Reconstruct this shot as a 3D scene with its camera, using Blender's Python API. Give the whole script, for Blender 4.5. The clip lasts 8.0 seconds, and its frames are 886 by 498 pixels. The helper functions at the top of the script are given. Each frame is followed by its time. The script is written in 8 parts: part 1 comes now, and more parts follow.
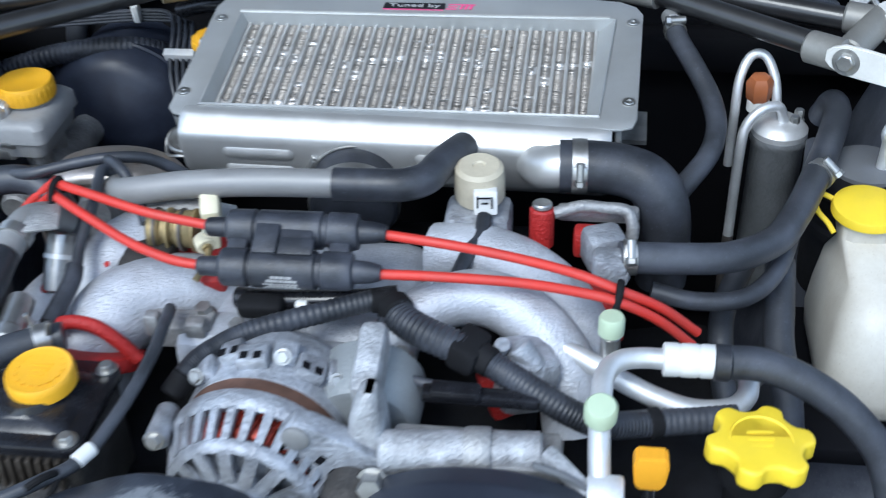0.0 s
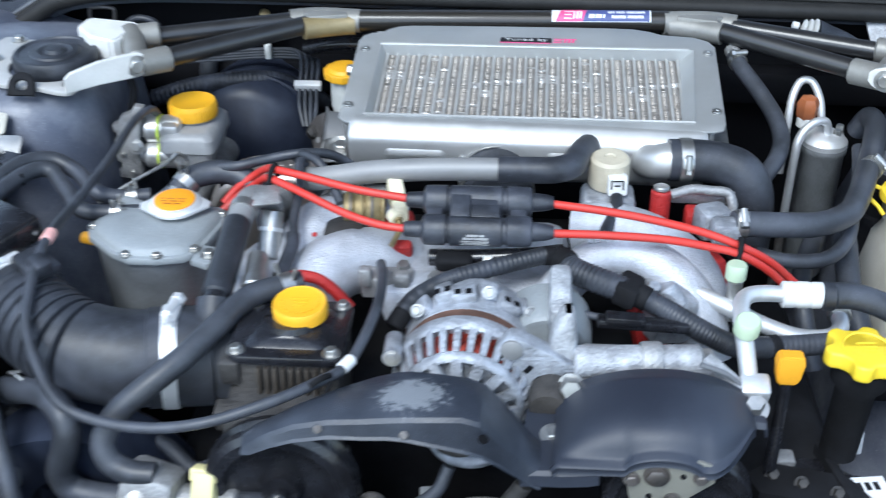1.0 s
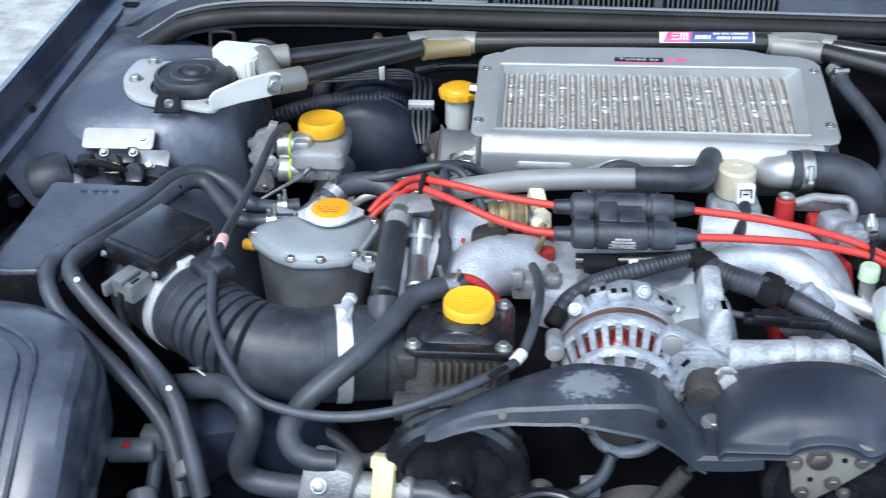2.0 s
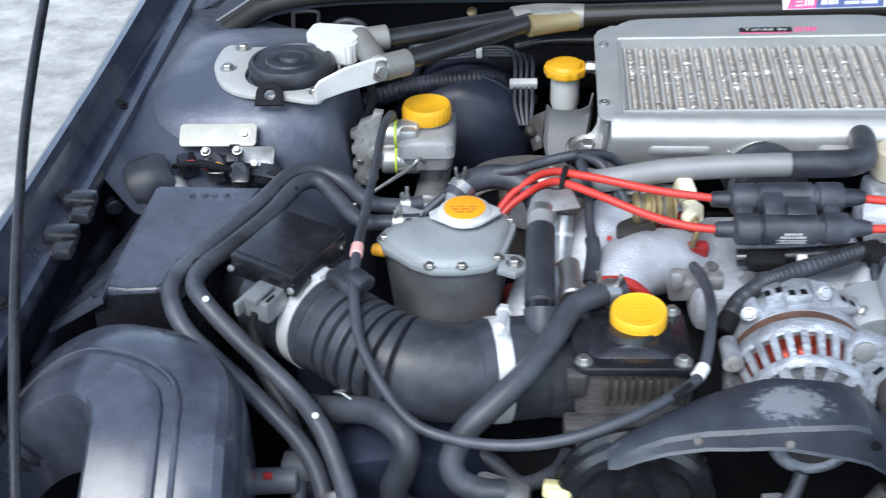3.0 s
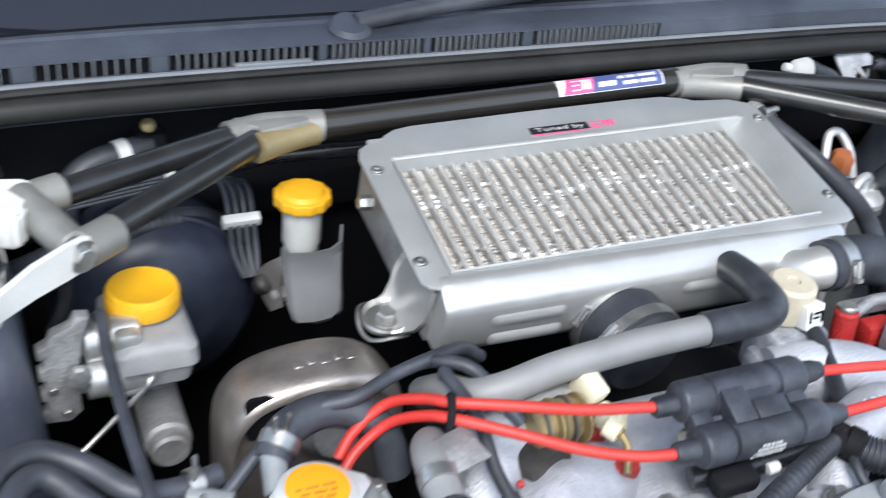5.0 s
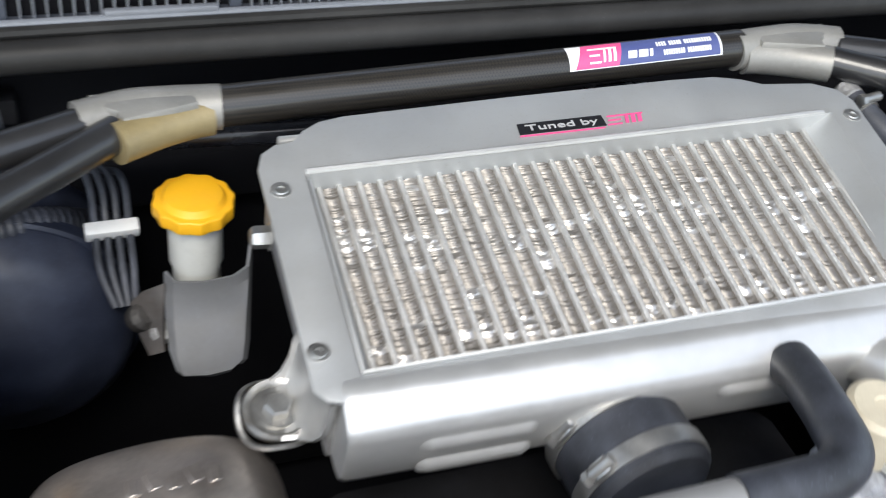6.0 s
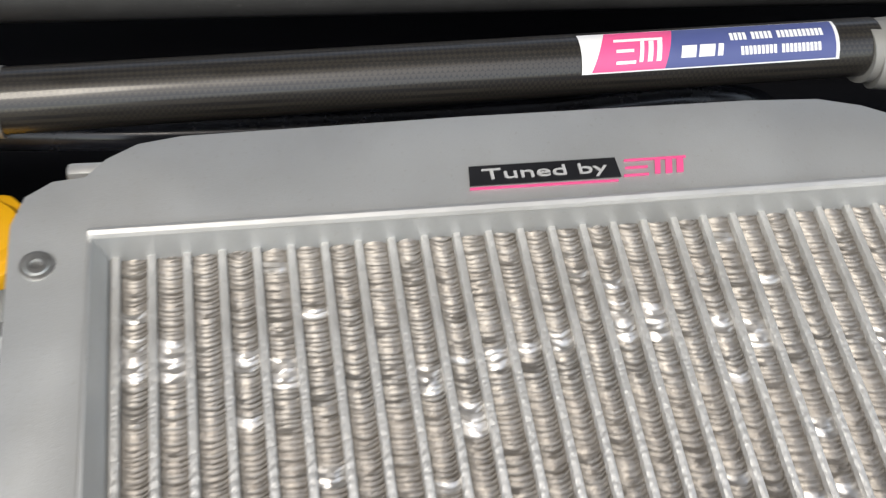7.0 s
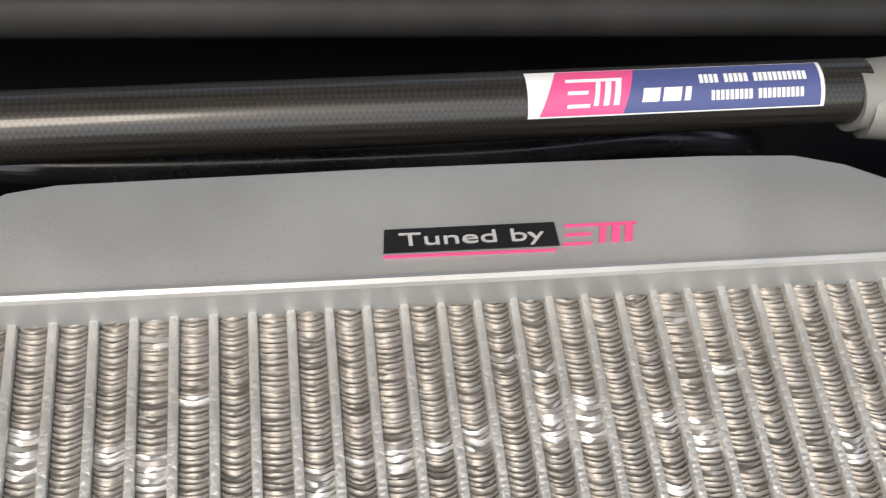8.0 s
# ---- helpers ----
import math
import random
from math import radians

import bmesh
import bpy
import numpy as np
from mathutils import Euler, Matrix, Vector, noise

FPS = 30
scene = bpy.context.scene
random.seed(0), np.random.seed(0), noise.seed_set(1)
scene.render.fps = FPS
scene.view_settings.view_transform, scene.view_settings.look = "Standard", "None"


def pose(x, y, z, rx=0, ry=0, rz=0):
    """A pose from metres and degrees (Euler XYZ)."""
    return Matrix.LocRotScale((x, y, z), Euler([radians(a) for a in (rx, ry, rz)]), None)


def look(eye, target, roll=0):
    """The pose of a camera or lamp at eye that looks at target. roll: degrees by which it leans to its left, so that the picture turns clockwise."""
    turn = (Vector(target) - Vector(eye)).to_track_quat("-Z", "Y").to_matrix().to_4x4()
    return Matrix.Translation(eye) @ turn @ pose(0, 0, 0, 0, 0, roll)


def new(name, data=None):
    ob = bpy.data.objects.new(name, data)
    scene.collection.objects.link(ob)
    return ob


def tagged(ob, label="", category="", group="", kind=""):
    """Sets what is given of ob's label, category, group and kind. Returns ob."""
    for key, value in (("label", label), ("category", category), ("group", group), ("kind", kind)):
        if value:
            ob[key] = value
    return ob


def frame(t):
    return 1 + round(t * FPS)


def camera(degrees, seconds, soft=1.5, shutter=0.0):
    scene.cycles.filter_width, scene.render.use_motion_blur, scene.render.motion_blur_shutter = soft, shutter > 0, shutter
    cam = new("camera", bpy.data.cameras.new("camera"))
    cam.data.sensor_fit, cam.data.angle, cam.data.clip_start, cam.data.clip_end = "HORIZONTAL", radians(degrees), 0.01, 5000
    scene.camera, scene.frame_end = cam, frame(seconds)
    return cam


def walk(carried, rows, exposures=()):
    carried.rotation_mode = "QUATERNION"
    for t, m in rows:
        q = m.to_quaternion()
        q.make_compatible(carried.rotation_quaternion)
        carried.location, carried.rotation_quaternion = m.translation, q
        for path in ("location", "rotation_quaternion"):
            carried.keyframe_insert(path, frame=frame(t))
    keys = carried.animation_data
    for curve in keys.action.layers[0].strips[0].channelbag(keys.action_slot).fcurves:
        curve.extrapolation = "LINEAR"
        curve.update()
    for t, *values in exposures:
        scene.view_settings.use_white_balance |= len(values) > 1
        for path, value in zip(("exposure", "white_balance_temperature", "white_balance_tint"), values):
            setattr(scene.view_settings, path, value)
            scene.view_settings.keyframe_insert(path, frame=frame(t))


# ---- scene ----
cam = camera(42.0, 8.0, soft=1.1, shutter=0.5)
PATH = [
    (0, (0.1403, 0.0011, 1.4177), (0.0233, 0.7958, 0.8221), -2.27),
    (0.5, (0.0588, -0.1382, 1.4300), (-0.0295, 0.6899, 0.8765), -1.06),
    (1, (-0.0546, -0.2643, 1.4532), (-0.1064, 0.5818, 0.9227), 0.09),
    (1.5, (-0.1328, -0.3558, 1.4625), (-0.1831, 0.5071, 0.9596), 0.20),
    (3, (-0.3436, -0.2481, 1.4575), (-0.3983, 0.5919, 0.9177), -2.06),
    (3.5, (-0.4287, -0.1616, 1.4481), (-0.4456, 0.6649, 0.8855), -2.75),
    (4, (-0.4902, -0.0452, 1.4254), (-0.4144, 0.7869, 0.8761), -2.03),
    (4.5, (-0.5355, 0.0846, 1.4017), (-0.2987, 0.9049, 0.8811), 0.95),
    (5, (-0.5642, 0.2249, 1.3954), (-0.1846, 0.9826, 0.8644), 6.14),
    (5.2, (-0.5608, 0.2774, 1.3813), (-0.1450, 1.0135, 0.8472), 7.91),
    (6.3, (-0.2686, 0.5873, 1.3075), (-0.0115, 1.2801, 0.6338), 7.25),
    (6.5, (-0.2300, 0.6412, 1.2827), (-0.0006, 1.3246, 0.5897), 7.12),
    (7, (-0.1673, 0.7373, 1.2250), (0.0283, 1.4164, 0.5174), 7.39),
    (7.5, (-0.1283, 0.7859, 1.2072), (0.0390, 1.4561, 0.4840), 7.40),
    (8, (-0.1161, 0.7983, 1.2168), (0.0594, 1.4545, 0.4829), 8.58),
]
EXPOSURES = [(0.0, 1.4, 5800, 4), (1.2, 1.72, 5850, 4), (1.5, 1.75, 5850, 4), (3.0, 1.71, 6200, 6), (3.5, 1.72, 6250, 6), (4.5, 1.78, 6450, 7), (5.2, 1.85, 6550, 8), (6.3, 1.64, 7000, 8), (7.0, 1.47, 7300, 9), (8.0, 1.40, 7600, 10)]
SKY, SUN = 0.123, 0.85
walk(cam, [(t, look(eye, target, roll)) for t, eye, target, roll in PATH], EXPOSURES)

# ---- daylight: a pale overcast sky ----
world = bpy.data.worlds.new("sky")
scene.world = world
world.use_nodes = True
wn, wl = world.node_tree.nodes, world.node_tree.links
sky = wn.new("ShaderNodeTexSky")
sky.sky_type = "NISHITA"
sky.sun_disc = False
sky.sun_elevation, sky.sun_rotation = radians(52), radians(200)
sky.air_density, sky.dust_density, sky.ozone_density = 1.0, 1.0, 1.0
wn["Background"].inputs["Strength"].default_value = SKY
pale = wn.new("ShaderNodeHueSaturation")  # cloud cover greys the blue
pale.inputs["Saturation"].default_value = 0.7
wl.new(sky.outputs[0], pale.inputs["Color"])
wl.new(pale.outputs[0], wn["Background"].inputs["Color"])
sun_data = bpy.data.lights.new("sun", "SUN")
sun_data.energy, sun_data.angle, sun_data.color = SUN, radians(25), (1.0, 0.985, 0.96)
sun = new("sun", sun_data)
sun.matrix_world = look((-1.0, -2.0, 4.0), (0.0, 0.3, 0.8))


# ---- materials ----
def mat(name, base, rough=0.5, metal=0.0, var=0.12, scale=30.0, bump=0.0, bscale=300.0, dust=None, dust_amount=0.0,
        coat=0.0, rvar=0.1, stretch=(1, 1, 1), transmission=0.0, fine=True, spec=0.5):
    m = bpy.data.materials.new(name)
    m.use_nodes = True
    n, l = m.node_tree.nodes, m.node_tree.links
    b = n["Principled BSDF"]
    b.inputs["Metallic"].default_value = metal
    b.inputs["Coat Weight"].default_value = coat
    b.inputs["Coat Roughness"].default_value = 0.08
    b.inputs["Specular IOR Level"].default_value = spec
    b.inputs["Transmission Weight"].default_value = transmission
    co = n.new("ShaderNodeTexCoord")
    mp = n.new("ShaderNodeMapping")
    mp.inputs["Scale"].default_value = stretch
    l.new(co.outputs["Object"], mp.inputs["Vector"])
    big = n.new("ShaderNodeTexNoise")
    big.inputs["Scale"].default_value, big.inputs["Detail"].default_value = scale, 5.0
    l.new(mp.outputs[0], big.inputs["Vector"])
    small = n.new("ShaderNodeTexNoise")
    small.inputs["Scale"].default_value, small.inputs["Detail"].default_value = bscale, 3.0
    l.new(mp.outputs[0], small.inputs["Vector"])
    both = n.new("ShaderNodeMath")
    both.operation = "MULTIPLY_ADD"
    both.inputs[1].default_value = 0.35 if fine else 0.0
    l.new(small.outputs[0], both.inputs[0])
    l.new(big.outputs[0], both.inputs[2])
    ramp = n.new("ShaderNodeValToRGB")
    ramp.color_ramp.elements[0].position, ramp.color_ramp.elements[1].position = 0.4, 0.95
    ramp.color_ramp.elements[0].color = (*[c * (1 - var) for c in base], 1)
    ramp.color_ramp.elements[1].color = (*[min(1.0, c * (1 + var)) for c in base], 1)
    l.new(both.outputs[0], ramp.inputs[0])
    colour = ramp.outputs[0]
    if dust:
        spot = n.new("ShaderNodeTexNoise")
        spot.inputs["Scale"].default_value, spot.inputs["Detail"].default_value = scale * 0.6, 8.0
        spot.inputs["Roughness"].default_value = 0.65
        l.new(co.outputs["Object"], spot.inputs["Vector"])
        pick = n.new("ShaderNodeMapRange")
        pick.inputs[1].default_value, pick.inputs[2].default_value = 0.42, 0.75
        pick.inputs[3].default_value, pick.inputs[4].default_value = 0.0, dust_amount
        l.new(spot.outputs[0], pick.inputs[0])
        mix = n.new("ShaderNodeMix")
        mix.data_type = "RGBA"
        l.new(pick.outputs[0], mix.inputs[0])
        l.new(colour, mix.inputs[6])
        mix.inputs[7].default_value = (*dust, 1)
        colour = mix.outputs[2]
        # fine specks of dust and grit
        grit = n.new("ShaderNodeTexNoise")
        grit.inputs["Scale"].default_value, grit.inputs["Detail"].default_value = 520.0, 2.0
        l.new(co.outputs["Object"], grit.inputs["Vector"])
        sift = n.new("ShaderNodeMapRange")
        sift.inputs[1].default_value, sift.inputs[2].default_value, sift.inputs[4].default_value = 0.65, 0.74, min(0.3, 0.6 * dust_amount)
        l.new(grit.outputs[0], sift.inputs[0])
        fleck = n.new("ShaderNodeMix")
        fleck.data_type = "RGBA"
        l.new(sift.outputs[0], fleck.inputs[0])
        l.new(colour, fleck.inputs[6])
        fleck.inputs[7].default_value = (*[min(0.8, c * 1.1) for c in dust], 1)
        colour = fleck.outputs[2]
    l.new(colour, b.inputs["Base Color"])
    rr = n.new("ShaderNodeMapRange")
    rr.inputs[1].default_value, rr.inputs[2].default_value = 0.3, 0.8
    rr.inputs[3].default_value, rr.inputs[4].default_value = max(0.02, rough - rvar), min(1.0, rough + rvar)
    l.new(both.outputs[0], rr.inputs[0])
    l.new(rr.outputs[0], b.inputs["Roughness"])
    if bump:
        bp = n.new("ShaderNodeBump")
        bp.inputs["Strength"].default_value, bp.inputs["Distance"].default_value = bump, 0.002
        l.new(small.outputs[0], bp.inputs["Height"])
        l.new(bp.outputs[0], b.inputs["Normal"])
    return m


DUST = (0.17, 0.185, 0.235)
rubber = mat("rubber", (0.020, 0.022, 0.027), 0.42, bump=0.06, bscale=500, dust=DUST, dust_amount=0.30, var=0.3)
hose_rubber = mat("hose_rubber", (0.033, 0.036, 0.043), 0.42, bump=0.08, bscale=700, dust=DUST, dust_amount=0.32, var=0.3)
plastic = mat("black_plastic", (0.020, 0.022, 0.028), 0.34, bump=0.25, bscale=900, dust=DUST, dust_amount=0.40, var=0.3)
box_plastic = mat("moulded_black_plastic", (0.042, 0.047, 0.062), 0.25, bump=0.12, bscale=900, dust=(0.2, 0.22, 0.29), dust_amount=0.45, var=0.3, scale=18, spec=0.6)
duct_plastic = mat("duct_plastic", (0.034, 0.038, 0.052), 0.14, bump=0.04, bscale=900, rvar=0.05, dust=(0.20, 0.215, 0.275), dust_amount=0.38, var=0.35, scale=14, spec=0.6)
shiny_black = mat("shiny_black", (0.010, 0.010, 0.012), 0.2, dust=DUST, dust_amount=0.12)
# base and gloss kept low, partly to shade parts deep in the bay
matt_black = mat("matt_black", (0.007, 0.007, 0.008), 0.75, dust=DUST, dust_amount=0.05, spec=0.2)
cover_plastic = mat("cover_plastic", (0.022, 0.026, 0.036), 0.36, var=0.3, bump=0.25, bscale=600, dust=(0.24, 0.27, 0.33), dust_amount=0.16, scale=22)
dome_plastic = mat("dome_plastic", (0.020, 0.024, 0.036), 0.46, var=0.15, bump=0.12, bscale=900, dust=(0.2, 0.23, 0.3), dust_amount=0.10, scale=10)
alloy = mat("cast_alloy", (0.40, 0.42, 0.46), 0.48, metal=0.45, var=0.45, bump=0.8, bscale=260, dust=(0.11, 0.105, 0.10), dust_amount=0.7, scale=55)
bracket_alloy = mat("whitish_cast_alloy", (0.43, 0.44, 0.46), 0.5, metal=0.35, var=0.45, bump=0.7, bscale=350, dust=(0.12, 0.12, 0.12), dust_amount=0.55, scale=70)
clamp_steel = mat("bright_band_steel", (0.8, 0.8, 0.8), 0.32, metal=0.5, var=0.08, scale=40)
valve_alloy = mat("valve_alloy", (0.6, 0.6, 0.59), 0.34, metal=0.75, var=0.15, dust=(0.3, 0.29, 0.27), dust_amount=0.35, scale=50)
idler_zinc = mat("dull_zinc_plate", (0.25, 0.245, 0.21), 0.5, metal=0.3, var=0.15, dust=(0.2, 0.18, 0.15), dust_amount=0.4, scale=30)
alloy_dirty = mat("weathered_alloy", (0.4, 0.4, 0.4), 0.55, metal=0.6, var=0.35, bump=0.6, bscale=300, dust=(0.08, 0.07, 0.06), dust_amount=0.6)
silver_paint = mat("silver_paint", (0.51, 0.53, 0.575), 0.46, metal=0.35, var=0.2, bump=0.6, bscale=420, dust=(0.22, 0.22, 0.235), dust_amount=0.45, scale=45)
red_paint = mat("red_wrinkle_paint", (0.42, 0.02, 0.018), 0.5, bump=0.8, bscale=400, dust=(0.1, 0.03, 0.03), dust_amount=0.3)
polished = mat("polished_aluminium", (0.57, 0.57, 0.56), 0.36, metal=0.62, var=0.05, bump=0.05, bscale=120, rvar=0.06, dust=(0.42, 0.40, 0.37), dust_amount=0.15)
flange_alloy = mat("bead_blasted_aluminium", (0.5, 0.51, 0.51), 0.45, metal=0.6, var=0.08, bump=0.1, bscale=1500, dust=(0.33, 0.31, 0.28), dust_amount=0.45, scale=14)
bright_pipe = mat("aluminium_pipe", (0.68, 0.69, 0.70), 0.42, metal=0.6, var=0.12, bump=0.1, bscale=400, dust=(0.4, 0.4, 0.39), dust_amount=0.3, scale=40)
zinc = mat("zinc_steel", (0.45, 0.45, 0.44), 0.35, metal=0.9, var=0.2, dust=(0.2, 0.17, 0.13), dust_amount=0.35, scale=60)
steel_dark = mat("dark_steel", (0.18, 0.17, 0.165), 0.5, metal=0.8, var=0.3, dust=(0.16, 0.1, 0.06), dust_amount=0.4)
shield_steel = mat("heat_shield_steel", (0.50, 0.455, 0.42), 0.36, metal=0.85, var=0.25, dust=(0.24, 0.19, 0.16), dust_amount=0.4, bump=0.2)
yellow = mat("yellow_plastic", (0.82, 0.42, 0.012), 0.45, var=0.06, bump=0.1, dust=(0.5, 0.3, 0.08), dust_amount=0.2)
lemon = mat("lemon_plastic", (0.85, 0.62, 0.03), 0.45, var=0.06, dust=(0.5, 0.4, 0.1), dust_amount=0.15)
orange = mat("orange_label", (0.85, 0.33, 0.012), 0.45, var=0.06)
amber = mat("amber_plastic", (0.78, 0.36, 0.02), 0.4, var=0.08)
lead_red = mat("red_silicone", (0.55, 0.035, 0.025), 0.42, var=0.08, dust=(0.25, 0.08, 0.07), dust_amount=0.3)
coil_red = mat("red_copper_winding", (0.26, 0.035, 0.02), 0.3, metal=0.6, var=0.6, scale=160)
stator_brown = mat("rusty_stator", (0.13, 0.07, 0.05), 0.6, metal=0.3, var=0.4, scale=60)
plate_metal = mat("dusty_plate_metal", (0.46, 0.445, 0.39), 0.48, metal=0.2, var=0.15, dust=(0.28, 0.26, 0.22), dust_amount=0.45, scale=40)
cream_metal = mat("cream_metal", (0.72, 0.715, 0.69), 0.42, metal=0.05, var=0.1, dust=(0.45, 0.42, 0.37), dust_amount=0.3, scale=24)
plate_cream = mat("dull_cream_plate", (0.47, 0.465, 0.45), 0.45, metal=0.1, var=0.15, dust=(0.33, 0.31, 0.28), dust_amount=0.4, scale=24)
joint_alloy = mat("tarnished_alloy", (0.225, 0.22, 0.205), 0.45, metal=0.3, var=0.2, dust=(0.4, 0.39, 0.36), dust_amount=0.4, scale=20)
tan_tape = mat("yellowed_tape", (0.25, 0.195, 0.095), 0.4, metal=0.2, var=0.25, scale=24, dust=(0.36, 0.31, 0.2), dust_amount=0.4)
brass_alloy = mat("yellowed_alloy", (0.36, 0.28, 0.14), 0.42, metal=0.6, var=0.3, scale=60, dust=(0.1, 0.08, 0.05), dust_amount=0.5)
clear_tank = mat("cloudy_tank_plastic", (0.62, 0.63, 0.6), 0.35, var=0.08, dust=(0.3, 0.29, 0.27), dust_amount=0.4)
grey_tank = mat("grey_tank_plastic", (0.29, 0.295, 0.30), 0.4, var=0.15, dust=(0.16, 0.15, 0.14), dust_amount=0.5)
washer_plastic = mat("yellowed_bottle", (0.62, 0.60, 0.54), 0.45, var=0.1, scale=6, dust=(0.26, 0.20, 0.12), dust_amount=0.75)
beige = mat("beige_plastic", (0.52, 0.47, 0.36), 0.5, var=0.12, dust=(0.25, 0.2, 0.14), dust_amount=0.4)
ivory = mat("ivory_plastic", (0.75, 0.7, 0.52), 0.45, var=0.08, dust=(0.4, 0.3, 0.15), dust_amount=0.2)
pale_yellow = mat("pale_yellow_plastic", (0.78, 0.7, 0.35), 0.5, var=0.06)
white_plastic = mat("white_plastic", (0.72, 0.72, 0.7), 0.45, var=0.06, dust=(0.4, 0.4, 0.4), dust_amount=0.3)
brown = mat("brown_plastic", (0.32, 0.1, 0.035), 0.4, var=0.12)
plug_pale = mat("pale_plug_plastic", (0.40, 0.42, 0.44), 0.45, var=0.15, dust=(0.2, 0.2, 0.2), dust_amount=0.4, scale=60)
mint = mat("mint_plastic", (0.46, 0.56, 0.40), 0.45, var=0.06)
plug_grey = mat("pale_grey_plastic", (0.15, 0.155, 0.16), 0.45, var=0.25, dust=(0.08, 0.08, 0.08), dust_amount=0.5, scale=60)
grimy_iron = mat("grimy_iron", (0.045, 0.043, 0.042), 0.55, metal=0.3, var=0.4, bump=0.5, bscale=300, dust=(0.12, 0.105, 0.09), dust_amount=0.4, scale=40)
rib_metal = mat("brownish_rib_metal", (0.09, 0.076, 0.062), 0.5, metal=0.5, var=0.4, scale=60)
grey_plastic = mat("grey_plastic", (0.12, 0.124, 0.13), 0.45, var=0.12, dust=DUST, dust_amount=0.3)
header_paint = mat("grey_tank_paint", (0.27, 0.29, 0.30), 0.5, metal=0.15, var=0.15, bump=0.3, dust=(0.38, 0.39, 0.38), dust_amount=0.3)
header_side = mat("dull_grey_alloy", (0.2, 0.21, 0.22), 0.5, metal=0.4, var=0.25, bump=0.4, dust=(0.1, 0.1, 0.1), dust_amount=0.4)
grey_pipe = mat("grey_pipe_coating", (0.26, 0.26, 0.26), 0.5, metal=0.2, var=0.12, dust=(0.22, 0.22, 0.21), dust_amount=0.4)
navy = mat("navy_paint", (0.074, 0.083, 0.114), 0.48, metal=0.25, var=0.25, coat=0.15, bump=0.1, bscale=300, dust=(0.34, 0.355, 0.39), dust_amount=0.6, scale=11)
navy_outer = mat("navy_outer_paint", (0.014, 0.018, 0.04), 0.3, metal=0.35, var=0.2, coat=0.8, bump=0.05, bscale=200, dust=(0.33, 0.335, 0.35), dust_amount=0.2, scale=22)
# near-black with low gloss, so bay depths and holes look deep in shade
shade_black = mat("shade_black", (0.005, 0.0052, 0.007), 0.7, var=0.3, scale=8, spec=0.15)
booster_black = mat("booster_black", (0.014, 0.018, 0.032), 0.38, dust=(0.10, 0.12, 0.18), dust_amount=0.25)
pink_tape = mat("pink_tape", (0.75, 0.4, 0.36), 0.5)
lime_paint = mat("lime_paint", (0.6, 0.75, 0.08), 0.5)
pink_print = mat("pink_print", (0.75, 0.09, 0.25), 0.4, var=0.05)
navy_print = mat("navy_print", (0.07, 0.09, 0.24), 0.4, var=0.05)
grey_print = mat("grey_print", (0.42, 0.42, 0.42), 0.4, var=0.05)
white_print = mat("white_print", (0.8, 0.8, 0.8), 0.35, var=0.03)
black_print = mat("black_print", (0.012, 0.012, 0.014), 0.35, var=0.03)
seal_rubber = mat("seal_rubber", (0.020, 0.0195, 0.019), 0.46, dust=(0.12, 0.115, 0.11), dust_amount=0.2, scale=15, spec=0.22)
cowl_plastic = mat("cowl_plastic", (0.050, 0.057, 0.073), 0.36, var=0.25, bump=0.2, dust=(0.18, 0.20, 0.25), dust_amount=0.4, scale=12, spec=0.4)
foil = mat("fin_aluminium", (0.305, 0.286, 0.262), 0.42, metal=0.62, var=0.35, scale=30, bump=0.1, bscale=600, dust=(0.130, 0.104, 0.081), dust_amount=0.62)
bare_foil = mat("bare_fin_aluminium", (0.56, 0.54, 0.515), 0.36, metal=0.8, var=0.3, scale=60)
core_tube = mat("core_tube_aluminium", (0.55, 0.545, 0.53), 0.45, metal=0.5, var=0.15, dust=(0.4, 0.38, 0.35), dust_amount=0.35, scale=60, bump=0.5, bscale=500)
cowl_edge_plastic = mat("pale_cowl_edge", (0.16, 0.17, 0.19), 0.3, var=0.15, dust=(0.3, 0.31, 0.33), dust_amount=0.3, scale=12)
wiper_black = mat("dull_black_paint", (0.035, 0.038, 0.046), 0.4, var=0.2, dust=(0.2, 0.22, 0.26), dust_amount=0.3, scale=20)
asphalt = mat("worn_asphalt", (0.30, 0.295, 0.275), 0.85, var=0.4, scale=11.0, bump=1.0, bscale=90, dust=(0.62, 0.60, 0.56), dust_amount=0.75, stretch=(0.7, 1.0, 1.0))


def carbon_material():
    m = mat("carbon_fibre", (0.02, 0.02, 0.022), 0.36, coat=0.5, spec=0.4)
    n, l = m.node_tree.nodes, m.node_tree.links
    co = n.new("ShaderNodeTexCoord")
    mp = n.new("ShaderNodeMapping")
    mp.inputs["Scale"].default_value = (560, 560, 560)
    mp.inputs["Rotation"].default_value = (0, 0, radians(45))
    chk = n.new("ShaderNodeTexChecker")
    chk.inputs["Scale"].default_value = 1.0
    chk.inputs["Color1"].default_value = (0.013, 0.0122, 0.0115, 1)
    chk.inputs["Color2"].default_value = (0.030, 0.026, 0.021, 1)
    l.new(co.outputs["Object"], mp.inputs["Vector"])
    l.new(mp.outputs[0], chk.inputs["Vector"])
    l.new(chk.outputs[0], n["Principled BSDF"].inputs["Base Color"])
    n["Principled BSDF"].inputs["Coat Roughness"].default_value = 0.12
    return m


carbon = carbon_material()


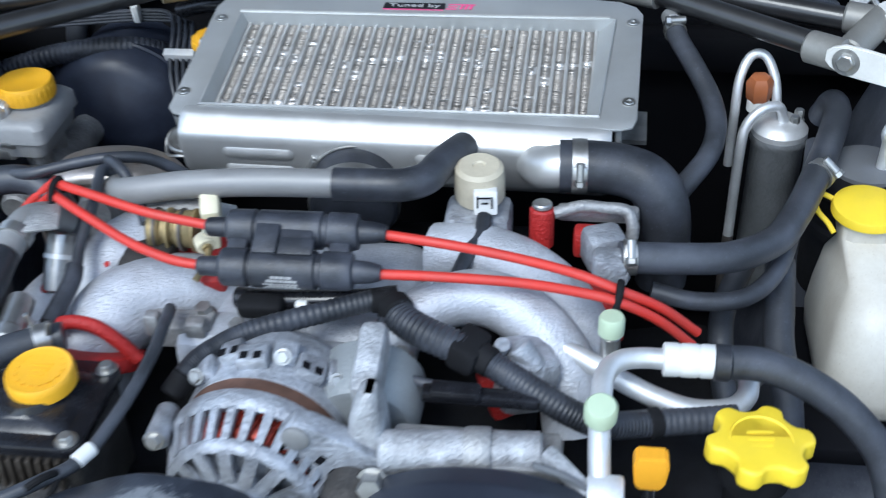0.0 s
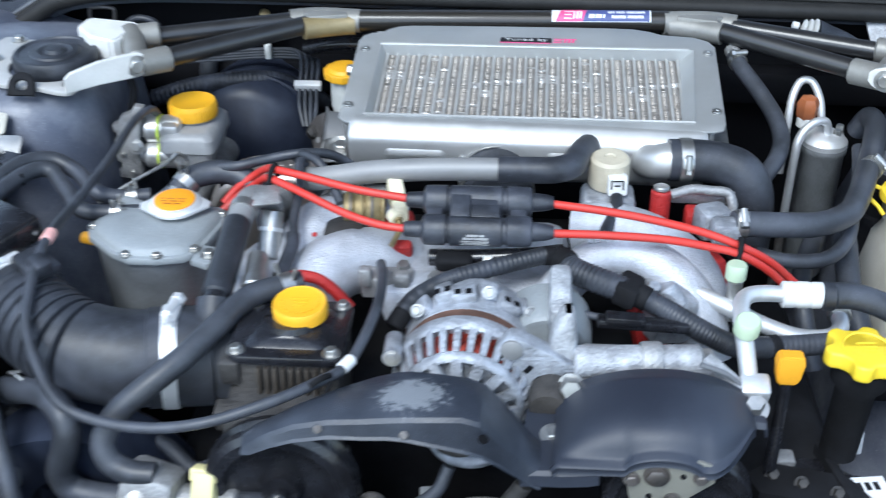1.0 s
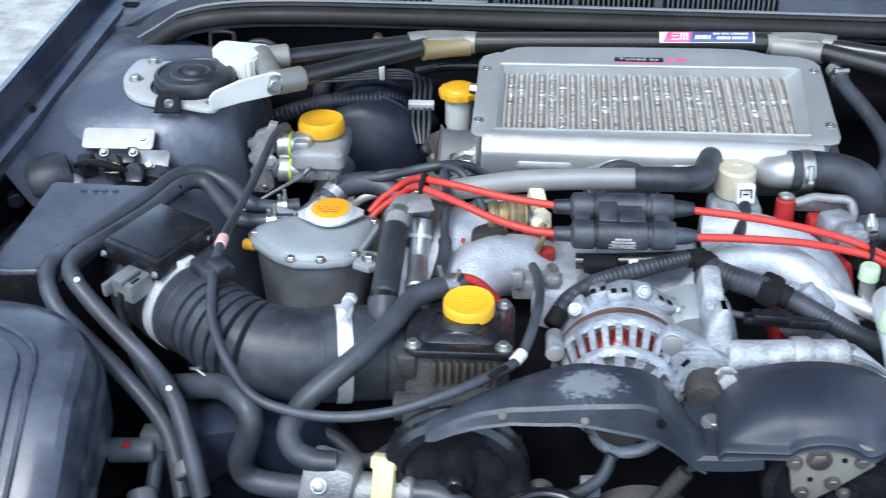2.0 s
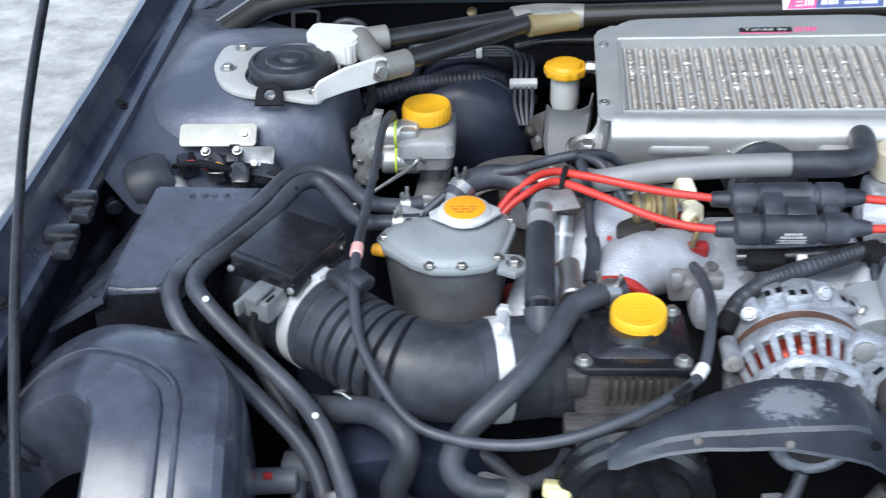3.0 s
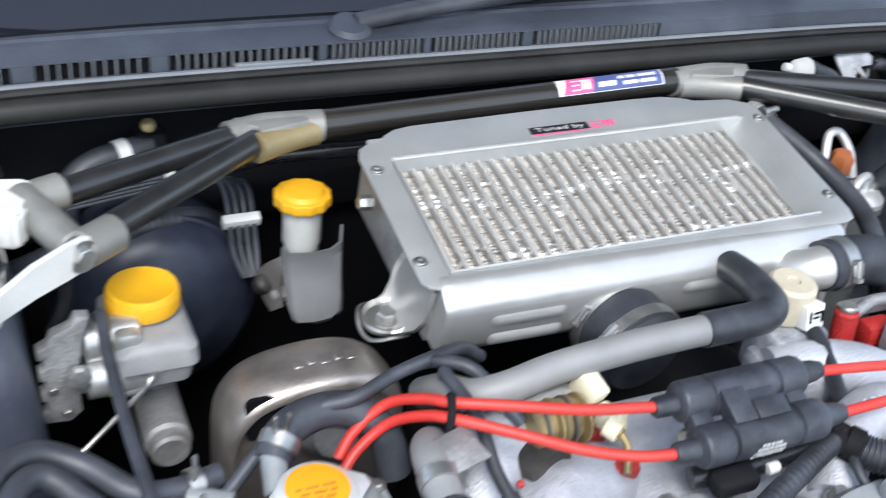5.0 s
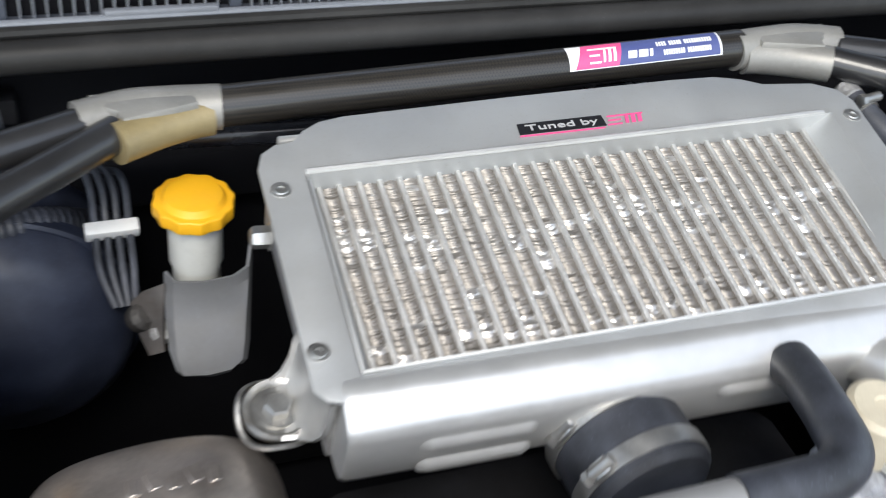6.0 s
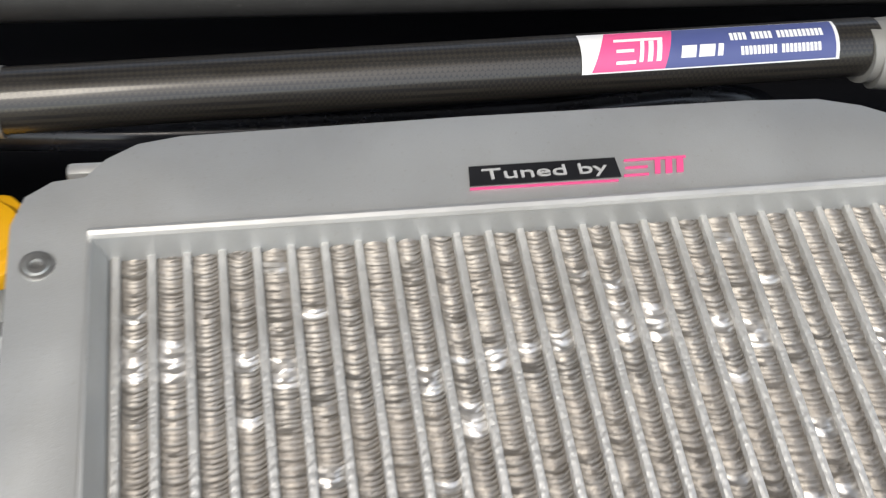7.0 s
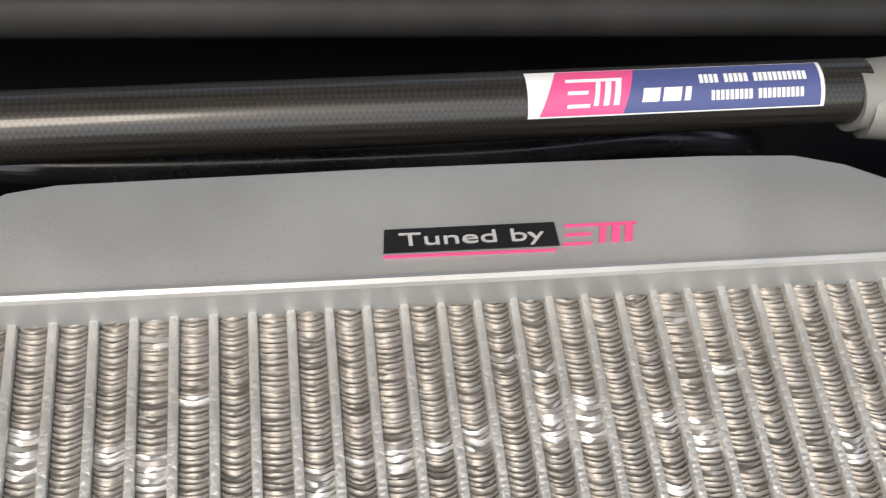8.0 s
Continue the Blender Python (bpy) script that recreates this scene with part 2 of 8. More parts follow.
def scuffed(m, at, size, colour):
    """Adds one pale rubbed patch with a ragged edge round the point at."""
    n, l = m.node_tree.nodes, m.node_tree.links
    bs = n["Principled BSDF"]
    under = bs.inputs["Base Color"].links[0].from_socket
    co = n.new("ShaderNodeTexCoord")
    mp = n.new("ShaderNodeMapping")
    mp.vector_type = "TEXTURE"
    mp.inputs["Location"].default_value, mp.inputs["Scale"].default_value = at, size
    l.new(co.outputs["Object"], mp.inputs["Vector"])
    ball = n.new("ShaderNodeTexGradient")
    ball.gradient_type = "SPHERICAL"
    l.new(mp.outputs[0], ball.inputs[0])
    rag = n.new("ShaderNodeTexNoise")
    rag.inputs["Scale"].default_value, rag.inputs["Detail"].default_value, rag.inputs["Roughness"].default_value = 110.0, 8.0, 0.8
    l.new(co.outputs["Object"], rag.inputs["Vector"])
    both = n.new("ShaderNodeMath")
    both.operation = "ADD"
    l.new(ball.outputs["Fac"], both.inputs[0])
    l.new(rag.outputs[0], both.inputs[1])
    edge = n.new("ShaderNodeMapRange")
    edge.inputs[1].default_value, edge.inputs[2].default_value = 1.15, 1.25
    edge.inputs[4].default_value = 0.45
    l.new(both.outputs[0], edge.inputs[0])
    mix = n.new("ShaderNodeMix")
    mix.data_type = "RGBA"
    l.new(edge.outputs[0], mix.inputs[0])
    l.new(under, mix.inputs[6])
    mix.inputs[7].default_value = (*colour, 1)
    l.new(mix.outputs[2], bs.inputs["Base Color"])


scuffed(cover_plastic, (-0.064, -0.004, 0.096), (0.085, 0.06, 0.06), (0.34, 0.36, 0.38))
gloss_tube = mat("gloss_black_tube", (0.016, 0.016, 0.017), 0.34, coat=0.45, dust=(0.1, 0.1, 0.1), dust_amount=0.12, scale=30)
glass = mat("tinted_glass", (0.012, 0.013, 0.018), 0.05, var=0.05, rvar=0.03, coat=0.2)


# ---- mesh helpers ----
def add(bm, fresh):
    """Joins the bmesh fresh into bm."""
    me = bpy.data.meshes.new("tmp")
    fresh.to_mesh(me)
    bm.from_mesh(me)
    bpy.data.meshes.remove(me)
    fresh.free()
    return bm


def frame_of(axis):
    a = Vector(axis).normalized()
    s = a.cross(Vector((0, 0, 1)) if abs(a.z) < 0.9 else Vector((0, 1, 0))).normalized()
    return a, s, s.cross(a).normalized()


def box(c, s, bev=0.0, rot=(0, 0, 0), segs=2, bm=None, taper=1.0):
    f = bmesh.new()
    bmesh.ops.create_cube(f, size=1.0)
    for v in f.verts:
        k = taper if v.co.z > 0 else 1.0
        v.co = Vector((v.co.x * s[0] * k, v.co.y * s[1] * k, v.co.z * s[2]))
    if bev:
        bmesh.ops.bevel(f, geom=f.edges[:], offset=bev, segments=segs, profile=0.5, affect="EDGES")
    bmesh.ops.transform(f, matrix=pose(*c, *rot), verts=f.verts)
    return add(bm, f) if bm else f


def lathe(profile, c=(0, 0, 0), axis=(0, 0, 1), seg=32, bm=None, sx=1.0):
    """Turns (radius, height) pairs about the axis through c."""
    f = bmesh.new()
    a, s, u = frame_of(axis)
    c = Vector(c)
    rings = []
    for r, h in profile:
        if r < 1e-6:
            rings.append([f.verts.new(c + a * h)])
        else:
            rings.append([f.verts.new(c + a * h + s * (r * sx * math.cos(q)) + u * (r * math.sin(q)))
                          for q in (2 * math.pi * k / seg for k in range(seg))])
    for p, q in zip(rings, rings[1:]):
        for k in range(seg):
            vs = [p[k % len(p)], p[(k + 1) % len(p)], q[(k + 1) % len(q)], q[k % len(q)]]
            vs = [v for i, v in enumerate(vs) if v not in vs[:i]]
            if len(vs) > 2:
                f.faces.new(vs)
    for r in (rings[0], rings[-1]):
        if len(r) > 2:
            f.faces.new(r)
    bmesh.ops.recalc_face_normals(f, faces=f.faces)
    return add(bm, f) if bm else f


def rod(p, q, r, r2=None, seg=20, bev=0.15, bm=None):
    """A round bar from p to q with eased ends."""
    p, q = Vector(p), Vector(q)
    h, r2 = (q - p).length, r if r2 is None else r2
    e = min(bev * min(r, r2), h * 0.3)
    return lathe([(r - e, 0), (r, e), (r2, h - e), (r2 - e, h)], p, q - p, seg, bm)


def spline(pts, n=8):
    pts = [Vector(p) for p in pts]
    ext = [2 * pts[0] - pts[1], *pts, 2 * pts[-1] - pts[-2]]
    out = []
    for a, b, c, d in zip(ext, ext[1:], ext[2:], ext[3:]):
        for k in range(n):
            t = k / n
            out.append(0.5 * (2 * b + (c - a) * t + (2 * a - 5 * b + 4 * c - d) * t * t + (3 * b - a - 3 * c + d) * t ** 3))
    return out + [pts[-1]]


def tube(pts, r, seg=14, n=8, radius=None, bm=None, smooth_path=True):
    """A hose along a smooth line through pts; radius(k) scales it along its length (0 to 1)."""
    line = spline(pts, n) if smooth_path else [Vector(p) for p in pts]
    f = bmesh.new()
    t0 = (line[1] - line[0]).normalized()
    _, s, u = frame_of(t0)
    rings, prev = [], t0
    for k, p in enumerate(line):
        t = (line[min(k + 1, len(line) - 1)] - line[max(k - 1, 0)]).normalized()
        q = prev.rotation_difference(t)
        s, prev = (q @ s).normalized(), t
        u = t.cross(s).normalized()
        rk = r * (radius(k / (len(line) - 1)) if radius else 1.0)
        rings.append([f.verts.new(p + s * (rk * math.cos(a)) + u * (rk * math.sin(a))) for a in (2 * math.pi * j / seg for j in range(seg))])
    for p, q in zip(rings, rings[1:]):
        for j in range(seg):
            f.faces.new((p[j], p[(j + 1) % seg], q[(j + 1) % seg], q[j]))
    f.faces.new(rings[0][::-1])
    f.faces.new(rings[-1])
    bmesh.ops.recalc_face_normals(f, faces=f.faces)
    return add(bm, f) if bm else f


def ridged(pitch_count, depth=0.1):
    return lambda k: 1.0 + depth * math.sin(2 * math.pi * pitch_count * k)


def prism(outline, z0, z1, bev=0.0, m=None, segs=2, bm=None, hole=None):
    """An outline in x and y, raised from z0 to z1, with eased edges."""
    f = bmesh.new()
    low = [f.verts.new((x, y, z0)) for x, y in outline]
    top = [f.verts.new((x, y, z1)) for x, y in outline]
    k = len(outline)
    for i in range(k):
        f.faces.new((low[i], low[(i + 1) % k], top[(i + 1) % k], top[i]))
    if hole:
        hl = [f.verts.new((x, y, z0)) for x, y in hole]
        ht = [f.verts.new((x, y, z1)) for x, y in hole]
        for i in range(len(hole)):
            j = (i + 1) % len(hole)
            f.faces.new((hl[j], hl[i], ht[i], ht[j]))
        for a, b in ((low, hl), (top, ht)):
            es = [f.edges.get((r[i], r[(i + 1) % len(r)])) for r in (a, b) for i in range(len(r))]
            bmesh.ops.triangle_fill(f, use_beauty=True, use_dissolve=False, edges=es)
    else:
        f.faces.new(low[::-1])
        f.faces.new(top)
    bmesh.ops.recalc_face_normals(f, faces=f.faces)
    if bev:
        sharp = [e for e in f.edges if len(e.link_faces) == 2 and e.calc_face_angle(0) > 0.5
                 and abs(e.verts[0].co.z - e.verts[1].co.z) < 1e-7]
        bmesh.ops.bevel(f, geom=sharp, offset=bev, segments=segs, profile=0.5, affect="EDGES")
    if m:
        bmesh.ops.transform(f, matrix=m, verts=f.verts)
    return add(bm, f) if bm else f


def rounded(x0, y0, x1, y1, r, n=5):
    out = []
    for cx, cy, a in ((x1 - r, y1 - r, 0), (x0 + r, y1 - r, 90), (x0 + r, y0 + r, 180), (x1 - r, y0 + r, 270)):
        out += [(cx + r * math.cos(radians(a + 90 * k / n)), cy + r * math.sin(radians(a + 90 * k / n))) for k in range(n + 1)]
    return out


def loft(rings, cap=True, bm=None):
    """Skins rings of equally many points."""
    f = bmesh.new()
    vs = [[f.verts.new(p) for p in ring] for ring in rings]
    for a, b in zip(vs, vs[1:]):
        for j in range(len(a)):
            f.faces.new((a[j], a[(j + 1) % len(a)], b[(j + 1) % len(b)], b[j]))
    if cap:
        f.faces.new(vs[0][::-1])
        f.faces.new(vs[-1])
    bmesh.ops.recalc_face_normals(f, faces=f.faces)
    return add(bm, f) if bm else f


def sheet(grid, thick=0.002, bm=None):
    """A sheet of metal through a grid of points."""
    f = bmesh.new()
    vs = [[f.verts.new(p) for p in row] for row in grid]
    for a, b in zip(vs, vs[1:]):
        for j in range(len(a) - 1):
            f.faces.new((a[j], a[j + 1], b[j + 1], b[j]))
    bmesh.ops.recalc_face_normals(f, faces=f.faces)
    bmesh.ops.solidify(f, geom=f.faces[:], thickness=thick)
    return add(bm, f) if bm else f


def moved(f, m):
    bmesh.ops.transform(f, matrix=m, verts=f.verts)
    return f


def mesh_of(name, bm, material, shift, sharp=38):
    bmesh.ops.translate(bm, vec=-Vector(shift), verts=bm.verts)
    for fc in bm.faces:
        fc.smooth = True
    for e in bm.edges:
        if len(e.link_faces) == 2 and e.calc_face_angle(0) > radians(sharp):
            e.smooth = False
    me = bpy.data.meshes.new(name)
    bm.to_mesh(me)
    bm.free()
    me.materials.append(material)
    return me


def thing(name, at, label, category, group="", kind=""):
    ob = new(name)
    ob.location = at
    ob.empty_display_size = 0.02
    return tagged(ob, label, category, group, kind)


def part(name, bm, material, parent, label="", sharp=38):
    root = parent
    while root.parent:
        root = root.parent
    ob = new(name, mesh_of(name, bm, material, root.location, sharp))
    ob.parent = parent
    return tagged(ob, label)


def single(name, bm, material, label, category, group="", kind="", sharp=38):
    xs = [v.co for v in bm.verts]
    at = Vector((sum(v.x for v in xs) / len(xs), sum(v.y for v in xs) / len(xs), min(v.z for v in xs)))
    ob = new(name, mesh_of(name, bm, material, at, sharp))
    ob.location = at
    return tagged(ob, label, category, group, kind)


def nudge(ob, x, y, z, turn=None):
    """Shifts a finished thing, and turns it about its base if asked."""
    ob.location += Vector((x, y, z))
    if turn:
        ob.rotation_euler = [radians(a) for a in turn]
    return ob


def bolt(c, axis, r=0.006, h=0.005, washer=1.5, material=None, parent=None, name="bolt"):
    """A hexagon head on a washer."""
    a = Vector(axis).normalized()
    c = Vector(c)
    f = lathe([(r * washer, 0), (r * washer, 0.0012), (r * 1.02, 0.0013)], c, a, 20)
    lathe([(r, 0.0012), (r, h * 0.85), (r * 0.85, h), (0, h)], c, a, 6, f)
    return part(name, f, material or zinc, parent)


def clamp_ring(c, axis, r, w=0.009, material=None, parent=None, name="hose_clamp", screw=(0, 0, 1)):
    """A worm clamp: band and screw housing on the side that faces screw."""
    a = Vector(axis).normalized()
    c = Vector(c)
    band = lathe([(r, -w / 2), (r + 0.0012, -w / 2), (r + 0.0014, 0), (r + 0.0012, w / 2), (r, w / 2), (r, -w / 2)], c, a, 40)
    s = Vector(screw) - a * a.dot(Vector(screw))
    s.normalize()
    t = a.cross(s)
    p = c + s * (r + 0.003)
    rod(p - t * 0.009, p + t * 0.007, 0.0038, bm=band, seg=10)
    lathe([(0.0048, 0), (0.0048, 0.004), (0.003, 0.0045)], p + t * 0.007, t, 6, band)
    b = box((0, 0, 0), (0.011, w * 0.9, 0.003), 0.0006)
    bmesh.ops.transform(b, matrix=Matrix((( t.x, a.x, s.x, p.x), (t.y, a.y, s.y, p.y), (t.z, a.z, s.z, p.z - 0.0), (0, 0, 0, 1))), verts=b.verts)
    add(band, b)
    return part(name, band, material or zinc, parent)


def hose(name, pts, r, label, category="hose", material=None, group="", radius=None, seg=14, n=8):
    return single(name, tube(pts, r, seg, n, radius), material or hose_rubber, label, category, group)

# ---- ground ----
g = bmesh.new()
bmesh.ops.create_grid(g, x_segments=60, y_segments=60, size=60)
for v in g.verts:
    v.co.z = 0.006 * noise.noise(v.co * 0.4)
single("ground", g, asphalt, "pale worn asphalt ground beside the car", "ground", kind="structure")

# ---- car body round the engine bay ----
car = thing("car", (0, 1.0, 0), "dark navy car with its engine bay open", "car")


def fender(side):
    """Wing: outer skin, rolled top edge, gutter and inner apron, as one bent sheet."""
    # half-widths and heights of the bend lines, from the outside in
    lines = ((0.905, 0.30), (0.915, 0.55), (0.895, 0.72), (0.85, 0.86), (0.812, 0.927), (0.796, 0.944), (0.788, 0.945), (0.783, 0.938), (0.778, 0.918),
             (0.768, 0.908), (0.758, 0.906), (0.757, 0.895), (0.762, 0.880), (0.785, 0.855), (0.800, 0.80), (0.800, 0.40))
    grid = []
    for k in range(25):
        y = -0.35 + 1.75 * k / 24
        drop = -0.10 * max(0.0, (0.55 - y)) ** 1.3 + 0.035 * (y - 0.9)
        pull = 0.10 * max(0.0, 0.35 - y) ** 1.5 - 0.02 * max(0.0, y - 0.9)
        grid.append([(side * (x - pull * (1 if x > 0.76 else 0.6)) + (0 if side < 0 else -0.03), y, z + drop * (1 if z > 0.6 else 0)) for x, z in lines])
    return sheet(grid, 0.0015)


part("fender", fender(-1), navy_outer, car, "dusty dark navy wing")
part("fender", fender(1), navy_outer, car, "dusty dark navy wing")


def strut_tower(side):
    """Suspension tower: a round-shouldered block that flows into the apron."""
    x0, x1 = (-0.775, -0.536) if side < 0 else (0.452, 0.745)
    rings = []
    for z, grow, r in ((0.50, 0.03, 0.09), (0.70, 0.016, 0.085), (0.80, 0.008, 0.080), (0.845, 0.003, 0.078), (0.868, -0.001, 0.076), (0.884, -0.006, 0.074), (0.894, -0.013, 0.070), (0.9005, -0.024, 0.065), (0.9040, -0.042, 0.06), (0.905, -0.075, 0.05)):
        r = min(r, (x1 - x0) / 2 + grow - 0.003)
        ring = [(x, y, z) for x, y in rounded(x0 - grow - 0.25 * max(0.0, 0.88 - z), 0.895 - grow - 0.25 * max(0.0, 0.89 - z), x1 + grow, 1.17 + grow, r, 10)]
        rings.append(ring)
    return loft(rings)


part("strut_tower", strut_tower(-1), navy, car, "dusty navy painted suspension tower")
part("strut_tower", strut_tower(1), navy, car, "navy painted suspension tower")
grid = []
for k in range(15):
    y = 1.21 - 0.43 * k / 14
    fall = 0.30 * max(0.0, 0.95 - y)
    grid.append([(-0.768, y, 0.905 - 0.1 * fall), (-0.752, y, 0.8985 - 0.5 * fall), (-0.735, y, 0.8945 - fall), (-0.700, y, 0.890 - 1.2 * fall), (-0.665, y, 0.886 - 1.3 * fall), (-0.62, y, 0.872 - 1.4 * fall)])
part("apron", sheet(grid, 0.0015), navy, car, "dusty navy inner wing apron", 50)
for bx, by in ((-0.772, 0.90), (-0.768, 0.70), (-0.766, 0.52)):
    bolt((bx, by, 0.910), (0.25, 0, 1), 0.006, 0.005, 1.4, matt_black, car, "wing_bolt")

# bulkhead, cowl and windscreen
# near-black panels put the shade behind the parts into their colour
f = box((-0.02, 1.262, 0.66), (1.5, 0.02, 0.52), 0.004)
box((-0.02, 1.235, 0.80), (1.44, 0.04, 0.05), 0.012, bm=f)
part("bulkhead", f, shade_black, car, "bulkhead in near-black that deepens the bay's shade")
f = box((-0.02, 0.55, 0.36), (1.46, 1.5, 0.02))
part("undertray", f, shade_black, car)
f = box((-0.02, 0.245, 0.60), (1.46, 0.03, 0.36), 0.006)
part("radiator_panel", f, shade_black, car)


def across(half, n, fy, fz):
    return [(-half + 2 * half * k / n - 0.02, fy(-1 + 2 * k / n), fz(-1 + 2 * k / n)) for k in range(n + 1)]


edge_y, edge_z = lambda y: (lambda k: y - 0.02 * k ** 4), lambda z: (lambda k: z - 0.0085 * k - min(0.06, 0.18 * k ** 12))
part("weatherstrip", tube(across(0.775, 24, edge_y(1.1935), edge_z(0.9260)), 0.0116, 14, 2), seal_rubber, car, "black rubber bonnet seal")
part("seal_lip", tube(across(0.775, 24, edge_y(1.203), edge_z(0.9385)), 0.0042, 8, 2), seal_rubber, car)
# paler strip paints the highlight along the cowl's edge
part("cowl_edge", tube(across(0.775, 24, edge_y(1.2075), edge_z(0.9425)), 0.0028, 8, 2), cowl_edge_plastic, car, "cowl edge with its highlight painted pale")
# cowl: a narrow ledge, an upright row of vents, then a smooth panel up to the glass
grid = []
for y, z in ((1.2075, 0.905), (1.2085, 0.9415), (1.2185, 0.9425), (1.2200, 0.9575), (1.2125, 0.9590), (1.2125, 0.9610), (1.232, 0.9625), (1.2535, 0.9640), (1.257, 0.9665), (1.290, 0.972), (1.36, 0.985)):
    grid.append(across(0.775, 32, edge_y(y), edge_z(z)))
part("cowl_panel", sheet(grid, 0.002), cowl_plastic, car, "dusty grey plastic cowl panel", 25)
groups_ = [(-0.600, -0.506), (-0.486, -0.386), (-0.369, -0.225), (-0.217, -0.115), (-0.108, -0.004), (0.008, 0.165)]
vent_at = lambda x: Vector((x, edge_y(1.2125)((x + 0.02) / 0.775), edge_z(0.9505)((x + 0.02) / 0.775)))
slat = None
for i, (a, b) in enumerate(groups_):
    n = int(round((b - a) / (0.0098 if a < -0.37 else 0.0085 if a < -0.23 else 0.0068)))
    f = loft([[vent_at(a + (b - a) * k / n) + Vector((0, dy, dz)) for dy, dz in ((0.0050, -0.0085), (0.0050, 0.0085), (0.0062, 0.0085), (0.0062, -0.0085))] for k in range(n + 1)])
    part("vent_opening", f, shade_black, car)
    for k in range(1, n):
        p = vent_at(a + (b - a) * k / n)
        if slat is None:
            slat, first = part("vent_slat", box(p, (0.0014, 0.006, 0.0172), 0.0003, (0, 0, 0), 1), cowl_edge_plastic, car), p
        else:
            ob = new("vent_slat", slat.data)
            ob.parent, ob.location = car, p - first
    if i:
        c, d = groups_[i - 1][1], a
        part("vent_post", loft([[vent_at(x) + Vector((0, dy, dz)) for dy, dz in ((-0.001, -0.0090), (-0.001, 0.0088), (0.005, 0.0088), (0.005, -0.0090))] for x in (c, d)]), cowl_plastic, car)
for c, d in ((-0.79, -0.600), (0.165, 0.75)):
    part("vent_post", loft([[vent_at(c + (d - c) * k / 12) + Vector((0, dy, dz)) for dy, dz in ((-0.001, -0.0090), (-0.001, 0.0088), (0.005, 0.0088), (0.005, -0.0090))] for k in range(13)]), cowl_plastic, car)
part("vent_trim", box(vent_at(-0.271) + Vector((0, -0.004, -0.005)), (0.076, 0.006, 0.006), 0.0018, (0, 0.6, 0)), cowl_edge_plastic, car)
grid = []
for k in range(7):
    h = k / 6
    grid.append([(x, y + 0.60 * h, z + 0.36 * h) for x, y, z in across(0.74 - 0.10 * h, 16, lambda k: 1.262 - 0.03 * k ** 4, lambda k: 0.972 - 0.0085 * k - 0.010 * k ** 4)])
part("windscreen", sheet(grid, 0.005), glass, car, "dark reflecting windscreen")
wp = part("wiper", tube([(-0.180, 1.236, 0.972), (-0.10, 1.247, 0.978), (0.02, 1.259, 0.983), (0.20, 1.275, 0.988), (0.42, 1.285, 0.992)], 0.0095, 12), wiper_black, car, "dull black windscreen wiper")
part("pivot_cap", lathe([(0.021, 0), (0.022, 0.003), (0.018, 0.008), (0.008, 0.010), (0, 0.0105)], (-0.186, 1.236, 0.9655), (0, -0.25, 1), 28), cowl_plastic, wp)
part("blade", box((-0.36, 1.300, 0.998), (0.60, 0.010, 0.012), 0.003, (0, 0, -2)), shiny_black, wp)
section = lambda y, w, shoulder, top: [(-0.02 + x, y, z) for x, z in ((-w, 0.40), (-w, shoulder), (-w * 0.86, top - 0.03), (-w * 0.6, top), (w * 0.6, top), (w * 0.86, top - 0.03), (w, shoulder), (w, 0.40))]
part("cabin", loft([section(1.35, 0.80, 0.86, 0.94), section(1.95, 0.82, 0.95, 1.30), section(2.3, 0.82, 0.95, 1.37), section(3.2, 0.82, 0.95, 1.36), section(3.9, 0.80, 0.93, 1.02), section(4.3, 0.76, 0.85, 0.95)]), navy_outer, car, sharp=60)

grid = []
for k in range(9):
    h = k / 8
    grid.append([(-0.02 + (0.71 - 0.10 * h * h) * u, 1.245 - 0.53 * h + 0.05 * u * u * (1 - h), 1.045 + 0.77 * h - 0.03 * u * u) for u in (-1 + j / 6 for j in range(13))])
bonnet = part("bonnet", sheet(grid, 0.006), navy_outer, car, "open dark navy bonnet")
part("bonnet_lining", sheet([[(-0.02 + (p[0] + 0.02) * 0.85, p[1] - 0.012, p[2] - 0.012) for p in row] for row in grid[1:-1]], 0.008), matt_black, bonnet, "black felt lining")
for x in (-0.80, 0.74):
    w = part("wheel", lathe([(0.0, 0.0), (0.14, 0.01), (0.19, 0.0), (0.2, 0.02), (0.2, 0.18), (0.19, 0.2), (0.12, 0.17), (0.0, 0.17)], (x - 0.1, 0.85, 0.31), (1, 0, 0), 40), alloy_dirty, car)
    part("tyre", lathe([(0.20, 0.0), (0.27, -0.005), (0.302, 0.02), (0.31, 0.05), (0.31, 0.15), (0.302, 0.18), (0.27, 0.205), (0.20, 0.2), (0.20, 0.0)], (x - 0.1, 0.85, 0.31), (1, 0, 0), 56), rubber, w)

# ---- bonnet prop rod ----
single("prop_rod", tube([(-0.770, 0.97, 1.205), (-0.770, 0.85, 1.146), (-0.766, 0.76, 1.098), (-0.757, 0.66, 1.049), (-0.745, 0.58, 1.012), (-0.723, 0.466, 0.954), (-0.698, 0.353, 0.886), (-0.676, 0.265, 0.828), (-0.668, 0.245, 0.79)], 0.0045, 10),
       shiny_black, "thin black bonnet prop rod beside the wing", "prop rod")

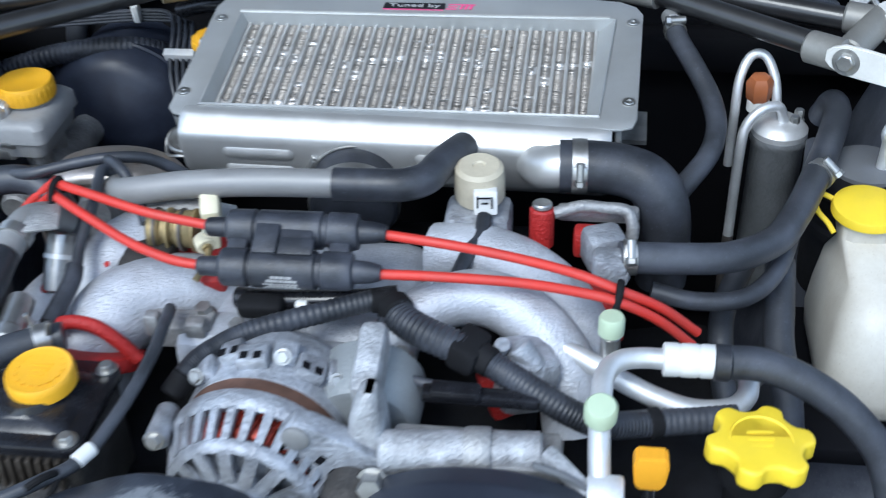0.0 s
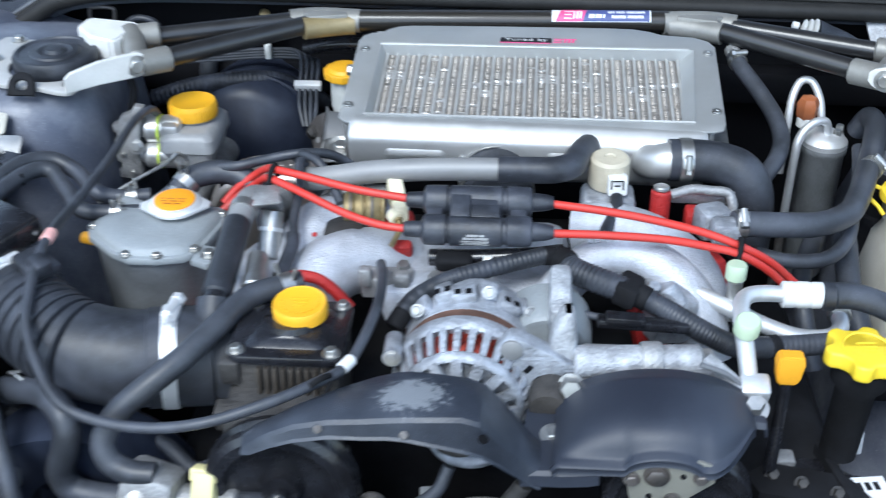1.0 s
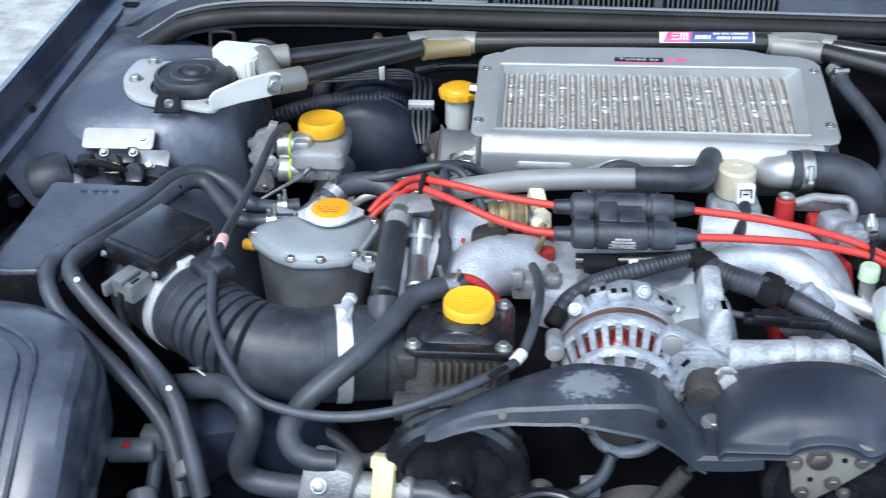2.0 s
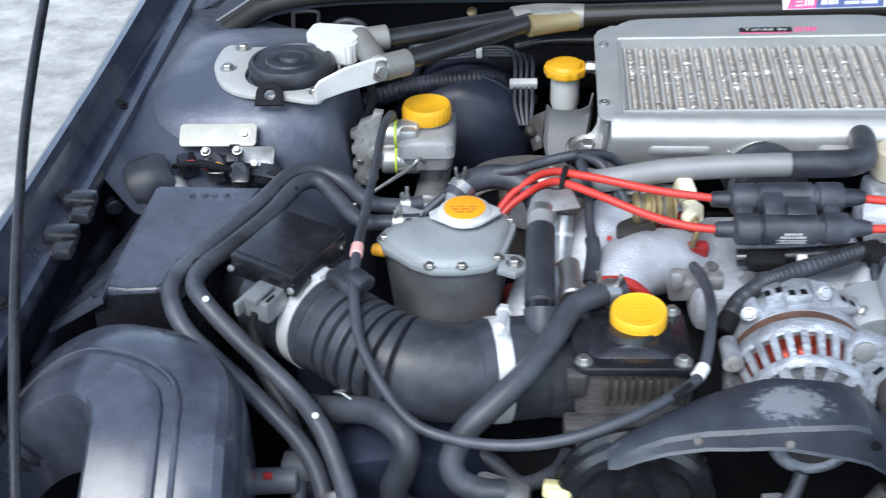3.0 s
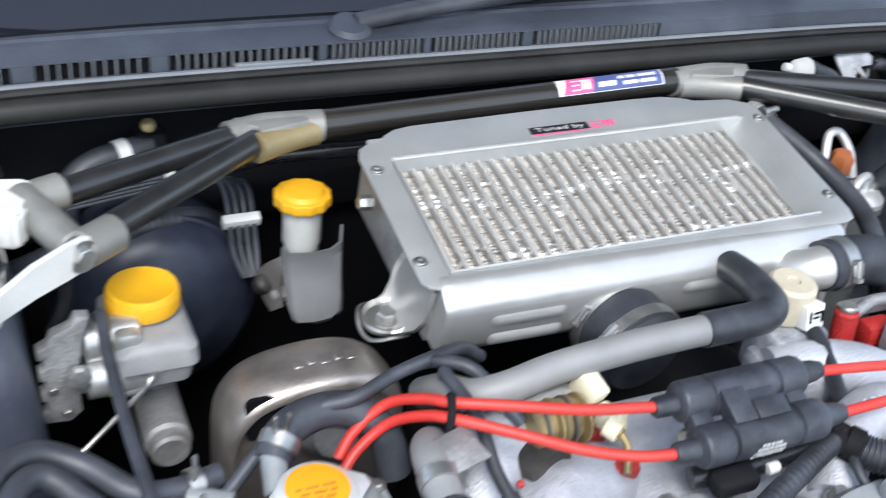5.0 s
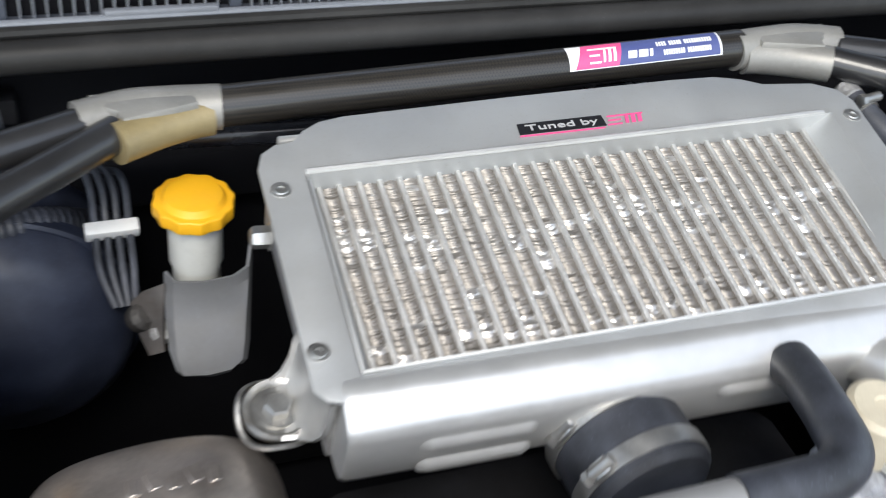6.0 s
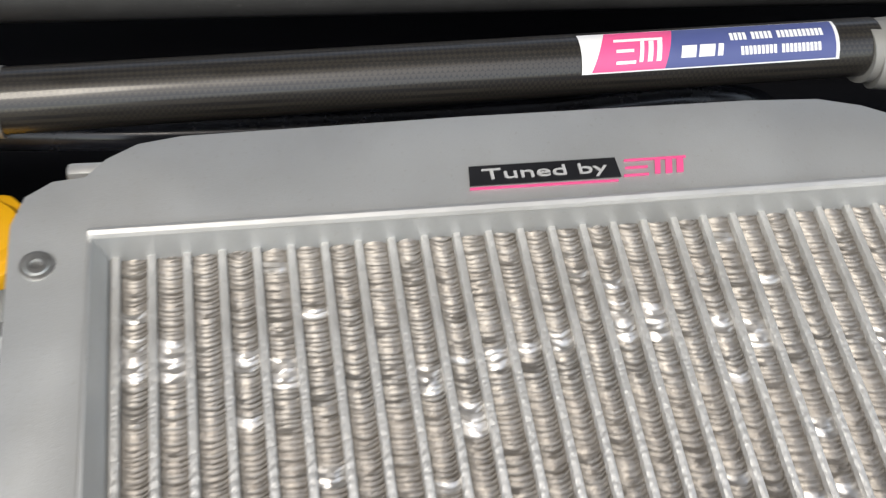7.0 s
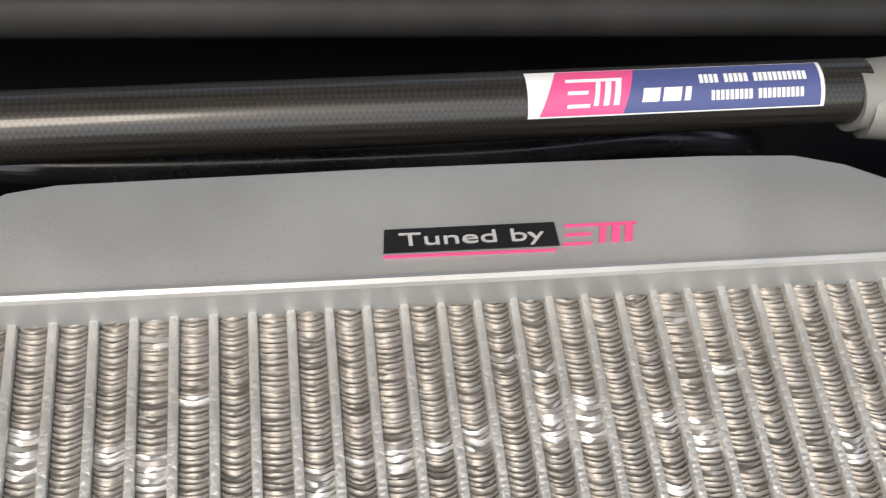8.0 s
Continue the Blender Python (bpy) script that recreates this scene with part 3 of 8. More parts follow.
# ---- intercooler ----
IC = pose(-0.0275, 0.9795, 0.9095, 9.3, 0, -1.1) @ Matrix.Diagonal((0.972, 1.055, 1.0, 1.0))
ic = thing("intercooler", (-0.02, 0.985, 0.80), "silver aluminium top-mounted intercooler with a finned core", "intercooler")
outer = [(-0.220, -0.083), (-0.2185, 0.07), (-0.214, 0.082), (-0.204, 0.0885), (-0.192, 0.090), (-0.184, 0.098), (-0.172, 0.1045), (-0.155, 0.1075), (-0.037, 0.112), (0.09, 0.115), (0.125, 0.1145), (0.145, 0.110), (0.16, 0.1035),
         (0.20, 0.100), (0.217, 0.092), (0.224, 0.08), (0.221, -0.072), (0.217, -0.083), (0.206, -0.087), (0.19, -0.087), (-0.203, -0.093), (-0.214, -0.090)]
hole = [(-0.192, -0.078), (0.187, -0.073), (0.198, 0.070), (-0.190, 0.063)]
part("flange", prism(outer, -0.003, 0.0, 0.001, IC, hole=hole), flange_alloy, ic, "satin silver flange plate")
# folded lip that slopes from the flange into the core
lip = bmesh.new()
inner = [(-0.1850, -0.0765), (0.1745, -0.0730), (0.1795, 0.0690), (-0.1845, 0.0625)]
tops = [lip.verts.new((x, y, 0.001)) for x, y in hole]
low = [lip.verts.new((x, y, -0.015)) for x, y in inner]
for i in range(4):
    lip.faces.new((tops[i], tops[(i + 1) % 4], low[(i + 1) % 4], low[i]))
bmesh.ops.recalc_face_normals(lip, faces=lip.faces)
bmesh.ops.solidify(lip, geom=lip.faces[:], thickness=0.0015)
part("lip", moved(lip, IC), flange_alloy, ic)
fold = tube([(-0.19, 0.0635, 0.001), (0.0, 0.0665, 0.001), (0.191, 0.0705, 0.001)], 0.0022, 8, 2)
part("fold", moved(fold, IC), polished, ic)
# core: flat tubes with folded fins between them
N_TUBES = 28


def tube_x(k):
    """Where tube k stands across the core."""
    return -0.1815 + 0.01333 * k


bar_bm = box((0, 0, 0), (0.0034, 0.1425, 0.008), 0.0010, segs=2)
tube_mesh = mesh_of("core_tube", bar_bm, core_tube, (0, 0, 0))


def fin_strip(seed):
    """Folded fins: bowed crests over deep gaps; many are bent over or pressed flat in patches."""
    rng = random.Random(seed)
    f = bmesh.new()
    flats = [(rng.uniform(-0.063, -0.046), rng.uniform(0.003, 0.006)) for _ in range(rng.choice((0, 1, 1)))]
    flats += [(rng.gauss(0.008, 0.016), rng.uniform(0.004, 0.011)) for _ in range(rng.choice((0, 0, 1, 1, 1)))]
    flats += [(rng.uniform(-0.065, 0.065), rng.uniform(0.001, 0.003)) for _ in range(1)]
    lean, bow = rng.uniform(-0.4, 0.4), rng.uniform(0.0012, 0.0026)
    half, prev, count = 0.00515, None, 76
    for k in range(count):
        y = -0.0705 + 0.141 * k / (count - 1) + rng.uniform(-0.0003, 0.0003)
        flat = max([1.0 - abs(y - c) / w for c, w in flats if abs(y - c) < w], default=0.0)
        wide = 0.00040 + 0.0004 * min(1.0, 1.5 * flat)
        bare = rng.uniform(0.1, 0.45)
        tip, dip = rng.uniform(-0.0003, 0.0003), rng.uniform(-0.0016, -0.0009)
        for dy, z in ((-0.00088, dip), (-wide, -0.0004 + tip), (wide, -0.0002 + tip + 0.0004 * flat), (0.00088, dip)):
            row = []
            for j in range(5):
                u = -1 + j * 0.5
                row.append(f.verts.new((half * u, y + dy + bow * (u * u - 0.5) + 0.0009 * lean * u + rng.uniform(-0.00018, 0.00018), z - 0.0012 * u * u + rng.uniform(-0.0003, 0.0003) * (1 + 2 * flat))))
            if prev:
                for j in range(4):
                    fc = f.faces.new((prev[j], prev[j + 1], row[j + 1], row[j]))
                    fc.material_index = int(flat > bare)
            prev = row
    strip = mesh_of("fin_strip", f, foil, (0, 0, 0), 60)
    strip.materials.append(bare_foil)
    return strip


fin_meshes = [fin_strip(k) for k in range(14)]
for k in range(N_TUBES):
    o = new("core_tube", tube_mesh)
    o.parent, o.matrix_local = ic, Matrix.Translation(-Vector(ic.location)) @ IC @ pose(tube_x(k), -0.0062 + 0.00012 * k, -0.0150)
    o = new("fin_strip", fin_meshes[(k * 5) % 14])
    o.parent, o.matrix_local = ic, Matrix.Translation(-Vector(ic.location)) @ IC @ pose(tube_x(k + 0.5), -0.0062 + 0.00012 * k, -0.0125)
part("core_block", moved(box((-0.005, -0.006, -0.045), (0.40, 0.172, 0.045), 0.004), IC), steel_dark, ic)
# front tank: a rolled bar on top of an upright face
prof = [(-0.080, 0.0005), (-0.083, 0.0016), (-0.0885, 0.0024), (-0.0925, 0.0014), (-0.1045, -0.0065), (-0.1080, -0.0105), (-0.1092, -0.016), (-0.109, -0.03), (-0.1075, -0.052), (-0.103, -0.062), (-0.095, -0.066), (-0.075, -0.066), (-0.075, -0.004)]
xs = ((-0.206, 0.92), (-0.203, 0.985), (-0.197, 1.0), (0.188, 1.0), (0.195, 0.985), (0.199, 0.92))
rings = [[IC @ Vector((x, -0.09 + (y + 0.09) * s, -0.03 - 0.006 * (x + 0.2) + (z + 0.03) * s)) for y, z in prof] for x, s in xs]
tank = part("front_tank", loft(rings), polished, ic, "polished silver end tank", 50)
for x0, x1, z in ((-0.165, -0.095, -0.028), (-0.165, -0.095, -0.048), (0.02, 0.075, -0.026)):
    f = bmesh.new()
    o = rounded(x0, z - 0.0065, x1, z + 0.0065, 0.006)
    i = rounded(x0 + 0.005, z - 0.003, x1 - 0.005, z + 0.003, 0.0028)
    a = [f.verts.new((x, -0.1092, y)) for x, y in o]
    b = [f.verts.new((x, -0.1118, y)) for x, y in i]
    for k in range(len(a)):
        f.faces.new((a[k], a[(k + 1) % len(a)], b[(k + 1) % len(b)], b[k]))
    f.faces.new(b)
    bmesh.ops.recalc_face_normals(f, faces=f.faces)
    part("pressed_rib", moved(f, IC), polished, tank)
# side walls below the flange
# left wall takes a darker alloy to paint shade under the flange
part("side_wall", moved(box((-0.206, 0.0, -0.035), (0.006, 0.170, 0.062), 0.002), IC), alloy_dirty, ic)
part("side_wall", moved(box((0.205, 0.005, -0.035), (0.006, 0.175, 0.062), 0.002), IC), flange_alloy, ic)
part("back_wall", moved(box((0.0, 0.098, -0.03), (0.40, 0.006, 0.05), 0.002), IC), polished, ic)
for x, y in ((-0.208, 0.052), (-0.212, -0.061), (0.214, 0.066), (0.213, -0.050)):
    f = lathe([(0.0062, 0), (0.0062, 0.0006), (0.0055, 0.0008), (0.0045, 0.0007), (0.0040, 0.0014), (0.0022, 0.0015), (0.0018, 0.0006), (0, 0.0006)], IC @ Vector((x, y, 0)), IC.to_3x3() @ Vector((0, 0, 1)), 20)
    part("rivet", f, zinc, ic)
# mounting ear with its bolt: a dished washer plate on a folded strap that climbs the side wall
up = IC.to_3x3() @ Vector((0, 0, 1))
EC = Vector((-0.228, -0.047, -0.074))
ear = part("mounting_ear", lathe([(0.005, -0.003), (0.0180, -0.003), (0.0205, -0.001), (0.0212, 0.003), (0.0198, 0.005), (0.0178, 0.0035), (0.0160, 0.001), (0.008, 0.001)], IC @ EC, up, 36), zinc, ic, "scratched metal mounting ear")
rows_ = []
for x, y0, y1, z in ((-0.226, -0.066, -0.030, -0.075), (-0.218, -0.068, -0.026, -0.073), (-0.212, -0.076, -0.022, -0.064), (-0.2095, -0.084, -0.022, -0.046), (-0.2090, -0.088, -0.030, -0.026), (-0.2085, -0.090, -0.040, -0.008)):
    rows_.append([IC @ Vector((x - 0.004, y0 - 0.002, z + 0.005)), IC @ Vector((x, y0, z)), IC @ Vector((x, y0 * 0.7 + y1 * 0.3, z - 0.001)), IC @ Vector((x, (y0 + y1) / 2, z - 0.0015)), IC @ Vector((x, y1, z)), IC @ Vector((x - 0.004, y1 + 0.002, z + 0.005))])
part("strap", sheet(rows_, 0.0025), polished, ear)
part("curl", tube([IC @ (EC + Vector((0.0238 * math.cos(radians(a)), 0.0238 * math.sin(radians(a)), -0.002 + 0.004 * math.sin(radians(a * 3))))) for a in range(80, 311, 23)], 0.0018, 6), zinc, ear)
bolt(IC @ (EC + Vector((0, 0, 0.001))), up, 0.0085, 0.008, 1.5, zinc, ic)
bolt(IC @ Vector((-0.217, 0.035, -0.02)), (-1, 0, 0.1), 0.007, 0.012, 1.2, zinc, ic)
part("mounting_ear", loft([[IC @ Vector((x, y, z)) for y, z in ((-0.055, -0.045), (-0.055, -0.040), (-0.015, -0.040), (-0.015, -0.045))] for x in (0.206, 0.222, 0.232)]), zinc, ic)
# throttle hose under the front face with two clamps
ax = Vector((0.1, -1, -0.12))
p = Vector((-0.068, 0.893, 0.838))
part("throttle_hose", rod(p, p + ax.normalized() * 0.060, 0.040, bev=0.1, seg=40), rubber, ic, "black rubber throttle hose")
clamp_ring(p + ax.normalized() * 0.014, ax, 0.0405, 0.011, zinc, ic, screw=(-1, 0, 0.5))
clamp_ring(p + ax.normalized() * 0.047, ax, 0.0405, 0.011, zinc, ic, screw=(-1, -0.3, 0.75))
# bypass neck and its clamp
neck = tube([(0.098, 0.888, 0.858), (0.100, 0.868, 0.866), (0.108, 0.856, 0.871), (0.120, 0.852, 0.875), (0.135, 0.852, 0.876)], 0.0195, 20, 6, lambda k: 0.9 + 0.14 * k)
part("outlet_neck", neck, polished, ic)


def writing(text, size, m, material, parent, name="lettering", depth=0.0003, shear=0.0, bold=0.0, width=None):
    cu = bpy.data.curves.new(name, "FONT")
    cu.body, cu.size, cu.extrude, cu.shear, cu.offset = text, size, depth, shear, bold
    cu.align_x = cu.align_y = "CENTER"
    tmp = bpy.data.objects.new("tmp", cu)
    me = bpy.data.meshes.new_from_object(tmp)
    bpy.data.objects.remove(tmp)
    f = bmesh.new()
    f.from_mesh(me)
    bpy.data.meshes.remove(me)
    if width:
        x = [v.co.x for v in f.verts]
        bmesh.ops.scale(f, vec=(width / (max(x) - min(x)), 1, 1), verts=f.verts)
    return part(name, moved(f, m), material, parent)


# badge on the back of the flange
BADGE = IC @ pose(0.007, 0.001, 0) @ Matrix.Diagonal((1.065, 1.0, 1.0, 1.0))
badge = part("badge", prism([(-0.0460, 0.0757), (0.0145, 0.0768), (0.0140, 0.0862), (-0.0450, 0.0848)], 0.0002, 0.0008, 0, BADGE), black_print, ic, "black and pink badge")
part("underline", prism([(-0.0462, 0.0738), (0.0128, 0.0747), (0.0130, 0.0756), (-0.0461, 0.0748)], 0.0002, 0.0008, 0, BADGE), pink_print, badge)
writing("Tuned by", 0.0070, BADGE @ pose(-0.0155, 0.0806, 0.0012, 0, 0, 1.0), grey_print, badge, width=0.050, bold=0.0)


def emblem(m, w, h, material, parent):
    """A plain mark: slanted strokes between two rails."""
    f = bmesh.new()
    for x, y, sx, sy in ((0.5, 0.93, 1.0, 0.12), (0.2, 0.5, 0.36, 0.12), (0.2, 0.07, 0.4, 0.12), (0.54, 0.46, 0.09, 0.8), (0.72, 0.46, 0.11, 0.8), (0.9, 0.46, 0.11, 0.8)):
        q = [(x - sx / 2, y - sy / 2), (x + sx / 2, y - sy / 2), (x + sx / 2, y + sy / 2), (x - sx / 2, y + sy / 2)]
        prism([(w * (a - 0.5) + 0.28 * h * (b - 0.5), h * (b - 0.5)) for a, b in q], 0, 0.0005, 0, m, bm=f)
    return part("emblem", f, material, parent)


emblem(BADGE @ pose(0.0295, 0.0812, 0.0003, 0, 0, 1.5), 0.026, 0.0085, pink_print, badge)

# ---- strut brace ----
brace = thing("strut_brace", (0, 1.137, 0.90), "black carbon strut brace with alloy joints across the bay", "strut brace")
part("main_tube", rod((-0.249, 1.134, 0.9174), (0.146, 1.140, 0.9231), 0.0138, seg=40), carbon, brace, "glossy carbon tube")


def joint(side, inner_x, lift):
    """A cast Y-piece: one socket inwards, two outwards, with a flat web between them."""
    s = side
    p = Vector((inner_x, 1.1345 + (0.004 if s > 0 else 0), 0.9180 + lift))
    at = lambda u, v, z=0.0: p + Vector((s * u, v, z))
    f = tube([at(-0.004, 0), at(0.03, 0.003), at(0.055, 0.003), at(0.086, -0.004, -0.001)], 0.0150, 24, 6)
    web = [(0.012, -0.012), (0.012, 0.010), (0.078, 0.008), (0.070, -0.008), (0.062, -0.014), (0.060, -0.024), (0.036, -0.018)]
    web = [at(u, v)[:2] for u, v in web]
    prism(web if s > 0 else web[::-1], p.z - 0.010, p.z + 0.0135, 0.003, bm=f)
    front = tube([at(0.004, -0.003, -0.003), at(0.020, -0.006, -0.003), at(0.040, -0.013, -0.003), at(0.066, -0.027, -0.002)], 0.0138, 24, 6)
    return f, front


for side_, ix, lift_, front_mat, front_label in ((-1, -0.250, -0.0015, tan_tape, "yellowed socket"), (1, 0.142, 0.0035, joint_alloy, "")):
    f, front = joint(side_, ix, lift_)
    jt = part("joint", f, joint_alloy, brace, "tarnished alloy joint", 30)
    part("socket", front, front_mat, jt, front_label)
part("arm_tube", rod((-0.312, 1.117, 0.9165), (-0.470, 0.998, 0.915), 0.0118, seg=28), gloss_tube, brace, "glossy black tube")
part("arm_tube", rod((-0.326, 1.131, 0.9165), (-0.505, 1.058, 0.917), 0.0118, seg=28), gloss_tube, brace, "glossy black tube")
part("arm_tube", rod((0.208, 1.114, 0.921), (0.366, 1.010, 0.914), 0.0118, seg=28), gloss_tube, brace, "glossy black tube")
part("arm_tube", rod((0.222, 1.130, 0.921), (0.404, 1.068, 0.916), 0.0118, seg=28), gloss_tube, brace, "glossy black tube")


def clevis(s, front, back):
    """Mounting bracket on the tower: ring plate, two folded arms and the cross tube."""
    cx = -0.593 if s < 0 else 0.496
    cy = 0.993 if s < 0 else 1.005
    # half-moon plate round the cap with a tongue towards the arm
    out = [(-0.062, 0.066), (-0.091, 0.072), (-0.097, 0.03), (-0.091, -0.006), (-0.074, -0.044), (-0.045, -0.068), (-0.004, -0.074), (0.036, -0.086), (0.047, -0.072), (0.050, -0.03), (0.055, 0.01), (0.035, 0.05), (-0.005, 0.068)]
    ring = [(cx - s * x if s > 0 else cx + x, cy + y) for x, y, _ in spline([(x, y, 0) for x, y in out + out[:1]], 4)[:-1]]
    hole_ = [(cx + 0.0545 * math.cos(a), cy - 0.006 + 0.0545 * math.sin(a)) for a in (2 * math.pi * k / 32 for k in range(32))]
    part("mount_plate", prism(ring, 0.905, 0.911, 0.001, hole=hole_), plate_cream, brace, "pale metal plate round the cap")
    fr, bk = Vector(front), Vector(back)
    d = -s
    # front arm: an upright folded strip from the plate to the bolt
    pts = []
    for x, y, lo, hi in ((0.040, -0.087, 0.9075, 0.926), (0.045, -0.081, 0.908, 0.931), (0.071, -0.060, 0.909, 0.937), (0.096, -0.041, 0.908, 0.938), (0.109, -0.031, 0.908, 0.937), (0.117, -0.025, 0.912, 0.932), (0.121, -0.022, 0.917, 0.927)):
        x0, y0 = cx + d * x * (1.0 if s < 0 else 1.17), cy + y
        pts.append([(x0, y0, lo), (x0, y0, hi), (x0 - d * 0.002, y0 + 0.0045, hi), (x0 - d * 0.002, y0 + 0.0045, lo)])
    f = loft(pts)
    bmesh.ops.bevel(f, geom=[e for e in f.edges if e.calc_face_angle(0) > 1.0], offset=0.0012, segments=2, affect="EDGES")
    part("front_arm", f, cream_metal, brace, "cream painted bracket arm")
    f = loft([[(cx + d * x, cy + y, z) for x, y in ((0.010, 0.050), (0.014, 0.074), (0.022, 0.080), (0.078, 0.069), (0.087, 0.060), (0.072, 0.012), (0.064, 0.007), (0.036, 0.018))] for z in (0.909, 0.937)])
    bmesh.ops.bevel(f, geom=[e for e in f.edges if e.calc_face_angle(0) > 0.6], offset=0.003, segments=2, affect="EDGES")
    part("rear_arm", f, cream_metal, brace, "cream painted bracket arm")
    q0, q1 = fr + Vector((-d * 0.002, 0.010, 0)), bk + Vector((-d * 0.008, 0, 0.004))
    ct = part("cross_tube", rod(q0, q1, 0.0145, seg=24), joint_alloy, brace, "grey alloy cross tube")
    part("socket", rod(fr + Vector((0, 0.006, 0)), fr + Vector((d * 0.030, 0.03, -0.002)), 0.0155, seg=24), joint_alloy, ct)
    part("socket", rod(bk, bk + Vector((d * 0.026, 0.010, 0.0)), 0.0155, seg=24), joint_alloy, ct)
    bolt(Vector((cx + d * (0.107 if s < 0 else 0.125), cy - 0.0330, 0.922)), (d * 0.46, -0.89, 0.05), 0.0085, 0.006, 1.5, zinc, brace)
    bolt((cx - d * 0.077, cy + 0.002, 0.911), (0, 0, 1), 0.0065, 0.006, 1.5, zinc, brace)
    bolt((cx - d * 0.070, cy + 0.062, 0.911), (0, 0, 1), 0.0065, 0.006, 1.5, zinc, brace)
    bolt((cx + d * 0.036, cy - 0.066, 0.911), (0, 0, 1), 0.0055, 0.006, 1.4, zinc, brace)


clevis(-1, (-0.487, 0.965, 0.920), (-0.512, 1.05, 0.922))
clevis(1, (0.374, 0.985, 0.918), (0.412, 1.066, 0.918))


def wrap(x0, x1, a0, a1, lift, skew0=0.0, skew1=0.0):
    """A patch that lies round the main tube: x along it, angles in degrees from the top towards the front."""
    f = bmesh.new()
    rows_ = []
    for k in range(13):
        a = radians(a0 + (a1 - a0) * k / 12)
        r = 0.0138 + lift
        row = []
        for j in range(2):
            x = (x0 + skew0 * (0.5 - k / 12)) if j == 0 else (x1 + skew1 * (0.5 - k / 12))
            row.append(f.verts.new((x, 1.1378 + 0.0145 * x - r * math.sin(a), 0.9210 + 0.0145 * x + r * math.cos(a))))
        rows_.append(row)
    for p, q in zip(rows_, rows_[1:]):
        f.faces.new((p[0], p[1], q[1], q[0]))
    bmesh.ops.recalc_face_normals(f, faces=f.faces)
    bmesh.ops.solidify(f, geom=f.faces[:], thickness=0.0001)
    return f


st = part("sticker", wrap(-0.003, 0.121, -11, 72, 0.0003), white_print, brace, "white, pink and blue sticker")
part("pink_field", wrap(0.0055, 0.0385, -8, 69, 0.0006, 0.008, 0.006), pink_print, st)
part("blue_field", wrap(0.0385, 0.1192, -8, 69, 0.0006, 0.006, 0.0), navy_print, st)


def wrapped_bar(bm, x0, x1, v0, v1, skew=0.0, lift=0.0009):
    """v runs from 0 at the sticker's lower edge to 1 at its upper one."""
    return add(bm, wrap(x0, x1, 69 - 77 * v1, 69 - 77 * v0, lift, skew, skew))


f = bmesh.new()
for x, y, sx, sy in ((0.5, 0.88, 1.0, 0.11), (0.2, 0.48, 0.36, 0.11), (0.2, 0.08, 0.4, 0.11), (0.54, 0.44, 0.08, 0.74), (0.72, 0.44, 0.1, 0.74), (0.9, 0.44, 0.1, 0.74)):
    wrapped_bar(f, 0.0125 + 0.023 * (x - sx / 2), 0.0125 + 0.023 * (x + sx / 2), 0.14 + 0.66 * (y - sy / 2), 0.14 + 0.66 * (y + sy / 2), 0.0022 * sy)
part("emblem", f, white_print, st)
f = bmesh.new()
for x0, x1, v0, v1 in ((0.0435, 0.0505, 0.22, 0.50), (0.0520, 0.0595, 0.22, 0.50), (0.0610, 0.0635, 0.22, 0.50)):
    wrapped_bar(f, x0, x1, v0, v1, 0.001)
for k in range(22):
    x = 0.0675 + 0.0021 * k
    if k in (4, 10):
        continue
    wrapped_bar(f, x, x + 0.0015, 0.56, 0.76)
for k in range(20):
    x = 0.0720 + 0.002 * k
    if k == 9:
        continue
    wrapped_bar(f, x, x + 0.0014, 0.2, 0.4)
part("print_block", f, white_print, st)

# rubber strut cap on each tower
for cx, cy in ((-0.593, 0.985), (0.496, 1.0)):
    f = lathe([(0.048, 0.0), (0.0500, 0.003), (0.0500, 0.017), (0.0475, 0.021), (0.044, 0.0215), (0.0425, 0.0195), (0.030, 0.0195), (0.028, 0.0215), (0.020, 0.022), (0.018, 0.0205), (0.013, 0.0205), (0.011, 0.0245), (0.0, 0.025)], (cx, cy + 0.005, 0.905), (0, 0, 1), 48)
    part("strut_cap", f, rubber, car, "round black rubber cap")

# ---- ignition coil and leads ----
coil = thing("ignition_coil", (-0.078, 0.70, 0.85), "black twin ignition coil pack above the engine", "ignition coil")


def coil_block(y, z):
    """One coil: a stubby drum with an end cap and a rubber boot on either side."""
    return lathe([(0.0045, 0.0), (0.0060, 0.0), (0.0075, 0.002), (0.0082, 0.017), (0.0108, 0.018), (0.0138, 0.0195), (0.0148, 0.0215), (0.0150, 0.040), (0.0128, 0.0412), (0.0128, 0.0428), (0.0150, 0.044),
                  (0.0150, 0.093), (0.0128, 0.0942), (0.0128, 0.0978), (0.0150, 0.099), (0.0148, 0.118), (0.0136, 0.1215), (0.0094, 0.1225), (0.0080, 0.136), (0.0060, 0.143), (0.0045, 0.143)], (-0.150, y, z), (1, 0, 0.01), 36)


part("coil_body", coil_block(0.708, 0.899), plastic, coil, sharp=24)
part("coil_body", coil_block(0.676, 0.885), plastic, coil, sharp=24)
part("core", box((-0.0825, 0.691, 0.9000), (0.044, 0.036, 0.012), 0.002, (23, 0, 0)), plastic, coil)
part("core_ridge", box((-0.096, 0.686, 0.9062), (0.019, 0.026, 0.004), 0.0012, (23, 0, 0)), plastic, coil)
part("core_ridge", box((-0.072, 0.681, 0.9035), (0.027, 0.015, 0.004), 0.0012, (23, 0, 0)), plastic, coil)
for x in (-0.121, -0.041):
    part("end_web", box((x, 0.692, 0.8915), (0.016, 0.030, 0.014), 0.002, (23, 0, 0)), plastic, coil)
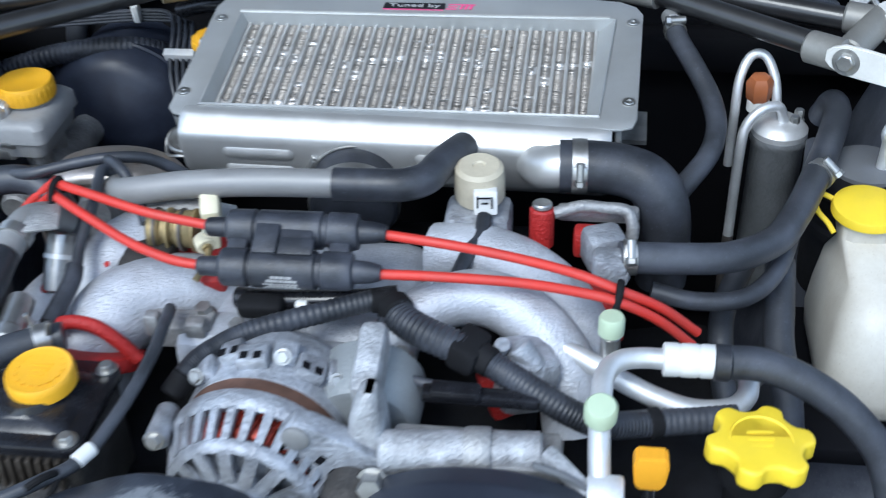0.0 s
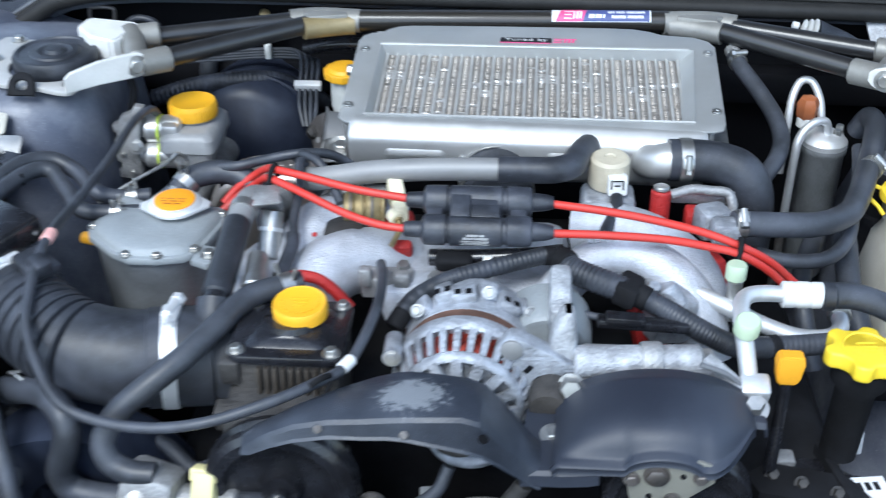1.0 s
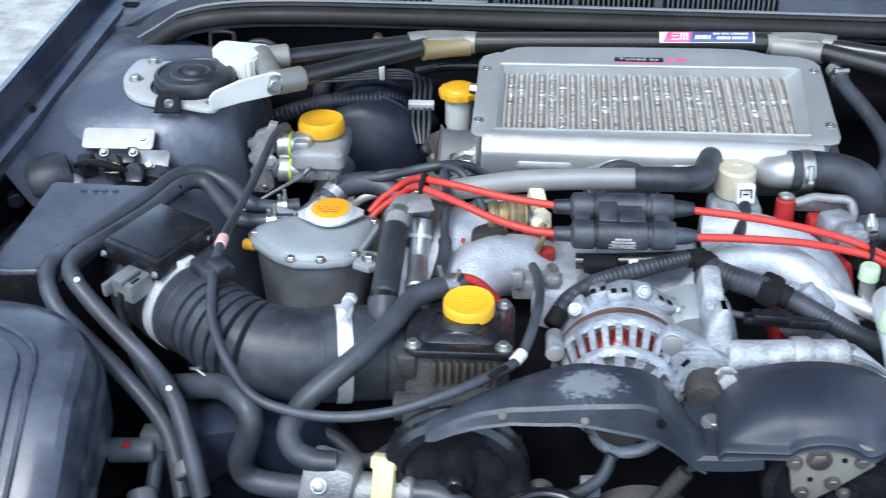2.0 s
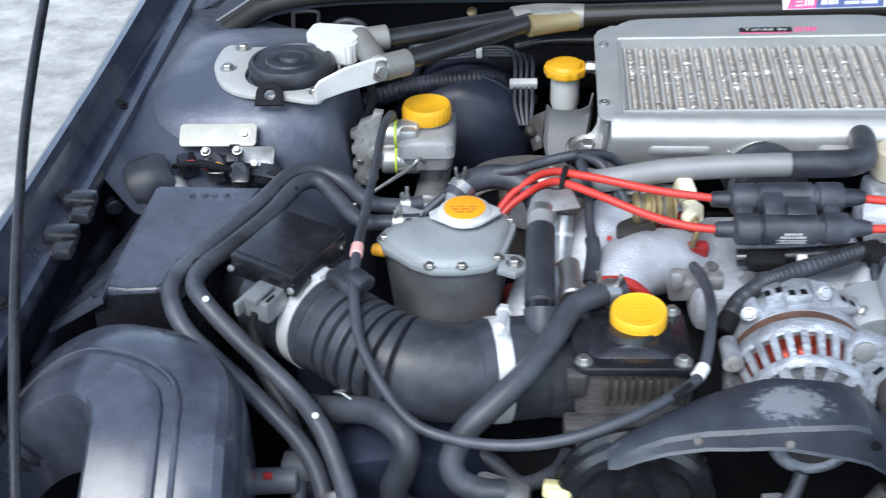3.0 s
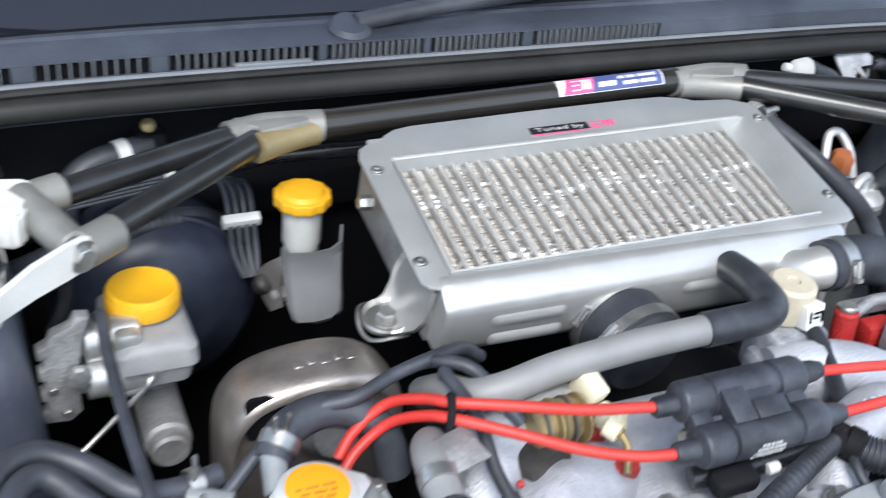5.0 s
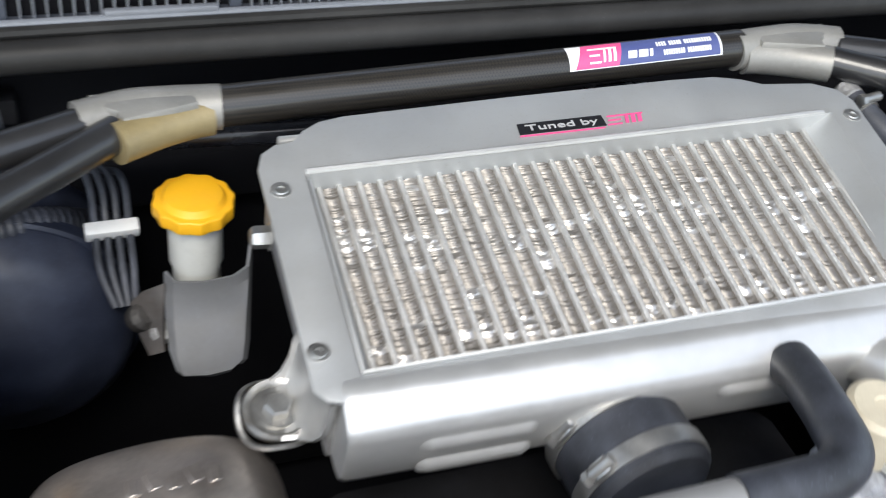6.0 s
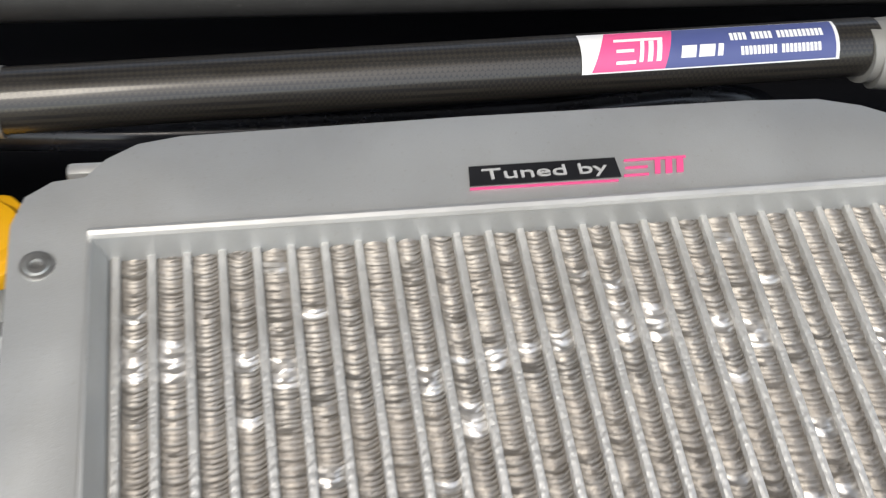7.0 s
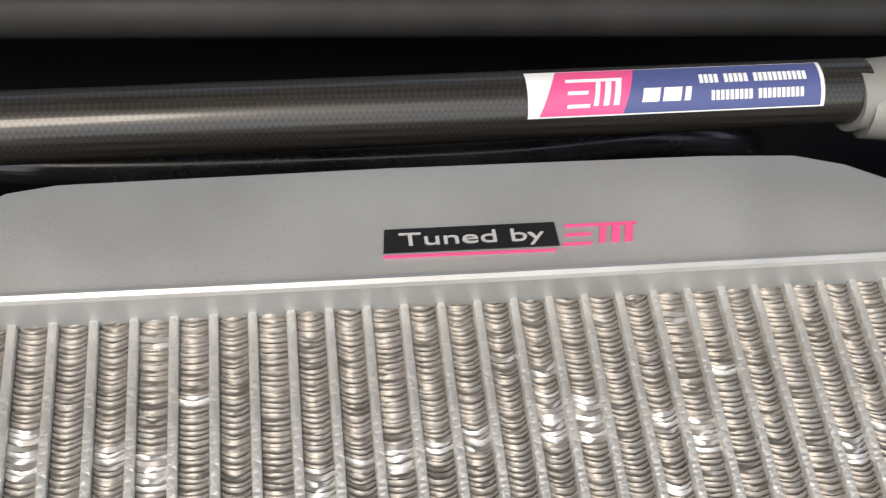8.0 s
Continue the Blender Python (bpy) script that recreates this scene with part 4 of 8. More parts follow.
f = bmesh.new()
rng = random.Random(5)
for q, w, h in ((12, 0.015, 0.0020), (0, 0.022, 0.0022), (-13, 0.027, 0.0013), (-22, 0.020, 0.0013), (-31, 0.027, 0.0012)):
    x, end = -0.0815 - w / 2, -0.0815 + w / 2
    while x < end:
        step = rng.uniform(0.0012, 0.0032)
        box((x + step / 2, 0.676 - 0.0153 * math.cos(radians(q)), 0.8855 + 0.0153 * math.sin(radians(q))), (step, 0.0006, h), 0, (-q, 0, 0), bm=f)
        x += step + rng.uniform(0.0005, 0.0011)
part("print_block", f, grey_print, coil, "small pale printing")
bolt((-0.125, 0.694, 0.876), (0, -0.5, 1), 0.006, 0.006, 1.4, zinc, coil)


def lead(pts, label):
    return hose("ignition_lead", pts, 0.0040, label, "ignition lead", lead_red, "ignition leads", n=10, seg=12)


lead([(-0.350, 0.778, 0.848), (-0.336, 0.786, 0.862), (-0.313, 0.787, 0.880), (-0.296, 0.765, 0.898), (-0.284, 0.746, 0.907), (-0.250, 0.731, 0.908), (-0.20, 0.716, 0.904), (-0.148, 0.708, 0.900)], "red silicone ignition lead tied to its neighbour")
lead([(-0.352, 0.766, 0.842), (-0.337, 0.775, 0.855), (-0.315, 0.776, 0.872), (-0.299, 0.756, 0.891), (-0.286, 0.738, 0.900), (-0.253, 0.716, 0.898), (-0.21, 0.694, 0.890), (-0.175, 0.681, 0.886), (-0.148, 0.676, 0.885)], "red silicone ignition lead tied to its neighbour")
lead([(-0.010, 0.708, 0.8992), (0.041, 0.703, 0.896), (0.088, 0.701, 0.889), (0.136, 0.698, 0.879), (0.172, 0.693, 0.868), (0.206, 0.701, 0.846), (0.236, 0.709, 0.817)], "red silicone ignition lead running over the manifold")
lead([(-0.010, 0.676, 0.8852), (0.039, 0.678, 0.884), (0.098, 0.682, 0.879), (0.145, 0.685, 0.870), (0.172, 0.685, 0.863), (0.204, 0.692, 0.841), (0.232, 0.699, 0.812)], "red silicone ignition lead running over the manifold")
single("lead_clip", tube([(-0.290, 0.734, 0.893), (-0.288, 0.738, 0.908), (-0.285, 0.748, 0.911), (-0.284, 0.750, 0.898)], 0.003, 8), matt_black, "black clip holding two red leads", "clip")
single("lead_clip", tube([(0.170, 0.681, 0.858), (0.172, 0.685, 0.871), (0.173, 0.695, 0.874), (0.173, 0.698, 0.861)], 0.003, 8), matt_black, "black clip holding two red leads", "clip")

# ---- intake manifold ----
manifold = thing("intake_manifold", (-0.05, 0.72, 0.70), "silver painted cast intake manifold with red flanges", "intake manifold")


def runner(pts, r, ends=(1.0, 1.0)):
    return tube(pts, r, 20, 8, lambda k: ends[0] + (ends[1] - ends[0]) * k)


# runners over one bank: two fat bent pipes side by side
part("runner", runner([(-0.165, 0.795, 0.822), (-0.20, 0.785, 0.832), (-0.235, 0.765, 0.832), (-0.258, 0.735, 0.818), (-0.268, 0.712, 0.78)], 0.036, (0.85, 1.0)), silver_paint, manifold, "silver painted runner")
part("runner", runner([(-0.150, 0.735, 0.805), (-0.185, 0.722, 0.820), (-0.222, 0.702, 0.822), (-0.246, 0.672, 0.805), (-0.252, 0.650, 0.77)], 0.037, (0.85, 1.0)), silver_paint, manifold, "silver painted runner")
part("runner", runner([(-0.262, 0.735, 0.82), (-0.300, 0.715, 0.805), (-0.318, 0.690, 0.78), (-0.322, 0.67, 0.74)], 0.027, (1.0, 1.0)), silver_paint, manifold, "silver painted runner")
part("runner", runner([(0.02, 0.775, 0.832), (0.06, 0.765, 0.838), (0.10, 0.750, 0.832), (0.135, 0.725, 0.812), (0.152, 0.70, 0.77)], 0.030, (0.9, 1.0)), silver_paint, manifold, "silver painted runner")
part("runner", runner([(-0.010, 0.655, 0.822), (0.025, 0.688, 0.842), (0.065, 0.703, 0.846), (0.105, 0.693, 0.834), (0.135, 0.668, 0.806), (0.145, 0.648, 0.765)], 0.026, (0.75, 1.05)), silver_paint, manifold, "silver painted runner with raised script")
f = box((-0.07, 0.735, 0.80), (0.17, 0.14, 0.06), 0.022, segs=3)
box((-0.135, 0.66, 0.815), (0.07, 0.05, 0.05), 0.015, bm=f)
box((-0.05, 0.645, 0.805), (0.14, 0.05, 0.05), 0.018, bm=f)
part("plenum", f, silver_paint, manifold, "silver painted plenum")
for k, (x, y) in enumerate(((-0.118, 0.655), (-0.150, 0.672), (-0.100, 0.66), (-0.02, 0.645), (0.012, 0.64))):
    bolt((x, y, 0.838 - 0.006 * (k > 2)), (0, -0.2, 1), 0.007, 0.012, 1.4, zinc, manifold)
# red wrinkle flanges
f = lathe([(0.036, -0.006), (0.0415, -0.005), (0.0425, 0.0), (0.0415, 0.006), (0.036, 0.007)], (-0.2440, 0.652, 0.808), (-0.10, -0.5, -0.86), 36)
part("red_flange", f, red_paint, manifold, "red wrinkle-painted flange")
part("red_flange", tube([(-0.276, 0.646, 0.830), (-0.264, 0.645, 0.842), (-0.248, 0.644, 0.848), (-0.230, 0.643, 0.846), (-0.215, 0.643, 0.834), (-0.200, 0.643, 0.814)], 0.0058, 10), red_paint, manifold)
c, q = Vector((-0.291, 0.705, 0.826)), Vector((-0.288, 0.735, 0.866))
inj = part("injector", rod(c, q, 0.0115), zinc, manifold, "pale metal injector")
part("band", lathe([(0.0117, -0.002), (0.0125, -0.002), (0.0125, 0.002), (0.0117, 0.002)], c.lerp(q, 0.6), q - c, 20), bright_pipe, inj)
for x, y, z, w in ((-0.296, 0.702, 0.834, 0.006), (-0.243, 0.712, 0.853, 0.003), (-0.302, 0.655, 0.80, 0.006)):
    part("paint_spot", lathe([(w, 0), (w * 0.8, 0.0012), (0, 0.0016)], (x, y, z), (-0.3, -0.5, 0.8), 8), red_paint, manifold)
f = box((0.095, 0.655, 0.80), (0.05, 0.02, 0.05), 0.006, (0, -15, 20))
part("red_flange", f, red_paint, manifold)
f = box((0.155, 0.745, 0.80), (0.035, 0.04, 0.05), 0.006, (0, -15, 20))
part("red_flange", f, red_paint, manifold)
f = box((-0.185, 0.765, 0.822), (0.075, 0.035, 0.05), 0.008, (0, 0, 5))
part("red_flange", f, red_paint, manifold)
f = box((-0.33, 0.69, 0.745), (0.05, 0.12, 0.06), 0.01, (0, 20, 0))
part("red_cover", f, red_paint, manifold, "red wrinkle-painted cylinder cover")
f = bmesh.new()
for k in range(9):
    x = 0.028 + 0.0085 * k
    y, z = 0.6905 + 0.010 * math.sin((k + 2) * 0.28), 0.8695 - 0.0000028 * (k * 8.5) ** 2
    box((x, y - 0.004, z), (0.003 + 0.0015 * (k % 3 == 1), 0.007, 0.0016), 0.0004, (18, 0, 15), 1, f)
part("raised_script", f, silver_paint, manifold)
part("red_flange", box((-0.158, 0.716, 0.836), (0.026, 0.014, 0.020), 0.005, (15, 0, 0)), red_paint, manifold)
# throttle bracket beside the alternator
f = box((-0.165, 0.662, 0.832), (0.050, 0.022, 0.024), 0.003, (8, 0, 0))
box((-0.185, 0.652, 0.845), (0.012, 0.012, 0.02), 0.003, bm=f)
box((-0.15, 0.65, 0.845), (0.016, 0.014, 0.014), 0.003, bm=f)
part("throttle_bracket", f, alloy_dirty, manifold)

# ---- engine block under it all ----
eng = thing("engine", (-0.06, 0.74, 0.49), "engine block between its accessories, near-black to look shaded", "engine")
# block and heads in plain black: the deep bay's shade as colour
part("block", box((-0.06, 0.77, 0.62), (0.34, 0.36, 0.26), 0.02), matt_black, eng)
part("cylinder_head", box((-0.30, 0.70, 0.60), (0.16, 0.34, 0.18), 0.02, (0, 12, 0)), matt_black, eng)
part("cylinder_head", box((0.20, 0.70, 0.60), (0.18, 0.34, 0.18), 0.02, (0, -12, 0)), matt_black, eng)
part("rocker_cover", box((0.27, 0.68, 0.60), (0.06, 0.26, 0.10), 0.015, (0, -10, 0)), steel_dark, eng)

# ---- alternator ----
alt = thing("alternator", (-0.085, 0.59, 0.73), "silver cast alternator with open vent slots", "alternator")
# rear housing, stator band, front housing turned about the pulley axis
back = Vector((0.07, 1, 0)).normalized()
o = Vector((-0.088, 0.52, 0.792))
part("rear_housing", lathe([(0.02, 0.140), (0.045, 0.138), (0.056, 0.130), (0.0620, 0.118), (0.0640, 0.092), (0.0645, 0.071), (0.0635, 0.067), (0.060, 0.065)], o, back, 56), alloy, alt, "pale cast rear bracket")
part("stator", lathe([(0.058, 0.086), (0.0625, 0.085), (0.0630, 0.078), (0.0630, 0.058), (0.0625, 0.052), (0.058, 0.051)], o, back, 56), stator_brown, alt, "rust-brown stator band")
part("winding", lathe([(0.045, 0.05), (0.055, 0.050), (0.0560, 0.036), (0.052, 0.024), (0.046, 0.020), (0.03, 0.020)], o, back, 60), coil_red, alt, "dark red copper winding")
for k in range(48):
    q = 2 * math.pi * (k + 0.3) / 48
    d = Vector((math.cos(q), 0, math.sin(q)))
    if d.z > 0.1:
        part("winding_loop", tube([o + d * 0.0565 + back * 0.040, o + d * 0.0555 + back * 0.028 + Vector((-d.z, 0, d.x)) * 0.003, o + d * 0.051 + back * 0.018 + Vector((-d.z, 0, d.x)) * 0.004], 0.0017, 5, 2), coil_red, alt)
part("front_ring", lathe([(0.0600, 0.052), (0.0665, 0.052), (0.0675, 0.049), (0.0675, 0.042), (0.0660, 0.0375), (0.0635, 0.0355), (0.0605, 0.040)], o, back, 64), alloy, alt, "pale cast rim")
part("mid_ring", lathe([(0.0525, 0.018), (0.0552, 0.0150), (0.0552, 0.0115), (0.053, 0.0075), (0.0495, 0.006), (0.0485, 0.009), (0.0490, 0.014)], o, back, 64), alloy, alt)
part("hub", lathe([(0.018, -0.004), (0.024, -0.004), (0.028, 0.0), (0.028, 0.01), (0.02, 0.012)], o, back, 40), alloy, alt)
a_, s_, u_ = frame_of(back)
for k in range(30):
    q = 2 * math.pi * k / 30
    d = s_ * math.cos(q) + u_ * math.sin(q)
    t = back.cross(d)
    p0, p1 = o + d * 0.0545 + back * 0.0135, o + d * 0.0640 + back * 0.0400
    n = (p1 - p0).cross(t).normalized()
    w0, w1 = t * 0.0027, t * 0.0034
    part("vent_bar", loft([[p0 - w0 + n * 0.0022, p0 + w0 + n * 0.0022, p0 + w0 - n * 0.0022, p0 - w0 - n * 0.0022],
                           [p1 - w1 + n * 0.0022, p1 + w1 + n * 0.0022, p1 + w1 - n * 0.0022, p1 - w1 - n * 0.0022]]), alloy, alt)
    if k % 2 == 0:
        p0, p1 = o + d * 0.026 + back * 0.001, o + d * 0.0505 + back * 0.0085
        n = (p1 - p0).cross(t).normalized()
        part("spoke", loft([[p0 - w0 * 1.7 + n * 0.002, p0 + w0 * 1.7 + n * 0.002, p0 + w0 * 1.7 - n * 0.002, p0 - w0 * 1.7 - n * 0.002],
                            [p1 - w0 * 1.7 + n * 0.002, p1 + w0 * 1.7 + n * 0.002, p1 + w0 * 1.7 - n * 0.002, p1 - w0 * 1.7 - n * 0.002]]), alloy, alt)
# lug arm to the pivot bolt: a cast triangle with two slots
lug = prism([(-0.058, 0.846), (-0.046, 0.859), (-0.033, 0.855), (0.012, 0.830), (0.020, 0.820), (0.020, 0.806), (0.008, 0.799), (-0.012, 0.802), (-0.022, 0.790), (-0.035, 0.772), (-0.05, 0.79)], 0, 0.018, 0.0025, Matrix.Translation((0, 0.558, 0)) @ pose(0, 0, 0, 90))
part("mounting_lug", lug, alloy, alt, "pale cast lug", 30)
for x, z, w in ((-0.056, 0.8375, 0.0095), (-0.030, 0.826, 0.010), (-0.022, 0.8145, 0.009)):
    part("slot", box((x, 0.5405, z), (0.0052, 0.0024, w), 0.001, (0, 38, 0)), shade_black, alt)
part("boss", lathe([(0.0098, 0), (0.0098, 0.003), (0.0085, 0.004), (0, 0.0042)], (-0.045, 0.5405, 0.8470), (0, -1, 0), 24), grey_pipe, alt)
part("boss", lathe([(0.009, 0), (0.0085, 0.002), (0.0085, 0.03), (0.007, 0.031)], o + Vector((-0.062, 0.028, 0.034)), (0, 1, 0), 24), alloy, alt)
part("pivot_bush", lathe([(0.010, 0), (0.0165, 0.002), (0.0185, 0.010), (0.0185, 0.030), (0.014, 0.032)], (-0.012, 0.516, 0.800), (0.1, 1, 0.15), 32), grimy_iron, alt, "dull grey bush")
bolt((0.007, 0.533, 0.816), (0, -1, 0.35), 0.0098, 0.014, 1.15, zinc, alt)
bolt(o + Vector((-0.062, 0.026, 0.036)), (0, -1, 0.4), 0.0055, 0.005, 1.3, zinc, alt)
part("pulley", lathe([(0.010, -0.034), (0.022, -0.034), (0.024, -0.032), (0.020, -0.028), (0.024, -0.024), (0.020, -0.020), (0.024, -0.016), (0.022, -0.014), (0.012, -0.012)], o, back, 40), grimy_iron, alt)
part("lower_ring", tube([(-0.080 + 0.031 * math.cos(radians(a)), 0.522, 0.761 + 0.028 * math.sin(radians(a))) for a in range(185, 361, 16)], 0.0065, 12), alloy, alt)
# rear bracket: cast ears with square pockets along its edge
for k, (q, w) in enumerate(((132, 0.020), (112, 0.018), (96, 0.024), (78, 0.018), (60, 0.022), (44, 0.016))):
    d = Vector((math.cos(radians(q)), 0, math.sin(radians(q))))
    c = o + d * 0.068 + back * (0.084 + 0.008 * (k % 2))
    ear_ = part("cast_ear", box(c, (w, 0.020, 0.011), 0.003, (0, 90 - q, 4)), alloy, alt)
    if k in (1, 2, 4):
        for e in (-0.005, 0.005):
            part("pocket", box(c + Vector((-d.z, 0, d.x)) * e + d * 0.0058 - Vector((0, 0.004, 0)), (0.0055, 0.007, 0.0006), 0, (0, 90 - q, 4)), shade_black, ear_)
    else:
        bolt(c + d * 0.005 - Vector((0, 0.010, 0)), (d.x * 0.4, -0.8, 0.5), 0.0048, 0.004, 1.3, zinc, alt)
part("rear_dome", lathe([(0.02, 0), (0.036, 0.003), (0.041, 0.010), (0.042, 0.03), (0.041, 0.05), (0.03, 0.058)], (-0.012, 0.592, 0.806), (0, 1, 0.1), 40), header_paint, alt)

nudge(alt, 0.001, -0.006, 0.006)

# ---- compressor bracket: a horizontal cast tube with an upright arm ----
br = thing("accessory_bracket", (0.09, 0.60, 0.76), "silver cast accessory bracket behind the belt cover", "bracket")
part("tube", rod((0.024, 0.592, 0.809), (0.136, 0.600, 0.809), 0.0150, seg=24), bracket_alloy, br)
part("collar", lathe([(0.0175, 0), (0.0185, 0.002), (0.0185, 0.016), (0.0175, 0.018)], (0.083, 0.5955, 0.809), (1, 0.06, 0), 28), alloy_dirty, br)
f = loft([[(x, y, z) for x, y in rounded(0.000 + g, 0.585 + g, 0.028 - g * 0.4, 0.628 - g, 0.007)] for z, g in ((0.79, 0.0), (0.835, 0.004), (0.852, 0.010), (0.856, 0.014))])
part("upright", f, bracket_alloy, br, "whitish cast upright")
part("arm", box((0.012, 0.640, 0.842), (0.020, 0.06, 0.034), 0.006, (15, 0, 0)), bracket_alloy, br)
part("foot", box((0.09, 0.60, 0.797), (0.12, 0.04, 0.03), 0.006), alloy_dirty, br)
part("stay", box((0.160, 0.578, 0.806), (0.06, 0.012, 0.010), 0.003, (0, 25, -35)), bracket_alloy, br)
nudge(br, -0.014, -0.046, 0.024)
f = box((0.075, 0.600, 0.838), (0.085, 0.013, 0.010), 0.003, (0, 5, 4))
box((0.058, 0.596, 0.846), (0.036, 0.014, 0.008), 0.002, (0, 6, 4), bm=f)
single("wiring_plug", f, shiny_black, "black wiring plug beside the cast bracket", "plug")
f = box((0.10, 0.665, 0.815), (0.045, 0.045, 0.05), 0.01, (0, 10, 25))
rod((0.11, 0.655, 0.83), (0.095, 0.66, 0.848), 0.010, bm=f)
rod((0.082, 0.66, 0.84), (0.085, 0.655, 0.853), 0.006, bm=f)
nudge(single("pressure_switch_block", f, alloy, "dull cast fitting where the alloy pipe ends", "pipe fitting"), 0.003, -0.017, 0.003)

# ---- belt cover ----
cover = thing("belt_cover", (-0.05, 0.48, 0.76), "dusty black plastic belt cover with a pale scuff", "belt cover")
# bend line of the arm: x, height and depth of the front fold, height of the back edge, depth of the front face
spine = ((-0.256, 0.823, 0.449, 0.826, 0.005), (-0.247, 0.828, 0.447, 0.831, 0.008), (-0.230, 0.838, 0.447, 0.836, 0.010), (-0.209, 0.847, 0.447, 0.842, 0.012), (-0.180, 0.853, 0.447, 0.848, 0.013),
         (-0.151, 0.855, 0.447, 0.855, 0.015), (-0.131, 0.857, 0.447, 0.861, 0.016), (-0.118, 0.858, 0.447, 0.862, 0.018), (-0.095, 0.859, 0.447, 0.860, 0.024), (-0.072, 0.860, 0.447, 0.857, 0.030), (-0.058, 0.854, 0.449, 0.850, 0.030), (-0.044, 0.834, 0.453, 0.832, 0.023),
         (-0.032, 0.812, 0.461, 0.814, 0.018), (-0.022, 0.797, 0.468, 0.798, 0.018), (-0.014, 0.791, 0.470, 0.791, 0.018))
rings = []
for x, z, y0, zb, dr in spine:
    yb = 0.507 - 0.040 * min(1.0, max(0.0, (-0.165 - x) / 0.09))
    ym = min(0.485, yb - 0.008)
    rings.append([(x, yb, zb - 0.012), (x, yb, zb - 0.002), (x, yb - 0.0025, zb), (x, ym, zb * 0.6 + z * 0.4 + 0.002), (x, y0 + 0.010, z + 0.0015), (x, y0 + 0.004, z), (x, y0 + 0.001, z - 0.003),
                  (x, y0 - 0.001, z - dr + 0.001), (x, y0 - 0.003, z - dr - 0.001), (x, y0 - 0.0005, z - dr - 0.002), (x, y0 + 0.004, z - dr), (x, y0 + 0.005, z - 0.006), (x, y0 + 0.012, z - 0.003), (x, ym, zb * 0.6 + z * 0.4 - 0.003), (x, yb - 0.004, zb - 0.004), (x, yb - 0.004, zb - 0.012)])
part("arm", loft(rings), cover_plastic, cover, "scuffed black plastic arm", 28)
for x, y, z in ((-0.153, 0.487, 0.8535), (-0.055, 0.4455, 0.844)):
    part("hole", lathe([(0.0042, 0.0), (0.0042, 0.0012), (0, 0.0012)], (x, y, z), (0.0 if x > -0.1 else -0.1, -1 if x > -0.1 else -0.1, 0.1 if x > -0.1 else 1), 16), shade_black, cover)
for x, z in ((-0.187, 0.8480), (-0.118, 0.8450)):
    bolt((x, 0.4455 if x < -0.1 else 0.466, z), (0, -1, 0.4), 0.0026, 0.002, 1.3, steel_dark, cover, "pin")
# dome over the pulley: half drum, soft shoulder, ledge and a dark flange below it
grid = []
for k in range(41):
    x = -0.004 + 0.167 * k / 40
    u = min(1.0, (0.088 - x) / 0.094 if x < 0.088 else (x - 0.088) / 0.076)
    zc = 0.791 + 0.0385 * (1 - u ** 2.1) ** 0.62
    bump = max(0.0, 1 - ((x - 0.085) / 0.030) ** 2)
    zl = min(zc, 0.8015 + 0.0115 * bump ** 0.6)
    d = zc - zl
    turn = 0.62 * max(0.0, (x - 0.122) / 0.041) ** 1.7
    grid.append([(x, 0.565, zc - 0.012), (x, 0.5635, zc - 0.003), (x, 0.560, zc - 0.0005), (x, 0.5495, zc), (x, 0.5475, zc + 0.0012), (x, 0.543, zc + 0.001), (x, 0.51, zc + 0.001), (x, 0.498, zc - d * 0.04), (x, 0.489, zc - d * 0.16), (x, 0.482, zc - d * 0.38), (x, 0.4775, zc - d * 0.66), (x, 0.475, zl + d * 0.12), (x, 0.4725, zl), (x, 0.466, zl - 0.0005), (x, 0.4645, zl - 0.002), (x, 0.4665, zl - 0.003), (x, 0.4675, zl - 0.009), (x, 0.4665, zl - 0.0105)])
    grid[-1] = [(x, y + turn * (0.565 - y), z) for x, y, z in grid[-1]]
part("dome", sheet(grid, 0.003), dome_plastic, cover, "smooth dark plastic dome", 50)
grid = []
for y, dz in ((0.553, -0.012), (0.551, -0.002), (0.545, 0.0), (0.52, 0.001), (0.478, 0.0), (0.4705, -0.001), (0.4675, -0.004), (0.4665, -0.015)):
    grid.append([(x, y, z + dz) for x, z in ((-0.030, 0.7905), (-0.015, 0.7915), (0.004, 0.7915), (0.016, 0.7925), (0.026, 0.7935), (0.034, 0.7955))])
part("web", sheet(grid, 0.003), dome_plastic, cover, sharp=30)
part("strengthening_rib", tube([(0.010, 0.525, 0.7935), (0.016, 0.540, 0.798), (0.026, 0.5515, 0.808)], 0.0018, 8), cover_plastic, cover)
grid = []
for y, dz in ((0.575, -0.012), (0.573, -0.002), (0.565, 0.0), (0.545, 0.0), (0.535, -0.001), (0.532, -0.006)):
    grid.append([(x, y, z + dz) for x, z in ((0.140, 0.799), (0.152, 0.797), (0.164, 0.796), (0.172, 0.795), (0.174, 0.787))])
part("web", sheet(grid, 0.003), dome_plastic, cover, sharp=30)
part("strengthening_rib", tube([(0.118, 0.566, 0.830), (0.140, 0.567, 0.820), (0.156, 0.568, 0.806), (0.176, 0.568, 0.799)], 0.0026, 8), grey_plastic, cover)
bolt((-0.005, 0.513, 0.792), (0.05, -0.2, 1), 0.0072, 0.006, 1.6, zinc, cover)
bolt((0.163, 0.550, 0.797), (0, -0.5, 1), 0.0085, 0.012, 1.5, zinc, cover)
f = prism([(0.054, 0.795), (0.060, 0.752), (0.078, 0.744), (0.094, 0.756), (0.126, 0.784), (0.127, 0.800), (0.112, 0.806), (0.06, 0.806)], 0, 0.004, 0.001, Matrix.Translation((0, 0.4745, 0)) @ pose(0, 0, 0, 90))
